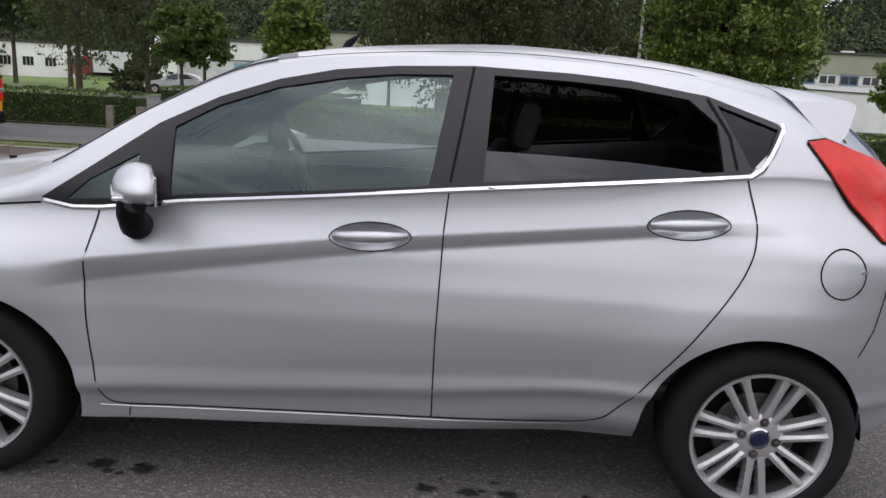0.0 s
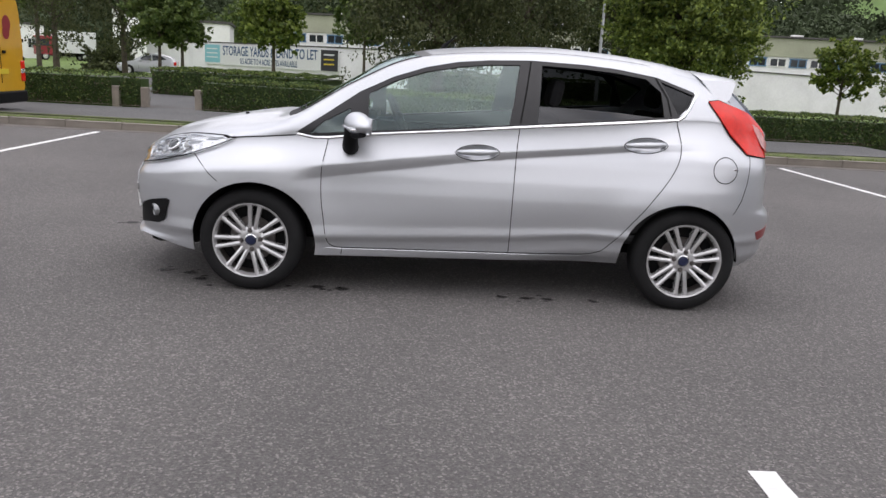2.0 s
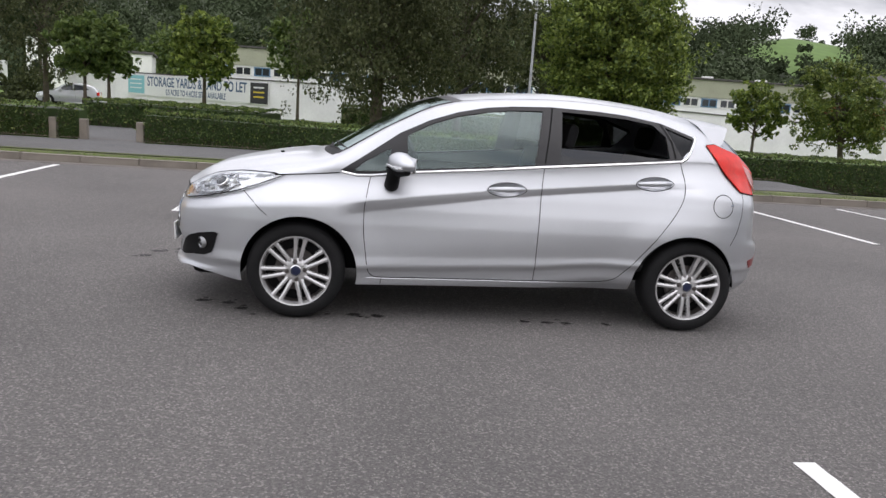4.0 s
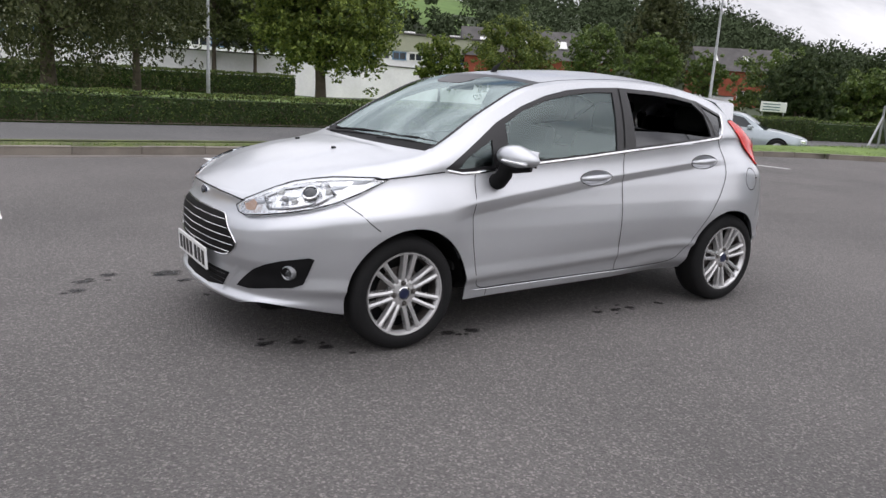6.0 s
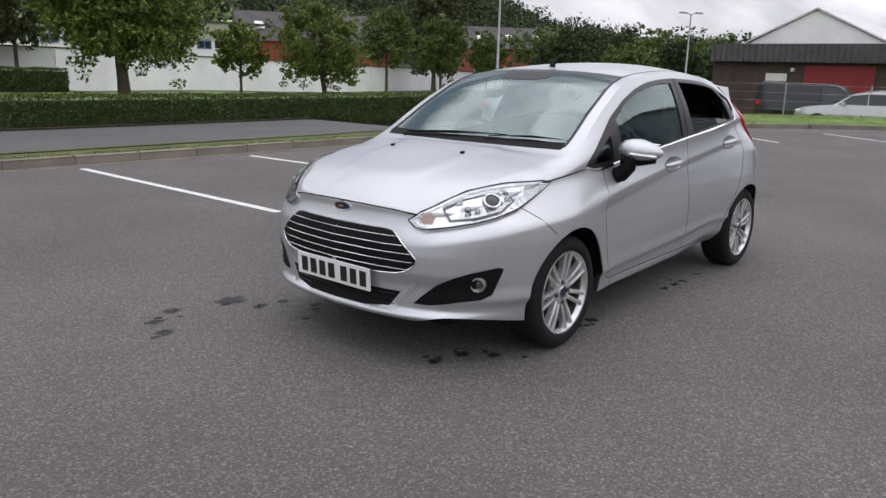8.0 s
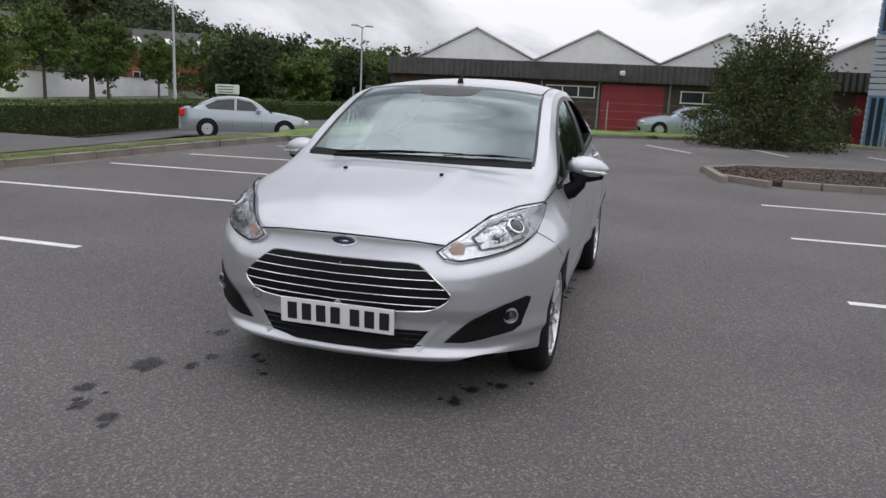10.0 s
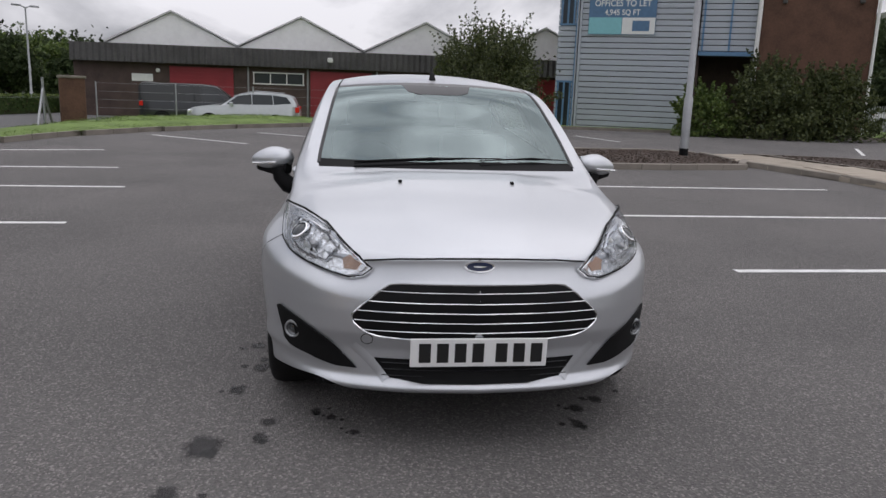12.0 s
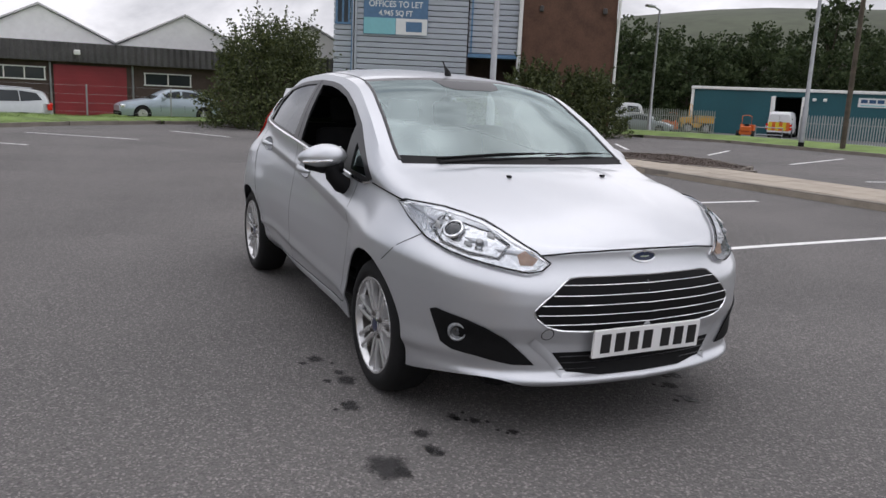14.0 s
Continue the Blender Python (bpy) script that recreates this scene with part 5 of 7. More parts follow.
# ---- kerbs, lines, stains ----
def kerb_row(name, line, label, length=.915, z0=-.05, z1=.115, width=.125):
    top = empty(name, label=label, category="kerb")
    top["kind"] = "structure"
    bm = bmesh.new()
    box(bm, 0, length - .005, -width, 0, z0, z1, .010)
    me = bpy.data.meshes.new("kerb_stone")
    bm.to_mesh(me)
    bm.free()
    me.materials.append(KERB)
    for x, y, a in walk_along(line, length):
        ob = new("kerb_stone", me)
        ob.parent = top
        ob.matrix_basis = pose(x, y, random.uniform(-.004, .004), random.uniform(-.5, .5), 0, math.degrees(a))
    return top


back = [p for p in KERB_LINE if p[0] > -30]
kerb_row("kerb_back", [(-20.0, 7.65)] + KERB_LINE[1:15] + [(-12.0, -22.4)], "pale concrete kerb along the car park edge", width=-.125)
bm = bmesh.new()
box(bm, -40, 8.5, 7.40, 7.645, -.01, .004)
tagged(link_mesh("gutter", bm, GUTTER), "gritty brownish channel along the foot of the kerb", "gutter", kind="structure")


def lines(name, a, b, w=.10, label="white painted bay line"):
    bm = bmesh.new()
    d = Vector((b[0] - a[0], b[1] - a[1], 0))
    ln = d.length
    d.normalize()
    s = Vector((-d.y, d.x, 0))
    n = max(2, int(ln / .08))
    rows = []
    rnd = random.Random(int(a[0] * 100 + a[1] * 10))
    for k in range(n + 1):
        p = Vector((a[0], a[1], .004)) + d * (ln * k / n)
        rows.append([bm.verts.new(p + s * (w / 2 + rnd.uniform(-.004, .003))), bm.verts.new(p - s * (w / 2 + rnd.uniform(-.004, .003)))])
    for p, q in zip(rows, rows[1:]):
        bm.faces.new((p[0], p[1], q[1], q[0]))
    bmesh.ops.recalc_face_normals(bm, faces=bm.faces)
    if sum(f.normal.z for f in bm.faces) < 0:
        bmesh.ops.reverse_faces(bm, faces=bm.faces)
    ob = link_mesh(name, bm, LINE)
    tagged(ob, label, "bay line", "bay lines", "structure")


for k in range(-5, 1):
    x = 2.72 * k + (-.12 if k < 0 else .02)
    lines("bay_line", (x, 3.15), (x, 7.22))
for a, b in (((2.84, 3.13), (2.62, 7.22)), ((5.5, 3.3), (5.26, 7.08)), ((7.78, 4.0), (7.42, 7.1)), ((10.88, 5.1), (10.32, 6.85))):
    lines("bay_line", a, b)
for k in range(0, 3):
    x = .97 + 2.76 * k
    lines("bay_line", (x, -2.66), (x + .12, -7.15 if k > 0 else -8.3))
for a, b in (((13.3, 2.7), (15.5, 5.3)), ((15.5, .45), (17.5, 2.9)), ((17.05, -2.0), (19.6, -.75)), ((17.7, -7.7), (20.4, -7.1)), ((14.5, -13.4), (17.4, -15.2)),
             ((12.6, -14.8), (14.7, -17.8)), ((9.8, -14.9), (11.8, -19.6)), ((6.0, -12.6), (5.7, -15.2)), ((18.2, -4.6), (20.8, -3.9))):
    lines("bay_line", a, b)


def stain(x, y, size, seed):
    """An uneven oil spot that thins out towards its edge."""
    rnd = np.random.default_rng(seed)
    verts, faces, fade = [], [], []
    for q in range(3):
        cx, cy = (x, y) if q == 0 else (x + rnd.normal() * size * .8, y + rnd.normal() * size * .7)
        rr = size if q == 0 else size * rnd.uniform(.25, .55)
        base, n = len(verts), 22
        verts.append((cx, cy, .0025 + .0003 * q))
        fade.append(1.0)
        for ring in range(1, 4):
            for k in range(n):
                a = 2 * math.pi * k / n
                r = rr * ring / 3 * .98 * (1 + .5 * noise.noise(Vector((math.cos(a) * 1.7, math.sin(a) * 1.7, seed + q * 7.1))))
                verts.append((cx + r * math.cos(a), cy + r * .7 * math.sin(a), .0025 + .0003 * q))
                fade.append(1 - ring / 3)
        for k in range(n):
            faces.append((base, base + 1 + k, base + 1 + (k + 1) % n))
            for ring in (0, 1):
                a, b = base + 1 + ring * n, base + 1 + (ring + 1) * n
                faces.append((a + k, b + k, b + (k + 1) % n, a + (k + 1) % n))
    me = bpy.data.meshes.new("oil_stain")
    me.from_pydata(verts, [], faces)
    me.attributes.new("soak", "FLOAT", "POINT").data.foreach_set("value", fade)
    me.materials.append(STAIN)
    tagged(new("oil_stain", me), "dark oil stain on the asphalt", "stain", "oil stains", "structure")


for n, (x, y, s) in enumerate(((-1.97, 1.04, .13), (-1.66, .62, .05), (-1.72, .55, .045), (-1.87, .46, .04), (-1.90, .83, .06), (-2.32, 1.10, .08), (-2.48, .98, .07), (-2.54, .80, .08), (-1.84, -.48, .07),
                               (-1.68, -.52, .06), (-1.58, -.64, .06), (-.88, -.69, .07), (-.73, -.71, .06), (.22, -.71, .05), (.36, -.72, .05), (.49, -.72, .05), (.76, -.72, .04), (-1.40, .98, .08), (-1.12, .9, .08), (-.8, .95, .07))):
    stain(x, y, s, n + 3)


# ---- planted island and paved strip ----
ISLAND = [(9.95, -2.35), (9.45, -2.75), (9.3, -3.6), (9.45, -5.5), (9.8, -7.3), (10.5, -7.72), (12.7, -7.9), (13.3, -6.8), (13.1, -5.0), (12.4, -2.9), (11.3, -2.2)]
BED = [(12.5, -9.25), (12.1, -11.0), (11.3, -12.3), (9.6, -12.15), (7.9, -11.4), (7.35, -10.45), (8.3, -10.05), (9.9, -9.8)]
STRIP = [(-30, -8.35), (7.7, -8.3), (10.45, -7.78), (12.6, -7.97), (12.7, -9.1), (9.9, -9.72), (7.3, -10.35), (-30, -10.4)]


def island():
    out = ISLAND
    bm = prism(bmesh.new(), [(x, y) for x, y in out], -.05, .085)
    tagged(link_mesh("planting_bed", bm, SOIL), "bark-mulched planting island with pale kerb", "planting bed", kind="structure")
    kerb_row("island_kerb", out + [out[0]], "pale concrete kerb round the planting island", .6, width=.14)
    bm = prism(bmesh.new(), STRIP, -.05, .09)
    pave = tagged(link_mesh("paved_strip", bm, SLAB), "buff concrete paved strip between the parking rows", "pavement", kind="structure")
    kerb_row("paved_kerb", [(-25, -8.35), (7.7, -8.3), (10.45, -7.78)], "buff concrete kerb of the paved strip", .915, width=.14)
    bm = prism(bmesh.new(), BED, -.05, .105)
    tagged(link_mesh("shrub_bed", bm, SOIL), "dark mulched bed beside the paved strip", "planting bed", kind="structure")
    kerb_row("bed_kerb", BED[::-1] + [BED[-1]], "pale concrete edging round the mulched bed", .5, width=-.10)
    bm = bmesh.new()
    box(bm, .004, .396, .004, .596, 0, .012, .004)
    me = bpy.data.meshes.new("slab")
    bm.to_mesh(me)
    bm.free()
    me.materials.append(SLAB)
    for i in range(30):
        for j in range(3):
            if not inside(STRIP, -2.0 + .4 * i, -9.9 + .6 * j):
                continue
            ob = new("slab", me)
            ob.parent = pave
            ob.matrix_basis = pose(-2.4 + .4 * i + (.2 if j % 2 else 0), -10.38 + .6 * j, .09 + random.uniform(0, .003), random.uniform(-.2, .2), random.uniform(-.3, .3), 0)


island()


def bark_chips():
    rnd = np.random.default_rng(31)
    verts, faces = [], []
    spots = []
    while len(spots) < 4200:
        x, y = rnd.uniform(7, 14), rnd.uniform(-12.4, -2)
        if inside(ISLAND, x, y):
            spots.append((x, y))
        elif inside(BED, x, y):
            spots.append((x, y))
    for x, y in spots:
        s = rnd.uniform(.012, .032)
        m = pose(x, y, .090 if y > -8.5 else .109, *rnd.uniform(-50, 50, 2), rnd.uniform(0, 360))
        k = len(verts)
        verts += [tuple(m @ Vector(p)) for p in ((-s, -s * .4, 0), (s, -s * .35, 0), (s * .8, s * .4, 0), (-s * .9, s * .35, 0), (0, 0, s * .55))]
        faces += [(k, k + 1, k + 4), (k + 1, k + 2, k + 4), (k + 2, k + 3, k + 4), (k + 3, k, k + 4)]
    me = bpy.data.meshes.new("bark_chips")
    me.from_pydata(verts, [], faces)
    me.materials.append(SOIL)
    tagged(new("bark_chips", me), "dark bark chips scattered over the planting beds", "bark chips", kind="stuff")


bark_chips()


# ---- leaves, hedges, trees ----
def leaf_cloud(centres, radii, count, size, rnd, flat=.6, droop=0.0):
    """Quads scattered in balls about centres: arrays of vertices and faces."""
    c = np.repeat(np.array(centres, float), count, axis=0)
    r = np.repeat(np.array(radii, float), count)[:, None]
    g = rnd.normal(size=(len(c), 3))
    g /= np.linalg.norm(g, axis=1)[:, None]
    p = c + g * r * rnd.uniform(.35, 1.0, (len(c), 1)) ** .6 * np.array([1, 1, flat])
    u = rnd.normal(size=(len(c), 3))
    u[:, 2] -= droop
    u /= np.linalg.norm(u, axis=1)[:, None]
    v = np.cross(u, rnd.normal(size=(len(c), 3)))
    v /= np.linalg.norm(v, axis=1)[:, None]
    s = size * rnd.uniform(.6, 1.4, (len(c), 1))
    quad = np.stack([p - u * s, p + v * s * .55, p + u * s, p - v * s * .55], 1).reshape(-1, 3)
    return quad


def quads_mesh(name, quad, mats, index=None):
    me = bpy.data.meshes.new(name)
    n = len(quad) // 4
    me.vertices.add(len(quad))
    me.vertices.foreach_set("co", quad.astype(np.float32).ravel())
    me.loops.add(4 * n)
    me.loops.foreach_set("vertex_index", np.arange(4 * n, dtype=np.int32))
    me.polygons.add(n)
    me.polygons.foreach_set("loop_start", np.arange(0, 4 * n, 4, dtype=np.int32))
    me.polygons.foreach_set("loop_total", np.full(n, 4, dtype=np.int32))
    for m in (mats if isinstance(mats, (list, tuple)) else [mats]):
        me.materials.append(m)
    if index is not None:
        me.polygons.foreach_set("material_index", index.astype(np.int32))
    me.update()
    return me


def hedge(name, line, width, height, label, density=720, leaf=.032, seed=1, level=None):
    """A clipped hedge along a line: a dark core and leaves over its faces."""
    rnd = np.random.default_rng(seed)
    top = empty(name, label=label, category="hedge")
    bm = bmesh.new()
    pts = walk_along(line, .5) + [(*line[-1], math.atan2(line[-1][1] - line[-2][1], line[-1][0] - line[-2][0]))]
    rows, quads, idx = [], [], []
    for x, y, a in pts:
        s = Vector((-math.sin(a), math.cos(a), 0))
        z = land(x, y)
        tall = max(height, level(x) - z) if level else height
        w = width / 2 - .11
        rows.append([bm.verts.new(Vector((x, y, z + dz)) + s * q) for q, dz in ((-w, -.05), (-w, tall - .12), (w, tall - .12), (w, -.05))])
    for p, q in zip(rows, rows[1:]):
        for k in range(3):
            bm.faces.new((p[k], p[k + 1], q[k + 1], q[k]))
    bm.faces.new(rows[0])
    bm.faces.new(rows[-1][::-1])
    bmesh.ops.recalc_face_normals(bm, faces=bm.faces)
    part("hedge_core", bm, HEDGE_LEAF, top)
    for (x0, y0, a), (x1, y1, _) in zip(pts, pts[1:]):
        ln = math.hypot(x1 - x0, y1 - y0)
        s = np.array([-math.sin(a), math.cos(a), 0])
        d = np.array([math.cos(a), math.sin(a), 0])
        z = land(x0, y0)
        tall = max(height, level(x0) - z) if level else height
        for face_, area in (("front", tall), ("back", tall * .35), ("top", width)):
            n = int(density * area * ln)
            t = rnd.uniform(0, ln, n)
            k = rnd.uniform(0, 1, n)
            wob = .035 * np.sin((t + x0) * 4.3) + .035 * np.sin((t + x0) * 11 + k * 7) + .03 * np.sin((t + x0) * 2.1 - k * 9) + rnd.normal(0, .022, n)
            if face_ == "top":
                off, zz = (k - .5) * width, z + tall + wob * .6
            else:
                off, zz = (-(width / 2) + wob * .7) if face_ == "front" else (width / 2 + wob * .7), z + .04 + k * (tall - .02)
            p = np.array([x0, y0, 0]) + d * t[:, None] + s * np.broadcast_to(np.asarray(off), (n,))[:, None]
            p[:, 2] = zz
            u = rnd.normal(size=(n, 3))
            u /= np.linalg.norm(u, axis=1)[:, None]
            v = np.cross(u, rnd.normal(size=(n, 3)))
            v /= np.linalg.norm(v, axis=1)[:, None]
            q = leaf * rnd.uniform(.6, 1.5, (n, 1))
            quads.append(np.stack([p - u * q, p + v * q * .6, p + u * q, p - v * q * .6], 1).reshape(-1, 3))
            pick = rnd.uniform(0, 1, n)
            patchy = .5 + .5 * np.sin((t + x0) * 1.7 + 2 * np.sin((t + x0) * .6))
            # paler leaves mixed in on top and upper edge, brown ones at the foot
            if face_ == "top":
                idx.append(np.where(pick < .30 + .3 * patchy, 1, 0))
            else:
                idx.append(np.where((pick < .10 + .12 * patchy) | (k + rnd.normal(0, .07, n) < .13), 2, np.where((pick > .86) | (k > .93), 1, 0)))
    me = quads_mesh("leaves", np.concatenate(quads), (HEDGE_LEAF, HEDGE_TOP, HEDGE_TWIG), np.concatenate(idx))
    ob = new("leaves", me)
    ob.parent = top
    return top


TOP_OF_HEDGE = lambda x: float(np.interp(x, (-30, -8, 0, 10, 19, 34), (.64, .60, .50, .47, .45, .40)))  # noqa: E731
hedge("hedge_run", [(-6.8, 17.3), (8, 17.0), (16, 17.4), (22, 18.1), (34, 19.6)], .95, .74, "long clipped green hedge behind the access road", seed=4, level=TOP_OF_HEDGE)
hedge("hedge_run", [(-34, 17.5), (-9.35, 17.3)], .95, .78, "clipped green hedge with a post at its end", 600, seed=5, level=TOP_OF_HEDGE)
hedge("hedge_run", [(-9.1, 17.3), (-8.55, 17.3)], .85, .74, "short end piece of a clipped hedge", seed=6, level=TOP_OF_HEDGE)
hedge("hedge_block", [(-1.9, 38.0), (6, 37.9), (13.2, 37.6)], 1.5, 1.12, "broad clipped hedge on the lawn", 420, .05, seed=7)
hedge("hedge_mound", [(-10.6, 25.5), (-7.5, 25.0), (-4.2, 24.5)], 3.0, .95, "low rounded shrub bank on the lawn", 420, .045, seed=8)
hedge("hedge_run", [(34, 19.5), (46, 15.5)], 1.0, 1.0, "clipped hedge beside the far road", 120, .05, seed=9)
for x in (-9.22, -8.42, -6.92):
    tagged(link_mesh("stone_post", new_box(x - .10, x + .10, 16.85, 17.05, land(x, 17) - .05, .27, .02), KERB), "short weathered concrete post at the hedge gap", "post", "gap posts")


def tree(name, x, y, height, crown, label, leafmat, seed, lobes=26, clumps=9, count=14, leaf=.11, trunk=.16, base=.32, flat=.75, bark=BARK, lean=(0, 0), droop=0.0, hang=0.0, z=None):
    """A tapered trunk with limbs and a crown of many small leaves in uneven clumps."""
    rnd = np.random.default_rng(seed)
    z0 = land(x, y) if z is None else z
    top = empty(name, pose(x, y, z0), label, "tree")
    bm = bmesh.new()
    fork = height * base
    tip = Vector((lean[0], lean[1], height * .80))
    stem = [Vector((0, 0, -.1)), Vector((lean[0] * .1, lean[1] * .1, fork * .5)), Vector((lean[0] * .3, lean[1] * .3, fork)), Vector((lean[0] * .6, lean[1] * .6, height * .55)), tip]
    tube(bm, stem, [trunk * 1.35, trunk, trunk * .85, trunk * .5, trunk * .12], 10)
    centres = []
    for k in range(lobes):
        a = 2.399963 * k + rnd.uniform(-.4, .4)
        h = fork * .95 + (height - fork) * ((k + .5) / lobes) * rnd.uniform(.88, 1.05)
        t = (h - fork * .9) / (height - fork * .9)
        reach = crown * (math.sin(math.pi * min(1, max(.05, t * .82 + .16))) ** .75) * rnd.uniform(.55, 1.0)
        end = Vector((lean[0] * t + reach * math.cos(a), lean[1] * t + reach * math.sin(a), h))
        s = Vector((lean[0] * .35 * t, lean[1] * .35 * t, fork * .8 + (h - fork) * .55))
        mid = s.lerp(end, .5) + Vector((0, 0, .06 * height * rnd.uniform(-.2, 1)))
        tube(bm, [s, mid, end], [trunk * .34, trunk * .2, trunk * .05], 6)
        centres.append(end)
        centres.append(mid.lerp(end, rnd.uniform(.3, .8)))
    part("trunk", bm, bark, top, smooth=True)
    cs, rs = [], []
    for c in centres:
        for q in range(clumps):
            o = rnd.normal(size=3) * crown * .19
            o[2] = o[2] * flat - (rnd.uniform(0, hang) if hang else 0)
            cs.append((c.x + o[0], c.y + o[1], c.z + o[2]))
            rs.append(crown * rnd.uniform(.07, .15))
    quad = leaf_cloud(cs, rs, count, leaf, rnd, flat, droop)
    ob = new("crown", quads_mesh("crown", quad, leafmat))
    ob.parent = top
    return top


tree("maple_tree", 7.7, 20.8, 6.4, 2.45, "round-headed maple with bright lobed leaves on the lawn", MAPLE_LEAF, 11, 46, 15, 38, .066, .18, .34, lean=(-.35, 0))
tree("birch_tree", -.3, 24.0, 10.5, 3.3, "tall drooping silver birch behind the hedges", WILLOW_LEAF, 12, 46, 20, 34, .062, .21, .27, droop=1.2, hang=1.25, flat=1.1)
tree("birch_tree", 3.45, 29.5, 10.5, 2.8, "tall drooping silver birch behind the hedges", WILLOW_LEAF, 13, 36, 16, 28, .075, .14, .29, droop=1.2, hang=1.2, flat=1.1)
tree("birch_tree", -22.2, 40.5, 10.5, 2.5, "tall drooping silver birch beside the main road", WILLOW_LEAF, 25, 28, 11, 15, .085, .15, .30, droop=1.2, hang=1.6, flat=1.2)
tree("birch_tree", -18.9, 42.0, 10.5, 2.3, "tall drooping silver birch beside the main road", WILLOW_LEAF, 26, 28, 11, 15, .085, .14, .30, droop=1.2, hang=1.6, flat=1.2)
tree("plum_tree", 9.4, 39.3, 7.6, 2.1, "dark plum-leaved tree behind the clipped hedge", SHRUB_LEAF, 14, 30, 12, 20, .09, .13, .38)
tree("plum_tree", 11.6, 39.0, 6.6, 1.8, "small dark tree behind the clipped hedge", SHRUB_LEAF, 15, 26, 11, 18, .09, .10, .42)
tree("young_tree", -4.15, 36.0, 5.6, 1.5, "young green tree with a slim stem before the white wall", TREE_LEAF, 27, 22, 9, 16, .11, .07, .50)
tree("young_tree", -15.75, 39.0, 5.0, 1.65, "young green roadside tree before the white wall", TREE_LEAF, 16, 22, 9, 16, .13, .09, .44)
tree("young_tree", -14.6, 39.3, 4.9, 1.5, "young green roadside tree before the white wall", TREE_LEAF, 17, 20, 9, 16, .12, .09, .46)
tree("young_tree", -9.5, 39.2, 5.5, 1.75, "young bright green roadside tree before the white wall", MAPLE_LEAF, 18, 24, 10, 16, .13, .10, .44)
tree("roadside_tree", 15.8, 26.2, 3.6, 1.1, "small yellow-green tree with a slim stem", MAPLE_LEAF, 19, 18, 9, 18, .08, .06, .46)
tree("crab_apple_tree", 17.8, 22.9, 4.5, 1.95, "spreading yellow-green crab apple tree with a leaning trunk", CRAB_LEAF, 20, 30, 11, 26, .065, .12, .36, lean=(-.5, .4), flat=.65)
tree("roadside_tree", 27.7, 29.1, 5.2, 1.6, "young green roadside tree", TREE_LEAF, 21, 22, 9, 16, .10, .08, .46)
tree("roadside_tree", 33.6, 30.1, 5.1, 1.6, "young light green roadside tree", TREE_LEAF, 22, 20, 9, 16, .11, .08, .46)
tree("roadside_tree", 39.3, 30.8, 4.6, 1.3, "young green roadside tree", TREE_LEAF, 23, 18, 9, 14, .11, .07, .46)
tree("poplar_tree", 48.3, 43.6, 10.4, 2.6, "tall feathery poplar above the houses", WILLOW_LEAF, 24, 34, 12, 16, .16, .2, .2, flat=1.1)
for n, (x, y, h, r) in enumerate(((-40, 64, 11, 3.6), (-33, 60, 11, 3.4), (-26.5, 61, 11.5, 3.0), (-48, 66, 12, 4.2), (50, 31, 4.6, 2.6), (56, 29, 4.4, 2.6), (62, 27, 4.6, 2.6), (68, 25, 4.8, 2.8), (60, 36, 5.5, 3.4), (72, 34, 6, 3.8), (80, 28, 5.6, 3.8), (66, 44, 6.5, 4), (80, 42, 7, 4.4), (92, 36, 6.5, 4.4), (58, 21, 3.6, 2.0), (66, 18.5, 3.6, 2.0))):
    tree("wayside_tree", x, y, h, r, "dark green tree in the belt along the far road", TREE_LEAF if n % 2 else WOOD_LEAF, 40 + n, 22, 10, 18, .17, .16, .5 if x < 0 else .15)
for n in range(4):
    a = radians(91 + 4.2 * n)
    rr = 96 + 9 * math.sin(n * 2.3)
    tree("wayside_tree", rr * math.cos(a), rr * math.sin(a), 9.5 + 1.6 * math.sin(n * 1.9), 5.2, "dark green tree in the wood behind the offices", WOOD_LEAF if n % 3 else TREE_LEAF, 110 + n, 24, 11, 16, .27, .2, .12)
for n in range(24):
    a = radians(-30 - 4.6 * n + (2.3 + 13 * 4.6 if n > 12 else 0))
    rr = (108 if n < 13 else 126) + 10 * math.sin(n * 2.1)
    tree("wayside_tree", rr * math.cos(a), rr * math.sin(a), 12.9 + 2.0 * math.sin(n * 1.7), 6.4, "tall dark tree in the belt behind the works yard", WOOD_LEAF, 70 + n, 24, 11, 16, .27, .2, .12)


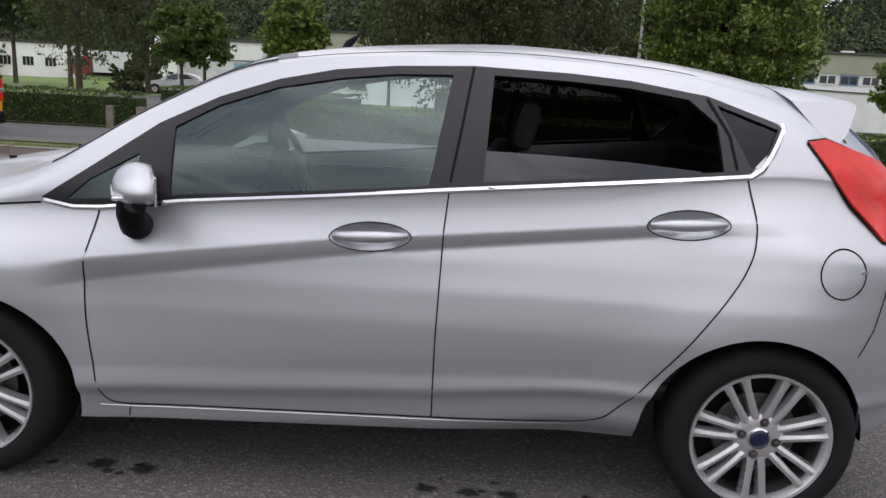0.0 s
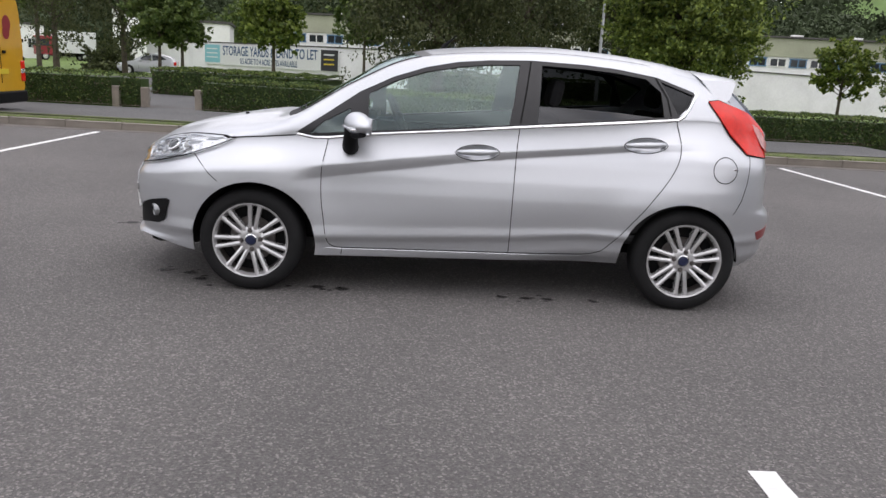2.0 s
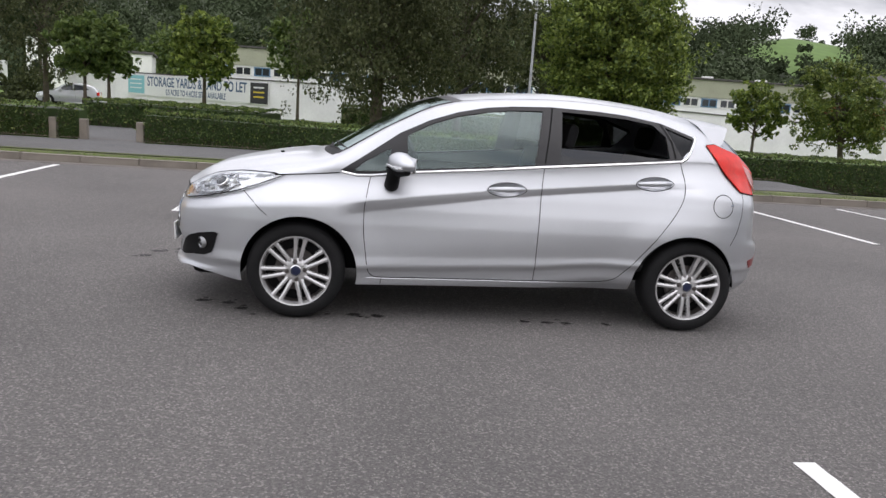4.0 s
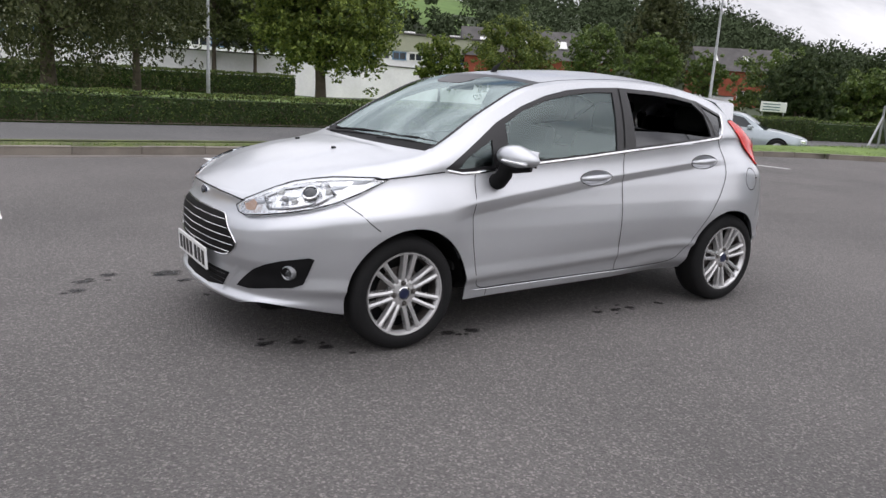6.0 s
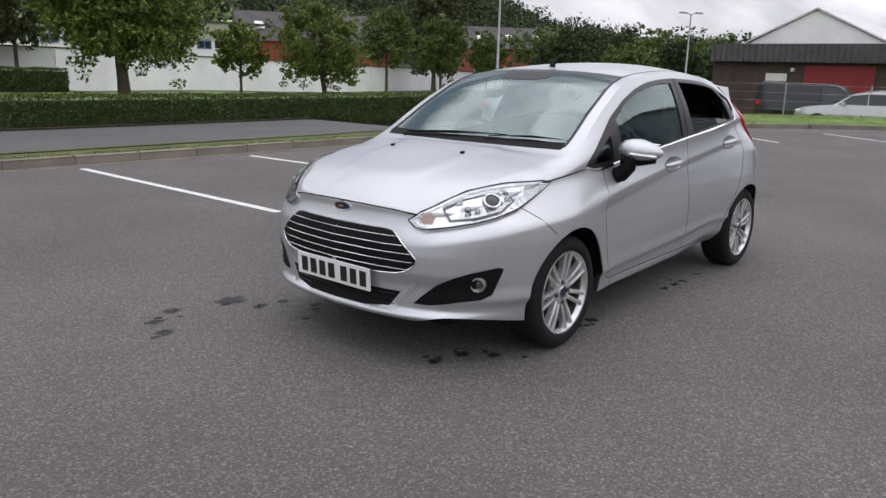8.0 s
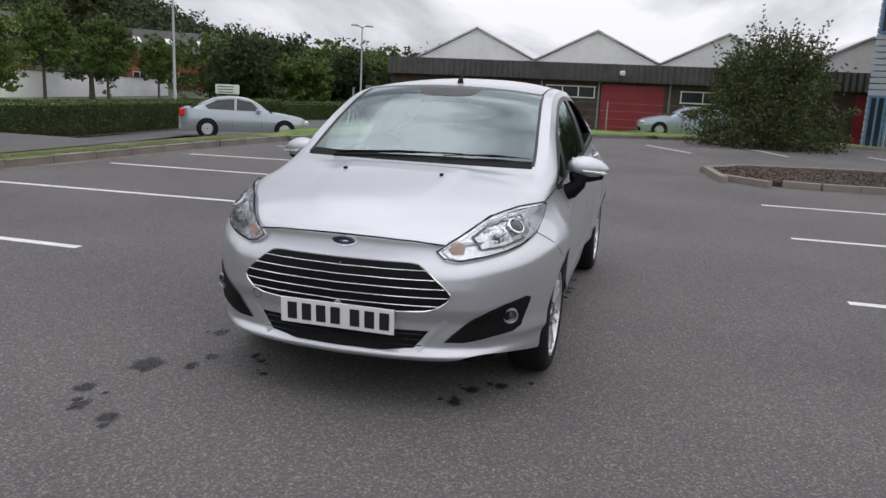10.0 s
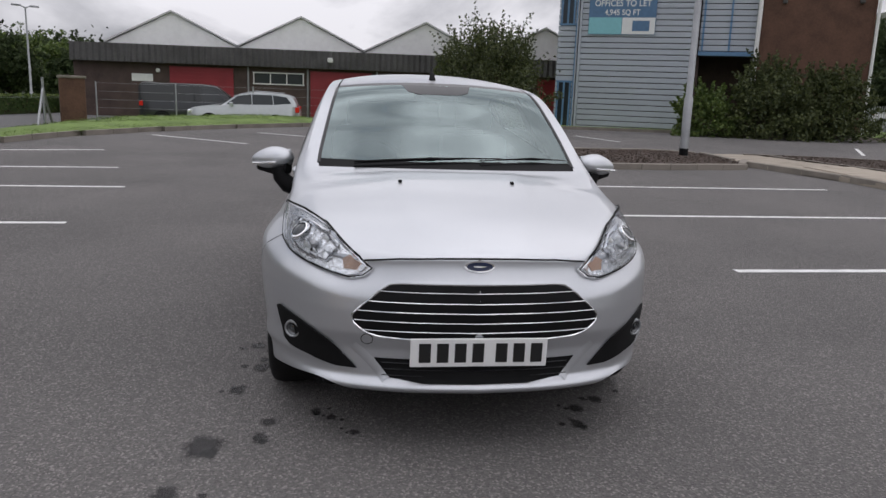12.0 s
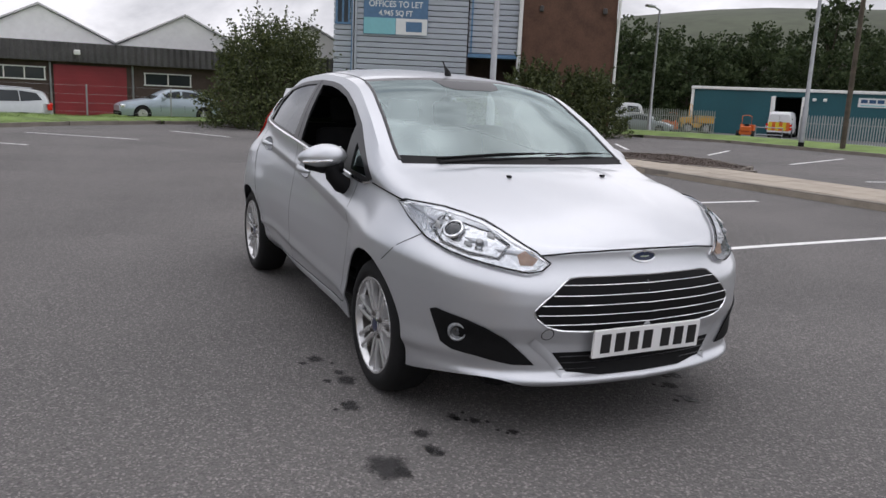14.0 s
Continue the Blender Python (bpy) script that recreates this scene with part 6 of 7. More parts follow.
def shrub(name, x, y, height, r, label, mat, seed, leaf=.07, n=60, count=70, upright=0.0):
    """A dense shrub: branches from the ground and leaves down to it."""
    rnd = np.random.default_rng(seed)
    top = empty(name, pose(x, y, land(x, y)), label, "shrub")
    bm = bmesh.new()
    cs, rs = [], []
    for k in range(n):
        a, t = 2.399963 * k, (k + .5) / n
        rad = r * math.sqrt(rnd.uniform(.05, 1)) * (1 - .55 * t ** 2)
        c = Vector((rad * math.cos(a), rad * math.sin(a), max(.12, height * (t * .92 + rnd.uniform(-.05, .1)) * (1 - .25 * (rad / r) ** 2))))
        if k % 3 == 0:
            tube(bm, [(c.x * .1, c.y * .1, -.05), (c.x * .5, c.y * .5, c.z * .6), c], [.045, .03, .008], 5)
        cs.append(c)
        rs.append(r * rnd.uniform(.16, .30))
    scs, srs = [], []
    for k in range(n * 2):
        c = Vector(cs[int(rnd.integers(n // 4, n))])
        way = (c - Vector((0, 0, height * .3))).normalized() + Vector((rnd.normal() * .3, rnd.normal() * .3, .45))
        reach = r * rnd.uniform(.15, .34)
        for t in (.4, .55, .7, .85, 1.0):
            scs.append(c + way * (t * reach))
            srs.append(r * .06 * (1.3 - t))
    part("stem", bm, BARK, top)
    ob = new("foliage", quads_mesh("foliage", np.concatenate([leaf_cloud(cs, rs, count, leaf, rnd, .85), leaf_cloud(scs, srs, 5, leaf, rnd, .85)]), mat))
    ob.parent = top
    return top


shrub("tall_shrub", 22.6, -4.5, 3.45, 2.4, "tall loose dark green shrub beside the car park", SHRUB_LEAF, 90, .048, 130, 230)
shrub("round_shrub", 22.3, -15.0, 2.6, 1.75, "dense dark green shrub in front of the brick wall", SHRUB_LEAF, 91, .06, 110, 130)
shrub("round_shrub", 22.3, -17.3, 2.5, 1.75, "dense dark green shrub in front of the brick wall", SHRUB_LEAF, 92, .06, 100, 130)
shrub("mound_shrub", -23.5, 51.5, 1.9, 2.0, "dark mounded shrub beside the main road", SHRUB_LEAF, 94, .11, 60, 70)
shrub("low_shrub", 22.6, -12.6, 1.7, 1.2, "low light green shrub at the building's foot", TREE_LEAF, 93, .07, 50, 70)


def woodland():
    """Trees beyond counting on the hillsides, with open fields between them."""
    rnd = np.random.default_rng(5)
    cs, rs = [], []
    while len(cs) < 12500:
        a = radians(rnd.uniform(14, 150) if rnd.uniform() < .68 else rnd.uniform(-100, -12))
        r = rnd.uniform(112, 330) if a > 0 else rnd.uniform(130, 196)
        x, y = r * math.cos(a), r * math.sin(a)
        deg = math.degrees(a)
        open_land = 56.5 < deg < 61.5 or 79 < deg < 82.5
        if open_land and r > 150 and abs(math.sin(r * .085 + deg * .05)) > .10 and abs(math.sin(deg * .9)) > .06:
            continue
        h = rnd.uniform(2.2, 4.2) if open_land else rnd.uniform(4.5, 8.5)
        z = land(x, y)
        for q in range(2):
            cs.append((x + rnd.normal() * 1.6, y + rnd.normal() * 1.6, z + h * rnd.uniform(.3, .72)))
            rs.append(h * rnd.uniform(.30, .46))
    ob = new("woodland", quads_mesh("woodland", leaf_cloud(cs, rs, 60, .37, rnd, .9), FAR_LEAF))
    tagged(ob, "dark wooded hillside in the distance", "woodland", kind="stuff")


woodland()


def grass_tufts():
    """Rough grass along the kerb and on the verge."""
    rnd = np.random.default_rng(8)
    out = []
    spots = [(rnd.uniform(-20, 10), 7.80 + min(.55, abs(rnd.normal()) * .2)) for _ in range(3600)]
    for _ in range(26000):
        x, y = rnd.uniform(10, 30), rnd.uniform(-4, 11)
        d = line_distance(x, y, KERB_LINE)
        if not in_park(x, y) and .14 < d < 9:
            spots.append((x, y))
    for x, y in spots:
        z = land(x, y)
        for q in range(3):
            a, h, l = rnd.uniform(0, 6.28), rnd.uniform(.015, .040), rnd.uniform(-.02, .02)
            dx, dy = .006 * math.cos(a), .006 * math.sin(a)
            px, py = x + rnd.normal() * .03, y + rnd.normal() * .03
            out.append([(px - dx, py - dy, z - .01), (px + dx, py + dy, z - .01), (px + l + dx * .2, py + l, z + h), (px + l - dx * .2, py + l, z + h)])
    ob = new("grass_tufts", quads_mesh("grass_tufts", np.array(out).reshape(-1, 3), GRASS_BLADE))
    tagged(ob, "short rough green grass on the verge", "grass", kind="stuff")


grass_tufts()


# ---- lamp posts ----
def lamp_post(x, y, h, label, arm=1.2, heads=1, turn=0.0, r=.075, z=None, plinth=True):
    top = empty("lamp_post", pose(x, y, land(x, y) if z is None else z, 0, 0, turn), label, "lamp post", "lamp posts")
    bm = bmesh.new()
    tube(bm, [(0, 0, -.05), (0, 0, h * .16), (0, 0, h * .165), (0, 0, h)], [r * 1.3, r * 1.3, r, r * .62], 12)
    part("column", bm, GALV, top, smooth=True)
    if plinth:
        part("base_band", tube(bmesh.new(), [(0, 0, -.02), (0, 0, .16)], [r * 1.36, r * 1.36], 12), BLACK, top)
    for s in ((1,) if heads == 1 else (1, -1)):
        bm = tube(bmesh.new(), [(0, 0, h - .02), (s * arm * .5, 0, h + .08), (s * arm, 0, h + .10)], [r * .6, r * .45, r * .4], 8)
        part("arm", bm, GALV, top)
        part("lantern", new_box(s * arm - .28, s * arm + .28, -.11, .11, h + .05, h + .17, .04), GALV, top)
    return top


lamp_post(7.7, 34.4, 10, "tall grey steel street lamp behind the hedge", z=-.3)
lamp_post(33.7, 25.7, 7.6, "tall grey steel street lamp with two heads by the far road", .8, 2, -40, .09)
lamp_post(49.8, 20.9, 6.3, "grey steel street lamp with two heads by the works", .6, 2, -40)
lamp_post(12.0, -7.15, 8, "grey steel lamp post standing in the planting island", z=.085, r=.074)
lamp_post(26.0, -24.0, 6.6, "grey steel street lamp beyond the yard fence", .7, 1, 100)
lamp_post(16.0, -22.75, 9.0, "tall grey steel lamp post at the yard gate", r=.078)
top = empty("telegraph_pole", pose(14.75, -23.4, land(14.75, -23.4)), "dark wooden pole beside the yard fence", "pole")
part("pole_shaft", tube(bmesh.new(), [(0, 0, -.1), (0, 0, 7)], [.095, .075], 10), BARK, top)


# ---- buildings ----
def frame_at(a, b):
    """A pose whose x runs along a wall from a to b and whose -y faces out to the right-hand side of the way."""
    ang = math.degrees(math.atan2(b[1] - a[1], b[0] - a[0]))
    return pose(a[0], a[1], 0, 0, 0, ang), math.hypot(b[0] - a[0], b[1] - a[1])


def window(parent, x0, x1, z0, z1, y=0.0, frame_mat=WHITE_FRAME, lights=1, bar=.06):
    """A glazed window on a wall's outer face at y, with frame and panes."""
    bm = bmesh.new()
    box(bm, x0 - bar, x1 + bar, y - .05, y + .02, z1, z1 + bar)
    box(bm, x0 - bar, x1 + bar, y - .05, y + .02, z0 - bar, z0)
    n = lights
    for k in range(n + 1):
        x = x0 + (x1 - x0) * k / n
        box(bm, x - bar / 2, x + bar / 2, y - .048, y + .02, z0, z1)
    w = part("window", bm, frame_mat, parent)
    for k in range(n):
        a, b = x0 + (x1 - x0) * k / n + bar / 2, x0 + (x1 - x0) * (k + 1) / n - bar / 2
        part("pane", new_box(a, b, y - .02, y + .015, z0, z1), WINDOW_DARK, w)
    return w


def boundary_wall():
    top = empty("boundary_wall", label="long white-painted boundary wall with a dark coping", category="wall")
    pts = [(-25.4, 63.55, -.7, 2.05), (-6.5, 49.5, -.6, 2.05), (0, 45, -.6, 2.0), (14, 40.3, -.7, 1.92), (30, 44.5, -.9, 1.63), (70, 52, -1.4, 1.06)]
    for a, b in zip(pts, pts[1:]):
        d = Vector((b[0] - a[0], b[1] - a[1], 0)).normalized()
        s = Vector((-d.y, d.x, 0)) * .12
        bm = bmesh.new()
        cap = bmesh.new()
        n = max(1, int(math.hypot(b[0] - a[0], b[1] - a[1]) / 3))
        for target, lo_, hi_, wd in ((bm, 2, 3, 1.0), (cap, 3, 3, 1.6)):
            rows = []
            for k in range(n + 1):
                q = [a[i] + (b[i] - a[i]) * k / n for i in range(4)]
                zl, zh = (q[2] - .5, q[3]) if target is bm else (q[3] + .002, q[3] + .07)
                p = Vector((q[0], q[1], 0))
                rows.append([target.verts.new(p - s * wd + Vector((0, 0, zl))), target.verts.new(p - s * wd + Vector((0, 0, zh))), target.verts.new(p + s * wd + Vector((0, 0, zh))), target.verts.new(p + s * wd + Vector((0, 0, zl)))])
            for u, v in zip(rows, rows[1:]):
                for k in range(4):
                    target.faces.new((u[k], u[(k + 1) % 4], v[(k + 1) % 4], v[k]))
            target.faces.new(rows[0])
            target.faces.new(rows[-1][::-1])
            bmesh.ops.recalc_face_normals(target, faces=target.faces)
        part("wall_panel", bm, WHITE_WALL, top)
        part("coping", cap, ROOF_SLATE, top)
    return top


boundary_wall()


def storage_sign():
    a, b = (-18.9, 58.71), (-7.1, 49.95)
    m, ln = frame_at(a, b)
    top = empty("banner_sign", m @ pose(0, -.20, 0), "long white banner with dark lettering fixed to the white wall", "sign")
    part("panel", new_box(0, ln, -.02, .02, .40, 1.95, .004), SIGN_WHITE, top)
    part("colour_patch", new_box(.02, 1.9, -.03, -.021, .55, 1.90), SIGN_CYAN, top)
    part("logo_block", new_box(ln - 1.7, ln - .05, -.03, -.021, .45, 1.88), SIGN_BLACK, top)
    for k in range(3):
        part("cyan_bar", new_box(.25, 1.6, -.036, -.031, 1.55 - .32 * k, 1.63 - .32 * k), SIGN_WHITE, top)
        part("logo_bar", new_box(ln - 1.4, ln - .4, -.036, -.031, 1.50 - .32 * k, 1.60 - .32 * k), YELLOW_SIGN if k else SIGN_WHITE, top)
    face_m = lambda x, z: pose(x, -.03, z, 90, 0, 0)  # noqa: E731
    mid = (2.1 + ln - 1.9) / 2
    text_mesh("lettering", "STORAGE YARDS & LAND TO LET", .98, SIGN_BLUE, face_m(mid, 1.46), top, bold=.016, stretch=.70)
    text_mesh("lettering", "0.5 ACRE TO 4 ACRE SITES AVAILABLE", .60, SIGN_BLUE, face_m(mid, .74), top, bold=.008, stretch=.62)


storage_sign()


def cream_office():
    """Long low cream offices with a strip of blue-framed windows."""
    m, ln = frame_at((-16, 68), (46, 62))
    top = empty("office_block", m, "long cream flat-roofed offices with a strip of blue-framed windows", "building")
    part("wall", new_box(0, ln, 0, 9, -1, 4.5), WHITE_WALL, top)
    part("upper_band", new_box(-.1, ln + .1, -.12, 9.1, 3.5, 5.05), CREAM, top)
    part("roof", new_box(-.2, ln + .2, -.3, 9.3, 5.06, 5.22, .03), ROOF_SLATE, top)
    n = int(ln / 1.7)
    for k in range(n):
        x = .4 + k * 1.7
        window(top, x, x + 1.35, 2.72, 3.32, -.02, BLUE_TRIM if k % 2 else WHITE_FRAME, 2, .09)
    for k in range(0, n, 3):
        part("roof_cowl", new_box(1 + k * 1.7, 1.9 + k * 1.7, 2, 2.8, 5.2, 5.5, .05), WHITE_FRAME, top)


cream_office()


def white_factory(x, y, w, h, turn, windows=3):
    top = empty("factory", pose(x, y, -.8, 0, 0, turn), "plain white industrial building beyond the road", "building", "white factories")
    part("wall", new_box(0, w, 0, 10, -.3, h), WHITE_SHEET, top)
    part("roof", new_box(-.2, w + .2, -.2, 10.2, h + .002, h + .25, .03), ROOF_SLATE, top)
    for k in range(windows):
        window(top, w * (k + .25) / windows, w * (k + .75) / windows, h * .35, h * .6, -.02, WHITE_FRAME, 3)


white_factory(-72, 88, 23, 4.3, 27.5, 9)
white_factory(-40, 92, 6, 6.6, 12, 2)
white_factory(-25.5, 78, 3.2, 5.0, 12, 1)


def brick_house(x, y, turn, w, label):
    top = empty("brick_house", pose(x, y, land(x, y) - .3, 0, 0, turn), label, "house", "brick houses")
    d, h, r = 8, 4.6, 3.0
    part("wall", new_box(0, w, 0, d, -.5, h), RED_BRICK, top)
    bm = bmesh.new()
    pts = [(-.3, -.4, h), (-.3, d / 2, h + r), (-.3, d + .4, h)]
    lo_ = [bm.verts.new(p) for p in pts]
    hi_ = [bm.verts.new((w + .3, p[1], p[2])) for p in pts]
    for k in range(3):
        bm.faces.new((lo_[k], lo_[(k + 1) % 3], hi_[(k + 1) % 3], hi_[k]))
    bm.faces.new(lo_)
    bm.faces.new(hi_[::-1])
    bmesh.ops.recalc_face_normals(bm, faces=bm.faces)
    part("roof", bm, ROOF_SLATE, top)
    for k in range(int(w / 4)):
        window(top, 1 + 4 * k, 2.6 + 4 * k, 1.0, 2.2, -.02, WHITE_FRAME, 2)
        bm = new_box(-.45, .45, -.02, .02, -.6, .6)
        bmesh.ops.transform(bm, matrix=pose(2 + 4 * k, d * .2, h + r * .52, -53, 0, 0), verts=bm.verts)
        part("roof_light", bm, WHITE_FRAME, top)


brick_house(41, 62, -30, 15, "red-brick house with a slate roof and roof lights")
brick_house(77.4, 63.2, -38, 13, "long red-brick house with a slate roof and roof lights")


def works():
    """Dark-brick works with a corrugated fascia, red shutters and white gables."""
    top = empty("works_building", label="dark-brick works with corrugated fascia, red shutters and white gables", category="building")
    x = 40.0
    m = pose(x, 15.0, -.75, 0, 0, -90)
    top.matrix_basis = m
    ln = 34
    # local x runs along the front, local -y faces the car park after turning
    part("wall", new_box(0, ln, 0, 12, -.3, 3.0), DARK_BRICK, top)
    bm = bmesh.new()
    n = int(ln / .16)
    rows = []
    for k in range(n + 1):
        q = k * ln / n
        off = -.50 + (.05 if k % 2 else -.05)
        rows.append([bm.verts.new((q, off, 3.0)), bm.verts.new((q, off + .05, 3.95)), bm.verts.new((q, .1, 3.97)), bm.verts.new((q, .1, 2.98))])
    for a, b in zip(rows, rows[1:]):
        for k in range(4):
            bm.faces.new((a[k], a[(k + 1) % 4], b[(k + 1) % 4], b[k]))
    bm.faces.new(rows[0])
    bm.faces.new(rows[-1][::-1])
    bmesh.ops.recalc_face_normals(bm, faces=bm.faces)
    part("fascia", bm, FASCIA, top, "dark corrugated fascia")
    for k in range(5):
        p = 5.0 + 7.05 * k
        bm = bmesh.new()
        a, b, c = (p - 3.5, 4.0), (p, 5.75), (p + 3.5, 4.0)
        for y0, y1, mat, nm, lo_ in ((.9, 11.5, WHITE_SHEET, "gable", 0.0), (.75, 11.6, VERGE_GREY, "gable_verge", .06)):
            q = bmesh.new()
            if nm == "gable":
                o = [(a[0], 3.0), a, b, c, (c[0], 3.0)]
            else:
                o = [(a[0] - .1, a[1] + .02), (b[0], b[1] + .02), (c[0] + .1, c[1] + .02), (c[0] + .1, c[1] + .11), (b[0], b[1] + .12), (a[0] - .1, a[1] + .11)]
            f0 = [q.verts.new((u, y0, v)) for u, v in o]
            f1 = [q.verts.new((u, y1, v)) for u, v in o]
            q.faces.new(f0)
            q.faces.new(f1[::-1])
            for k2 in range(len(o)):
                q.faces.new((f0[k2], f0[(k2 + 1) % len(o)], f1[(k2 + 1) % len(o)], f1[k2]))
            bmesh.ops.recalc_face_normals(q, faces=q.faces)
            part(nm, q, mat, top)
    for x0 in (5.0, 12.6, 25.6):
        door = part("shutter", new_box(x0, x0 + 3.4, -.06, .02, -.05, 2.85), RED_DOOR, top, "red roller shutter")
        for k in range(14):
            part("shutter_slat", new_box(x0 + .02, x0 + 3.38, -.075, -.061, k * .2, k * .2 + .17, .004), RED_DOOR, door)
    window(top, 9.5, 12.2, 2.1, 2.65, -.02, WHITE_FRAME, 3)
    window(top, 16.9, 19.2, 2.05, 2.6, -.02, WHITE_FRAME, 2)
    part("wall_lamp", new_box(13.55, 13.85, -.70, -.56, 3.35, 3.6, .05), WHITE_FRAME, top)
    part("wall_lamp", new_box(4.3, 4.5, -.2, .0, 2.5, 2.7, .04), WHITE_FRAME, top)
    part("number_board", new_box(3.0, 4.1, -.05, .0, 2.0, 2.4), WHITE_FRAME, top)
    for q in (9.2, 12.45, 16.3):
        part("downpipe", tube(bmesh.new(), [(q, -.07, -.1), (q, -.07, 2.95)], .05, 8), GALV, top)


works()


def clad_office():
    """Two-storey offices: grey clad front, recessed porch, brown brick end."""
    A, D = (29.3, -8.5), (23.4, -20.6)
    m, ln = frame_at(A, D)
    top = empty("clad_office", m @ pose(0, 0, -.45), "two-storey offices with grey cladding, blue trim and a brown brick end", "building")
    # x from A to D; the car park lies on the -y side
    part("core", new_box(.32, 6.2, .25, 11, -.3, 10.4), DARK_BRICK, top)
    for k in range(44):
        z = .02 + k * .236
        part("cladding_panel", new_box(1.25, 6.1, -.02, .25, z, z + .205, .016), GREY_CLAD, top)
        part("return_panel", new_box(.25, 1.02, .02, .25, z, z + .205, .016), GREY_CLAD, top)
    for q in (1.08, 1.22):
        part("corner_post", new_box(q - .05, q + .05, -.08, .25, -.2, 10.4, .02), GREY_CLAD, top)
    part("corner_trim", new_box(1.03, 1.075, -.10, -.08, -.2, 10.4, .005), BLUE_TRIM, top)
    for z in (.3, 4.8, 8.2):
        window(top, .38, .92, z, z + 2.0, .018, BLUE_TRIM, 2, .08)
    # porch recess with a clad storey above
    part("porch_wall", new_box(6.2, 8.46, 2.4, 11, -.3, 10.4), DARK_BRICK, top)
    part("porch_floor", new_box(6.2, 8.46, -.2, 2.4, -.3, .05), SLAB, top)
    for k in range(28):
        z = 3.75 + k * .236
        part("cladding_panel", new_box(6.15, 8.42, .10, .35, z, z + .205, .016), GREY_CLAD, top)
    part("porch_ceiling", new_box(6.2, 8.46, .36, 2.4, 3.6, 3.8), DARK_BRICK, top)
    part("porch_trim", new_box(6.15, 8.46, .02, .36, 3.55, 3.72, .01), BLUE_TRIM, top)
    for q in (6.3, 7.35):
        window(top, q + .1, q + .85, 6.9, 8.3, .10, BLUE_TRIM, 1, .1)
        part("panel_post", new_box(q - .06, q + .02, .03, .12, 3.75, 10.4), BLUE_TRIM, top)
    part("rain_pipe", tube(bmesh.new(), [(8.38, -.12, -.1), (8.38, -.12, 10.4)], .085, 10), WHITE_FRAME, top)
    part("brick_end", new_box(8.46, 12.45, -.05, 11, -.3, 10.4), BROWN_BRICK, top, "brown brick end wall")
    part("end_post", new_box(12.45, 12.55, -.08, .3, -.3, 10.4, .02), BROWN_BRICK, top)
    part("end_pipe", tube(bmesh.new(), [(12.62, -.12, -.1), (12.62, -.12, 10.4)], .06, 10), WHITE_FRAME, top)
    for q in (9.25, 12.0):
        part("wall_lamp", new_box(q - .09, q + .09, -.22, -.05, 5.6, 5.85, .04), ROOF_SLATE, top)
    part("roof", new_box(-1.1, 12.95, -.3, 11.2, 10.4, 10.65, .05), GREY_CLAD, top)
    # letting board
    board = empty("letting_board", m @ pose(0, 0, -.45), "blue and white letting board fixed to the cladding", "sign")
    part("panel", new_box(1.55, 4.35, -.07, -.03, 4.35, 5.95, .005), BOARD_BLUE, board)
    part("cyan_field", new_box(1.57, 2.95, -.076, -.071, 4.37, 5.05), SIGN_CYAN, board)
    part("white_field", new_box(2.97, 4.33, -.076, -.071, 4.37, 5.05), SIGN_WHITE, board)
    part("logo_block", new_box(3.4, 4.1, -.081, -.077, 4.5, 4.92), BOARD_BLUE, board)
    for z, s, txt in ((5.62, .36, "OFFICES TO LET"), (5.25, .32, "4,945 SQ FT")):
        text_mesh("lettering", txt, s, SIGN_WHITE, pose(2.95, -.075, z, 90, 0, 0), board, bold=.004, stretch=.9)


clad_office()


def teal_shed():
    A, D = (49.8, -49.2), (21.1, -70.5)
    m, ln = frame_at(A, D)
    m, ln = m @ pose(0, 0, -.98) @ Matrix.Scale(1.25, 4), ln / 1.25
    top = empty("teal_shed", m, "long teal metal-clad shed with a pale roof edge", "building")
    d0, d1 = 5.4, 7.35
    part("wall", new_box(0, d0, 0, 14, -.3, 3.3), TEAL, top)
    part("wall", new_box(d1, ln, 0, 14, -.3, 3.3), TEAL, top)
    part("lintel", new_box(d0, d1, 0, 14, 2.95, 3.3), TEAL, top)
    # black sheet added across the doorway, stands for the unlit interior
    part("inside", new_box(d0, d1, 5, 5.2, -.3, 2.95), BLACK, top)
    part("roof_edge", new_box(-.15, ln + .1, -.15, 14.2, 3.3, 3.5, .03), WHITE_FRAME, top)
    for q in (d0, d1):
        part("door_frame", new_box(q - .14, q + .14, -.10, .2, -.2, 2.98, .02), WHITE_FRAME, top)
    part("corner_trim", new_box(-.12, .08, -.1, .3, -.2, 3.3, .02), WHITE_FRAME, top)
    for q in (7.85, 8.5):
        part("flood_lamp", new_box(q, q + .24, -.22, 0, 2.72, 2.92, .05), WHITE_FRAME, top)
    sign = empty("company_sign", m, "white company sign with dark bars on the shed", "sign")
    part("panel", new_box(10.6, 13.4, -.06, -.01, 2.45, 3.05, .01), SIGN_WHITE, sign)
    for k in range(5):
        part("sign_bar", new_box(10.75 + .48 * k, 11.15 + .48 * k, -.075, -.061, 2.72, 2.95), SIGN_BLUE, sign)
    part("sign_bar", new_box(10.75, 13.1, -.075, -.061, 2.53, 2.60), SIGN_CYAN, sign)


teal_shed()


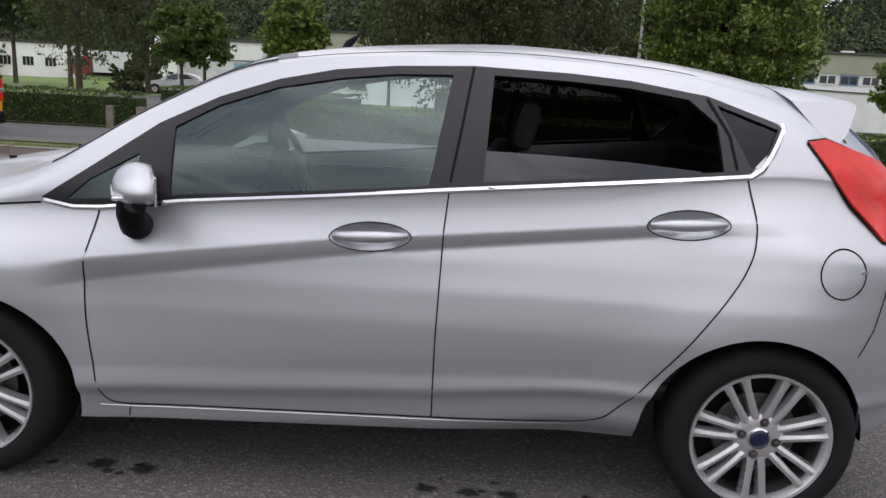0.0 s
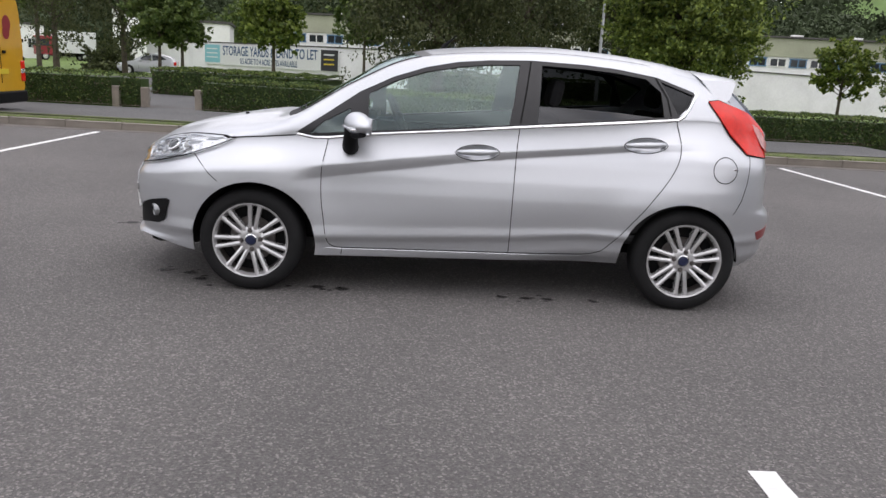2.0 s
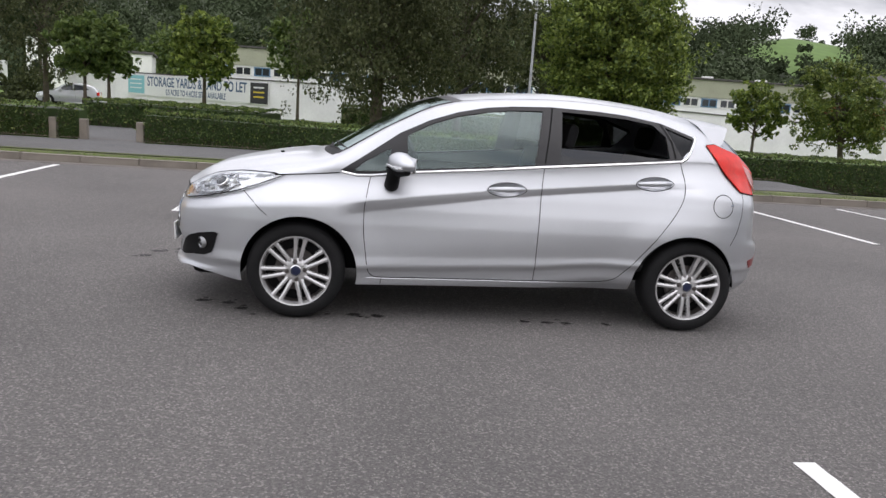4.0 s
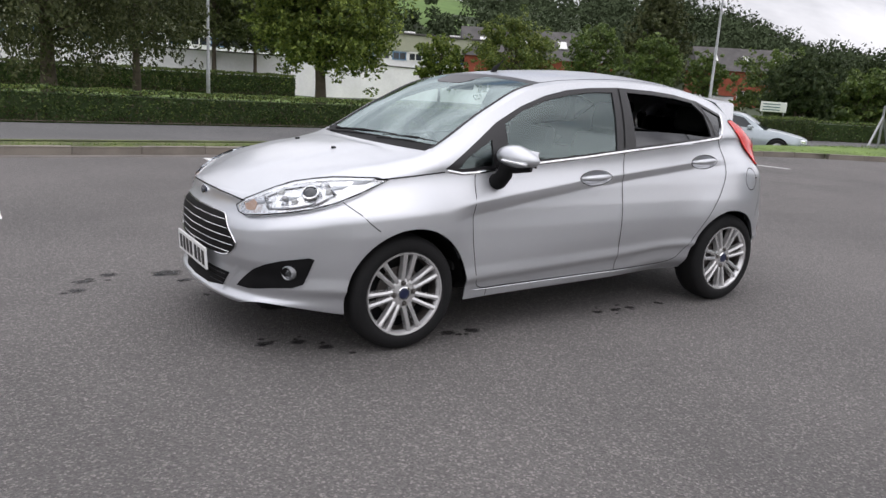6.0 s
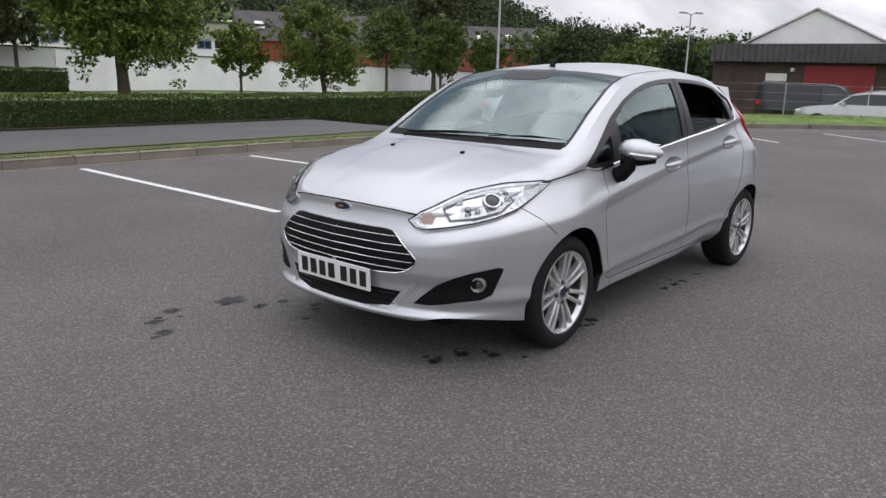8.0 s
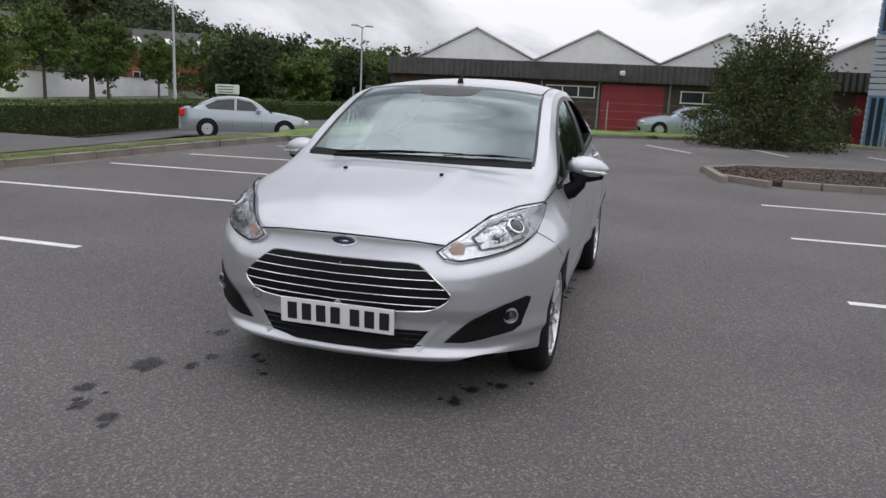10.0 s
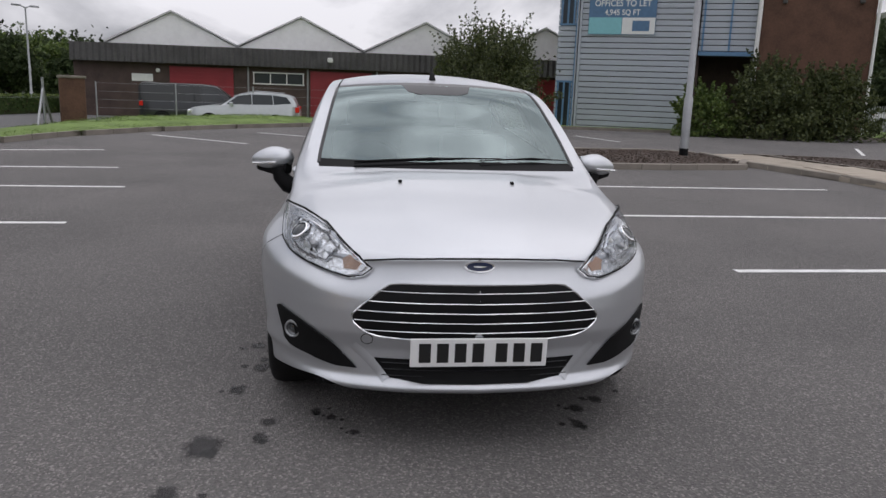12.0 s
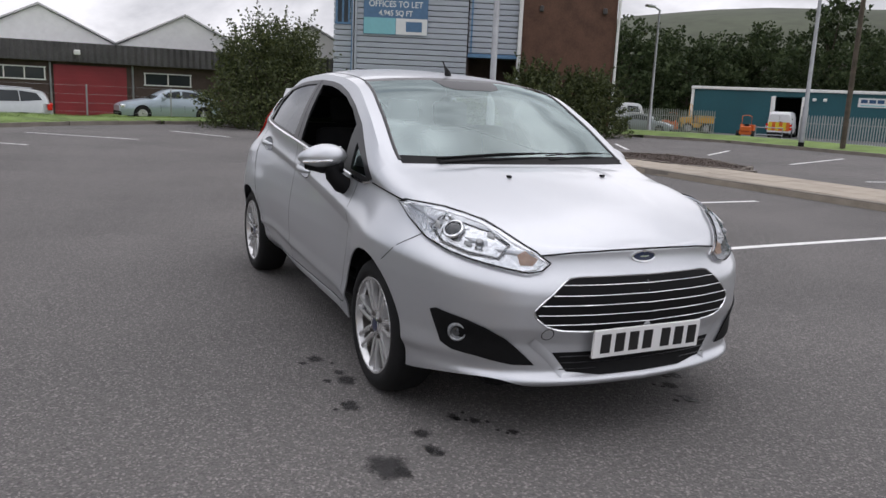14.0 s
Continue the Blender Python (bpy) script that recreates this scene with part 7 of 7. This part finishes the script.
def palisade(a, b, label):
    """Steel palisade fence with pointed pales."""
    m, ln = frame_at(a, b)
    top = empty("palisade_fence", m @ pose(0, 0, land(*a)), label, "fence", "yard fences")
    bm = bmesh.new()
    o = [(-.035, 0), (-.035, 1.75), (-.018, 1.9), (0, 1.82), (.018, 1.9), (.035, 1.75), (.035, 0)]
    f = [bm.verts.new((x, 0, z)) for x, z in o]
    g = [bm.verts.new((x, .012, z)) for x, z in o]
    bm.faces.new(f)
    bm.faces.new(g[::-1])
    for k in range(len(o)):
        bm.faces.new((f[k], f[(k + 1) % 7], g[(k + 1) % 7], g[k]))
    bmesh.ops.recalc_face_normals(bm, faces=bm.faces)
    me = bpy.data.meshes.new("pale")
    bm.to_mesh(me)
    bm.free()
    me.materials.append(GALV)
    for k in range(int(ln / .155)):
        ob = new("pale", me)
        ob.parent = top
        ob.matrix_basis = pose(.08 + k * .155, 0, .08 + random.uniform(-.01, .01), random.uniform(-1, 1), 0, random.uniform(-2, 2))
    for z in (.45, 1.45):
        part("rail", new_box(0, ln, .014, .05, z, z + .05), GALV, top)
    for k in range(int(ln / 2.7) + 1):
        part("post", new_box(k * 2.7 - .04, k * 2.7 + .04, .05, .13, -.1, 1.85), GALV, top)


palisade((46.0, -34.2), (37.4, -39.8), "grey steel palisade fence round the works yard")
palisade((28.1, -37.3), (24.6, -42.5), "grey steel palisade fence beside the yard gate")


bm = prism(bmesh.new(), [(47.5, -33.0), (37.3, -39.6), (33.5, -36.0), (26.5, -32.6), (22.5, -34.5), (24.4, -42.6), (14, -62), (20, -72), (54, -50)], -.80, -.662)
tagged(link_mesh("yard_surface", bm, ROAD), "grey worn concrete surface of the works yard", "yard", kind="structure")
top = empty("gate_barrier", pose(33.4, -40.7, -.662, 0, 0, 49), "low grey steel barrier standing in the yard gateway", "barrier")
for q in (-.85, .85):
    part("barrier_leg", tube(bmesh.new(), [(q, 0, 0), (q, 0, 1.0)], .03, 8), GALV, top)
for z in (.5, .98):
    part("barrier_rail", tube(bmesh.new(), [(-.85, 0, z), (.85, 0, z)], .03, 8), GALV, top)


def mesh_fence(a, b, label):
    m, ln = frame_at(a, b)
    top = empty("wire_fence", m, label, "fence", "wire fences")
    n = int(ln / 3)
    za = land(*a)
    for k in range(n + 1):
        q = k * ln / n
        part("post", tube(bmesh.new(), [(q, 0, za - .2), (q, 0, za + 1.9)], .03, 8), GALV, top)
    for k in range(6):
        part("wire", tube(bmesh.new(), [(0, 0, za + .2 + k * .33), (ln, 0, za + .2 + k * .33)], .0032, 4), GALV, top)


mesh_fence((28.6, 10.5), (29.2, -5.0), "thin wire fence on steel posts behind the verge")
top = empty("brick_pier", pose(27.0, 10.9, land(27, 10.9), 0, 0, 20), "brown brick pier at the end of the wire fence", "pier")
part("pier_shaft", new_box(-.45, .45, -.45, .45, -.2, 2.0, .02), BROWN_BRICK, top)
part("pier_cap", new_box(-.5, .5, -.5, .5, 2.0, 2.1, .02), KERB, top)
top = empty("fence_brace", pose(26.0, 11.6, land(26, 11.6), 0, 0, 20), "braced steel fence post by the brick pier", "fence")
for p0, p1 in (((0, 0, -.1), (0, 0, 2.0)), ((0, 0, 1.6), (-1.2, .3, 0)), ((0, 0, 1.6), (1.1, -.3, 0))):
    part("brace", tube(bmesh.new(), [p0, p1], .045, 8), GALV, top)
top = empty("road_sign", pose(43.0, 28.0, land(43, 28), 0, 0, -58), "pale rectangular road sign on two posts", "sign")
part("panel", new_box(-.8, .8, -.03, .03, 1.1, 1.75, .02), SIGN_WHITE, top)
for q in (-.65, .65):
    part("post", tube(bmesh.new(), [(q, .06, -.2), (q, .06, 1.75)], .04, 8), GALV, top)
for k in range(3):
    part("sign_bar", new_box(-.65, .4, -.036, -.031, 1.2 + .18 * k, 1.26 + .18 * k), TEAL, top)


ESTATE_SILVER = material("bright_silver_paint", (0.56, 0.58, 0.60), 0.3, metal=0.5, spread=0.04, coat=0.7)


# ---- other vehicles ----
def simple_wheel(parent, x, y, r, w=.2):
    s = -1 if y < 0 else 1
    bm = lathe(bmesh.new(), [(r * .62, -w / 2), (r * .92, -w / 2), (r, -w / 2 + .03), (r, w / 2 - .03), (r * .92, w / 2), (r * .62, w / 2)], 28)
    bmesh.ops.translate(bm, vec=(x, y, r), verts=bm.verts)
    tyre = part("wheel", bm, RUBBER, parent, smooth=True)
    bm = lathe(bmesh.new(), [(.02, s * w * .40), (r * .2, s * w * .42), (r * .58, s * w * .36), (r * .66, s * w * .46)], 28)
    bmesh.ops.translate(bm, vec=(x, y, r), verts=bm.verts)
    part("rim", bm, ALLOY, tyre, smooth=True)
    for k in range(5):
        a = 2 * math.pi * k / 5
        q = new_box(-.02, .02, -.01, .01, r * .15, r * .62, .006)
        bmesh.ops.transform(q, matrix=Matrix.Translation((x, y + s * w * .47, r)) @ pose(0, 0, 0, 0, math.degrees(a), 0), verts=q.verts)
        part("spoke", q, ALLOY, tyre)


def motor(name, m, label, category, low, high, width, wheels, radius, paint, glass_from, glass_to, tail_mat=RED_LENS, windows=(), roof_in=.14, rails=False):
    """A vehicle from its side outline: the body below the waist, a cabin with side windows above, wheels and lamps. It faces -x."""
    top = empty(name, m, label, category)
    w = width / 2
    # body up to the waist, with rounded flanks
    bm = bmesh.new()
    prof = spline(low, 6)
    rows = []
    for x, zw in prof:
        e = min(x - prof[0][0], prof[-1][0] - x)
        k = 1 - .22 * (1 - smoothstep(0, .5, e)) ** 2
        rows.append([bm.verts.new((x, s * w * k * f, z)) for s, f, z in ((-1, .90, .22), (-1, 1.0, .45), (-1, 1.0, .22 + (zw - .22) * .62), (-1, .93, zw), (-1, .55, zw + .03), (1, .55, zw + .03), (1, .93, zw), (1, 1.0, .22 + (zw - .22) * .62), (1, 1.0, .45), (1, .90, .22))])
    for a, b in zip(rows, rows[1:]):
        for k in range(10):
            bm.faces.new((a[k], a[(k + 1) % 10], b[(k + 1) % 10], b[k]))
    bm.faces.new(rows[0])
    bm.faces.new(rows[-1][::-1])
    bmesh.ops.recalc_face_normals(bm, faces=bm.faces)
    body = part("body", bm, paint, top, smooth=True)
    # cabin
    bm = bmesh.new()
    glass = bmesh.new()
    cab = spline(high, 6)
    rows = []
    waist = lambda x: float(np.interp(x, [p[0] for p in low], [p[1] for p in low]))  # noqa: E731
    for x, zr in cab:
        zw = min(waist(x) - .02, zr - .005)
        rows.append([bm.verts.new((x, s * w * f, z)) for s, f, z in ((-1, .93, zw), (-1, 1 - roof_in, zr - .04), (-1, .75 - roof_in, zr), (1, .75 - roof_in, zr), (1, 1 - roof_in, zr - .04), (1, .93, zw))])
    for a, b in zip(rows, rows[1:]):
        for k in range(5):
            bm.faces.new((a[k], a[k + 1], b[k + 1], b[k]))
    bm.faces.new(rows[0])
    bm.faces.new(rows[-1][::-1])
    bmesh.ops.recalc_face_normals(bm, faces=bm.faces)
    part("cabin", bm, paint, top, smooth=True)
    roof_z = lambda x: float(np.interp(x, [p[0] for p in cab], [p[1] for p in cab]))  # noqa: E731
    for outline in windows:
        for s in (-1, 1):
            q = bmesh.new()
            pts = []
            for x, z in outline:
                zw, zr = waist(x), roof_z(x) - .04
                t = max(0, min(1, (z - zw) / max(.05, zr - zw)))
                pts.append(q.verts.new((x, s * (w * (.93 + (1 - roof_in - .93) * t) + .006), z)))
            q.faces.new(pts)
            bmesh.ops.recalc_face_normals(q, faces=q.faces)
            part("side_window", q, WINDOW_DARK, top)
    for (x0, x1, nm) in ((*glass_from, "windscreen"), (*glass_to, "rear_window")):
        q = bmesh.new()
        z0, z1 = waist(x0) + .02, roof_z(x1) - .06
        lift_x = -.012 if nm == "windscreen" else .012
        pts = [(x0 + lift_x, -w * .82, z0), (x0 + lift_x, w * .82, z0), (x1 + lift_x, w * (.93 - roof_in) * .9, z1), (x1 + lift_x, -w * (.93 - roof_in) * .9, z1)]
        a = [q.verts.new(p) for p in pts]
        q.faces.new(a)
        bmesh.ops.translate(q, vec=(0, 0, .02), verts=q.verts)
        part(nm, q, WINDOW_DARK, top)
    for x in wheels:
        for s in (-1, 1):
            # black disc on the flank paints the shaded wheel hollow, which is not cut
            q = lathe(bmesh.new(), [(0, -.03), (radius * 1.16, -.03), (radius * 1.16, .03), (0, .03)], 28)
            bmesh.ops.translate(q, vec=(x, s * (w - .024), radius * 1.02), verts=q.verts)
            part("arch", q, BLACK, top)
            simple_wheel(top, x, s * (w - .06), radius, .20)
    x0, x1 = prof[0][0], prof[-1][0]
    zf, zb = waist(x0 + .25), waist(x1 - .2)
    for s in (-1, 1):
        part("headlamp", new_box(x0 + .03, x0 + .40, s * w * .72 - .16, s * w * .72 + .13, zf - .20, zf - .06, .03), REFLECTOR, top)
        part("tail_lamp", new_box(x1 - .18, x1 - .01, s * w * .80 - .10, s * w * .80 + .10, zb - .26, zb - .02, .03), tail_mat, top)
        part("door_mirror", new_box(glass_from[0] + .45, glass_from[0] + .60, s * (w + .03) - .09, s * (w + .03) + .09, waist(0) - .02, waist(0) + .12, .03), paint, top)
        for x in (-.55, .45, 1.25):
            part("door_gap", new_box(x - .004, x + .004, s * (w + .001) - .003, s * (w + .001) + .003, .40, .22 + (waist(x) - .22) * .62), SEAM, top)
    part("bumper", new_box(x0 - .02, x0 + .10, -w * .78, w * .78, .22, .40, .03), BLACK, top)
    part("rear_bumper", new_box(x1 - .10, x1 + .02, -w * .78, w * .78, .28, .45, .03), paint, top)
    part("rear_plate", new_box(x1 + .001, x1 + .022, -.26, .26, .60, .71), YELLOW_SIGN, top)
    if rails:
        for s in (-1, 1):
            part("roof_rail", tube(bmesh.new(), [(-.4, s * w * .72, roof_z(-.4) + .02), (.4, s * w * .72, roof_z(.4) + .05), (1.6, s * w * .72, roof_z(1.6) + .03)], .02, 6), GALV, top)
    return top


motor("saloon_car", pose(20.2, 13.4, land(20.2, 13.4) + .06, 0, 0, 122), "pale silver four-door saloon parked beside the verge", "car",
      [(-2.23, .62), (-2.0, .72), (-1.4, .84), (-.9, .90), (0, .92), (1.0, .94), (1.7, 1.0), (2.1, .98), (2.23, .80)],
      [(-.95, .90), (-.35, 1.28), (.0, 1.41), (.5, 1.44), (1.0, 1.38), (1.45, 1.2), (1.85, .99)], 1.77, (-1.35, 1.29), .315, PALE_SILVER, (-.95, -.35), (1.85, 1.3),
      windows=([(-.55, .96), (-.20, 1.27), (.28, 1.36), (.30, .97)], [(.38, .97), (.37, 1.36), (.95, 1.30), (1.35, 1.10), (1.25, .99)]))
motor("estate_jeep", pose(29.6, 4.7, land(29.6, 4.7), 0, 0, -90), "silver off-road estate with roof rails behind the verge", "car",
      [(-2.31, .80), (-2.1, .95), (-1.4, 1.06), (-.9, 1.10), (0, 1.12), (1.0, 1.14), (1.9, 1.16), (2.2, 1.12), (2.31, .90)],
      [(-1.0, 1.08), (-.35, 1.50), (.0, 1.62), (.6, 1.67), (1.4, 1.64), (2.0, 1.52), (2.22, 1.12)], 1.86, (-1.38, 1.32), .36, ESTATE_SILVER, (-1.0, -.35), (2.22, 1.95),
      windows=([(-.70, 1.15), (-.24, 1.50), (.33, 1.58), (.35, 1.16)], [(.38, 1.16), (.36, 1.58), (1.18, 1.57), (1.23, 1.18)], [(1.26, 1.18), (1.21, 1.57), (1.78, 1.50), (1.98, 1.24)]), rails=True)
motor("coupe_car", pose(32.2, -2.2, land(32.2, -2.2) + .02, 0, 0, -84), "pale blue saloon parked by the red shutter", "car",
      [(-2.2, .60), (-2.0, .72), (-1.4, .86), (-.9, .92), (0, .94), (1.0, .96), (1.7, 1.0), (2.1, .96), (2.2, .80)],
      [(-.95, .92), (-.35, 1.26), (.0, 1.36), (.5, 1.38), (1.0, 1.33), (1.45, 1.2), (1.85, 1.0)], 1.76, (-1.3, 1.3), .31, BLUE_PAINT, (-.95, -.35), (1.85, 1.3),
      windows=([(-.55, .98), (-.20, 1.23), (.28, 1.30), (.30, .99)], [(.38, .99), (.37, 1.30), (.95, 1.25), (1.3, 1.08)]))
motor("dark_van", pose(33.5, 7.4, -.76, 0, 0, 95), "dark grey panel van parked by the works", "van",
      [(-2.5, .85), (-2.3, 1.0), (-1.9, 1.1), (-1.4, 1.15), (0, 1.2), (1.5, 1.2), (2.4, 1.2), (2.5, 1.1)],
      [(-1.85, 1.1), (-1.2, 1.7), (-.8, 1.92), (0, 1.98), (1.5, 1.98), (2.4, 1.95), (2.48, 1.2)], 1.95, (-1.6, 1.5), .34, DARK_PAINT, (-1.85, -1.2), (2.48, 2.46),
      windows=([(-1.3, 1.25), (-.95, 1.72), (-.25, 1.78), (-.25, 1.25)],), roof_in=.10)
motor("white_car", pose(43.2, -38.4, -.66, 0, 0, 38), "pale silver car standing inside the works yard", "car",
      [(-2.1, .62), (-1.9, .74), (-1.3, .88), (-.9, .94), (0, .96), (1.0, .98), (1.8, 1.0), (2.0, .95), (2.05, .80)],
      [(-.95, .92), (-.35, 1.32), (.0, 1.45), (.7, 1.47), (1.3, 1.38), (1.75, 1.25), (1.98, 1.0)], 1.75, (-1.25, 1.25), .31, PALE_SILVER, (-.95, -.35), (1.98, 1.75),
      windows=([(-.55, 1.0), (-.20, 1.30), (.28, 1.38), (.30, 1.0)], [(.38, 1.0), (.37, 1.38), (.95, 1.33), (1.35, 1.1)]))


motor("hatch_car", pose(-20.6, 50.5, land(-20.6, 50.5) + .03, 0, 0, 12), "small pale silver car parked beyond the lawn", "car",
      [(-1.95, .62), (-1.8, .74), (-1.2, .88), (-.8, .94), (0, .96), (1.0, .98), (1.7, 1.0), (1.9, .95), (1.95, .80)],
      [(-.95, .92), (-.35, 1.32), (.0, 1.45), (.7, 1.47), (1.2, 1.38), (1.6, 1.25), (1.88, 1.0)], 1.7, (-1.2, 1.2), .31, ESTATE_SILVER, (-.95, -.35), (1.88, 1.65),
      windows=([(-.55, 1.0), (-.20, 1.30), (.28, 1.38), (.30, 1.0)], [(.38, 1.0), (.37, 1.38), (.95, 1.33), (1.3, 1.1)]))


def panel_van(m, label, paint, length=5.9, height=2.65, width=2.0, accent=None):
    """A high-roof panel van seen from behind and the side. It faces -x."""
    top = empty("panel_van", m, label, "van")
    h, w, L = height, width / 2, length
    bm = bmesh.new()
    rows = []
    for x, zt, k in ((-L / 2, 1.05, .86), (-L / 2 + .35, 1.25, .97), (-L / 2 + .9, 1.45, 1), (-L / 2 + 1.3, h - .25, 1), (-L / 2 + 1.9, h - .04, 1), (0, h, 1), (L / 2 - .5, h, 1), (L / 2 - .12, h - .06, .985), (L / 2, h - .22, .95)):
        rows.append([bm.verts.new((x, s * w * k * f, z)) for s, f, z in ((-1, .94, .32), (-1, 1, .52), (-1, 1, .42 + (zt - .42) * .50), (-1, .93, .42 + (zt - .42) * .86), (-1, .86, zt - .06), (-1, .72, zt), (1, .72, zt), (1, .86, zt - .06), (1, .93, .42 + (zt - .42) * .86), (1, 1, .42 + (zt - .42) * .50), (1, 1, .52), (1, .94, .32))])
    for a, b in zip(rows, rows[1:]):
        for k in range(12):
            bm.faces.new((a[k], a[(k + 1) % 12], b[(k + 1) % 12], b[k]))
    bm.faces.new(rows[0])
    bm.faces.new(rows[-1][::-1])
    bmesh.ops.recalc_face_normals(bm, faces=bm.faces)
    part("body", bm, paint, top, smooth=False)
    for s in (-1, 1):
        part("tail_lamp", new_box(L / 2 - .10, L / 2 + .02, s * .90 - .09, s * .90 + .09, .62, 1.10, .03), RED_LENS, top)
        part("lamp_band", new_box(L / 2 - .09, L / 2 + .024, s * .90 - .085, s * .90 + .085, .80, .92, .02), REFLECTOR, top)
        part("door_gap", new_box(L / 2 - .01, L / 2 + .006, s * .003 - .006, s * .003 + .006, .6, h - .4), SEAM, top)
        for z in (.75, 1.1, 1.5):
            part("door_hinge", new_box(L / 2 - .12, L / 2 + .012, s * .97 - .03, s * .97 + .03, z, z + .08, .01), SEAM, top)
        for x in (-L / 2 + 1.05, L / 2 - 1.25):
            simple_wheel(top, x, s * (w - .08), .34, .22)
            # flat black disc stands for the shade round the wheel
            q = lathe(bmesh.new(), [(0, -.02), (.40, -.02), (.40, .02), (0, .02)], 28)
            bmesh.ops.translate(q, vec=(x, s * (w - .012), .38), verts=q.verts)
            part("arch", q, BLACK, top)
        part("side_rail", new_box(-L / 2 + 1.6, L / 2 - .3, s * (w + .012) - .012, s * (w + .012) + .012, .80, .92, .01), paint, top)
    part("rear_bumper", new_box(L / 2 - .15, L / 2 + .08, -w * .92, w * .92, .16, .42, .04), BLACK, top)
    part("rear_plate", new_box(L / 2 + .002, L / 2 + .02, -.26, .26, .80, .91), YELLOW_SIGN, top)
    part("door_handle", new_box(L / 2 + .002, L / 2 + .04, .06, .18, 1.25, 1.31, .01), BLACK, top)
    if accent:
        q = bmesh.new()
        for a, b, r, proud in ((0, .06, .19, .001), (-.04, -.11, .16, .005)):
            ring = [q.verts.new((a + r * .9 * math.cos(t), 0, b + r * math.sin(t))) for t in np.linspace(0, 2 * math.pi, 20)[:-1]]
            q.faces.new(ring)
            bmesh.ops.translate(q, vec=(0, -proud, 0), verts=ring)
        bmesh.ops.rotate(q, verts=q.verts, cent=(0, 0, 0), matrix=Matrix.Rotation(radians(90), 3, "Z"))
        bmesh.ops.translate(q, vec=(L / 2 + .006, .32, h * .68), verts=q.verts)
        part("round_emblem", q, accent, top, "plain red emblem shape")
    return top


panel_van(pose(-12.85, 12.45, land(-12.85, 12.45) + .03, 0, 0, 0), "tall yellow panel van parked on the access road", YELLOW, 5.9, 2.68, 2.0, accent=RED_DOOR)
v = panel_van(pose(42.4, -52.4, -.66, 0, 0, 124), "white works van with yellow and red rear markings", WHITE_PAINT, 4.8, 2.1, 1.8)
for k in range(6):
    part("chevron", new_box(2.405, 2.415, -.80 + .27 * k, -.53 + .27 * k - .004, .55, 1.25), ORANGE if k % 2 else YELLOW_SIGN, v)


def yard_machine(m, label, mat, name="dumper"):
    top = empty(name, m, label, "machine")
    part("chassis", new_box(-1.1, 1.1, -.6, .6, .45, .8, .06), mat, top)
    bm = prism(bmesh.new(), [(-1.35, -.75), (-.1, -.65), (-.1, .65), (-1.35, .75)], .85, 1.45)
    part("skip", bm, mat, top)
    part("engine_cover", new_box(.3, 1.2, -.5, .5, .8, 1.3, .08), mat, top)
    part("seat_back", new_box(.15, .28, -.25, .25, 1.1, 1.5, .04), BLACK, top)
    for s in (-1, 1):
        part("roll_bar", tube(bmesh.new(), [(.45, s * .45, 1.2), (.45, s * .45, 2.3), (.45, 0, 2.4)], .035, 8), mat, top)
        for x in (-.75, .75):
            simple_wheel(top, x, s * .72, .42, .32)


yard_machine(pose(37.3, -42.8, -.66, 0, 0, 128) @ Matrix.Scale(.72, 4), "orange site dumper standing in the yard", ORANGE)
yard_machine(pose(46.3, -46.4, -.66, 0, 0, 60), "yellow site dumper standing in the yard", YELLOW)
yard_machine(pose(45.0, -42.6, -.66, 0, 0, 150) @ Matrix.Scale(.7, 4), "orange loading machine behind the fence", ORANGE)
motor("lorry_cab", pose(55.0, -45.4, -.66, 0, 0, 60), "white lorry cab behind the palisade", "lorry",
      [(-2.2, 1.0), (-2.0, 1.2), (-1.4, 1.3), (-.6, 1.35), (0, 1.35), (1.0, 1.35), (2.0, 1.35), (2.2, 1.2)],
      [(-2.0, 1.2), (-1.7, 2.1), (-1.2, 2.3), (0, 2.32), (.6, 2.3), (.8, 1.35)], 2.0, (-1.3, 1.3), .42, WHITE_PAINT, (-2.0, -1.7), (.8, .7), windows=([(-1.6, 1.45), (-1.4, 2.0), (-.4, 2.05), (-.4, 1.45)],))


def box_lorry(m):
    """A rigid lorry with a red cab and a white box body. It faces -x."""
    top = empty("box_lorry", m, "red-cabbed lorry with a white box body by the factory", "lorry")
    part("box_body", new_box(-1.2, 3.6, -1.2, 1.2, .95, 3.6, .04), WHITE_PAINT, top)
    cab = part("cab", new_box(-3.2, -1.35, -1.15, 1.15, .6, 2.9, .15), RED_DOOR, top, "red driver's cab")
    part("windscreen", new_box(-3.24, -3.19, -1.0, 1.0, 1.7, 2.6, .02), WINDOW_DARK, cab)
    for s in (-1, 1):
        part("side_window", new_box(-2.9, -1.9, s * 1.16 - .01, s * 1.16 + .01, 1.7, 2.5, .004), WINDOW_DARK, cab)
        for x in (-2.4, 2.2):
            simple_wheel(top, x, s * 1.0, .48, .28)
    part("chassis", new_box(-3.0, 3.5, -.45, .45, .55, .95, .02), BLACK, top)
    return top


box_lorry(pose(-47.5, 95.0, land(-47.5, 95.0), 0, 0, 40))
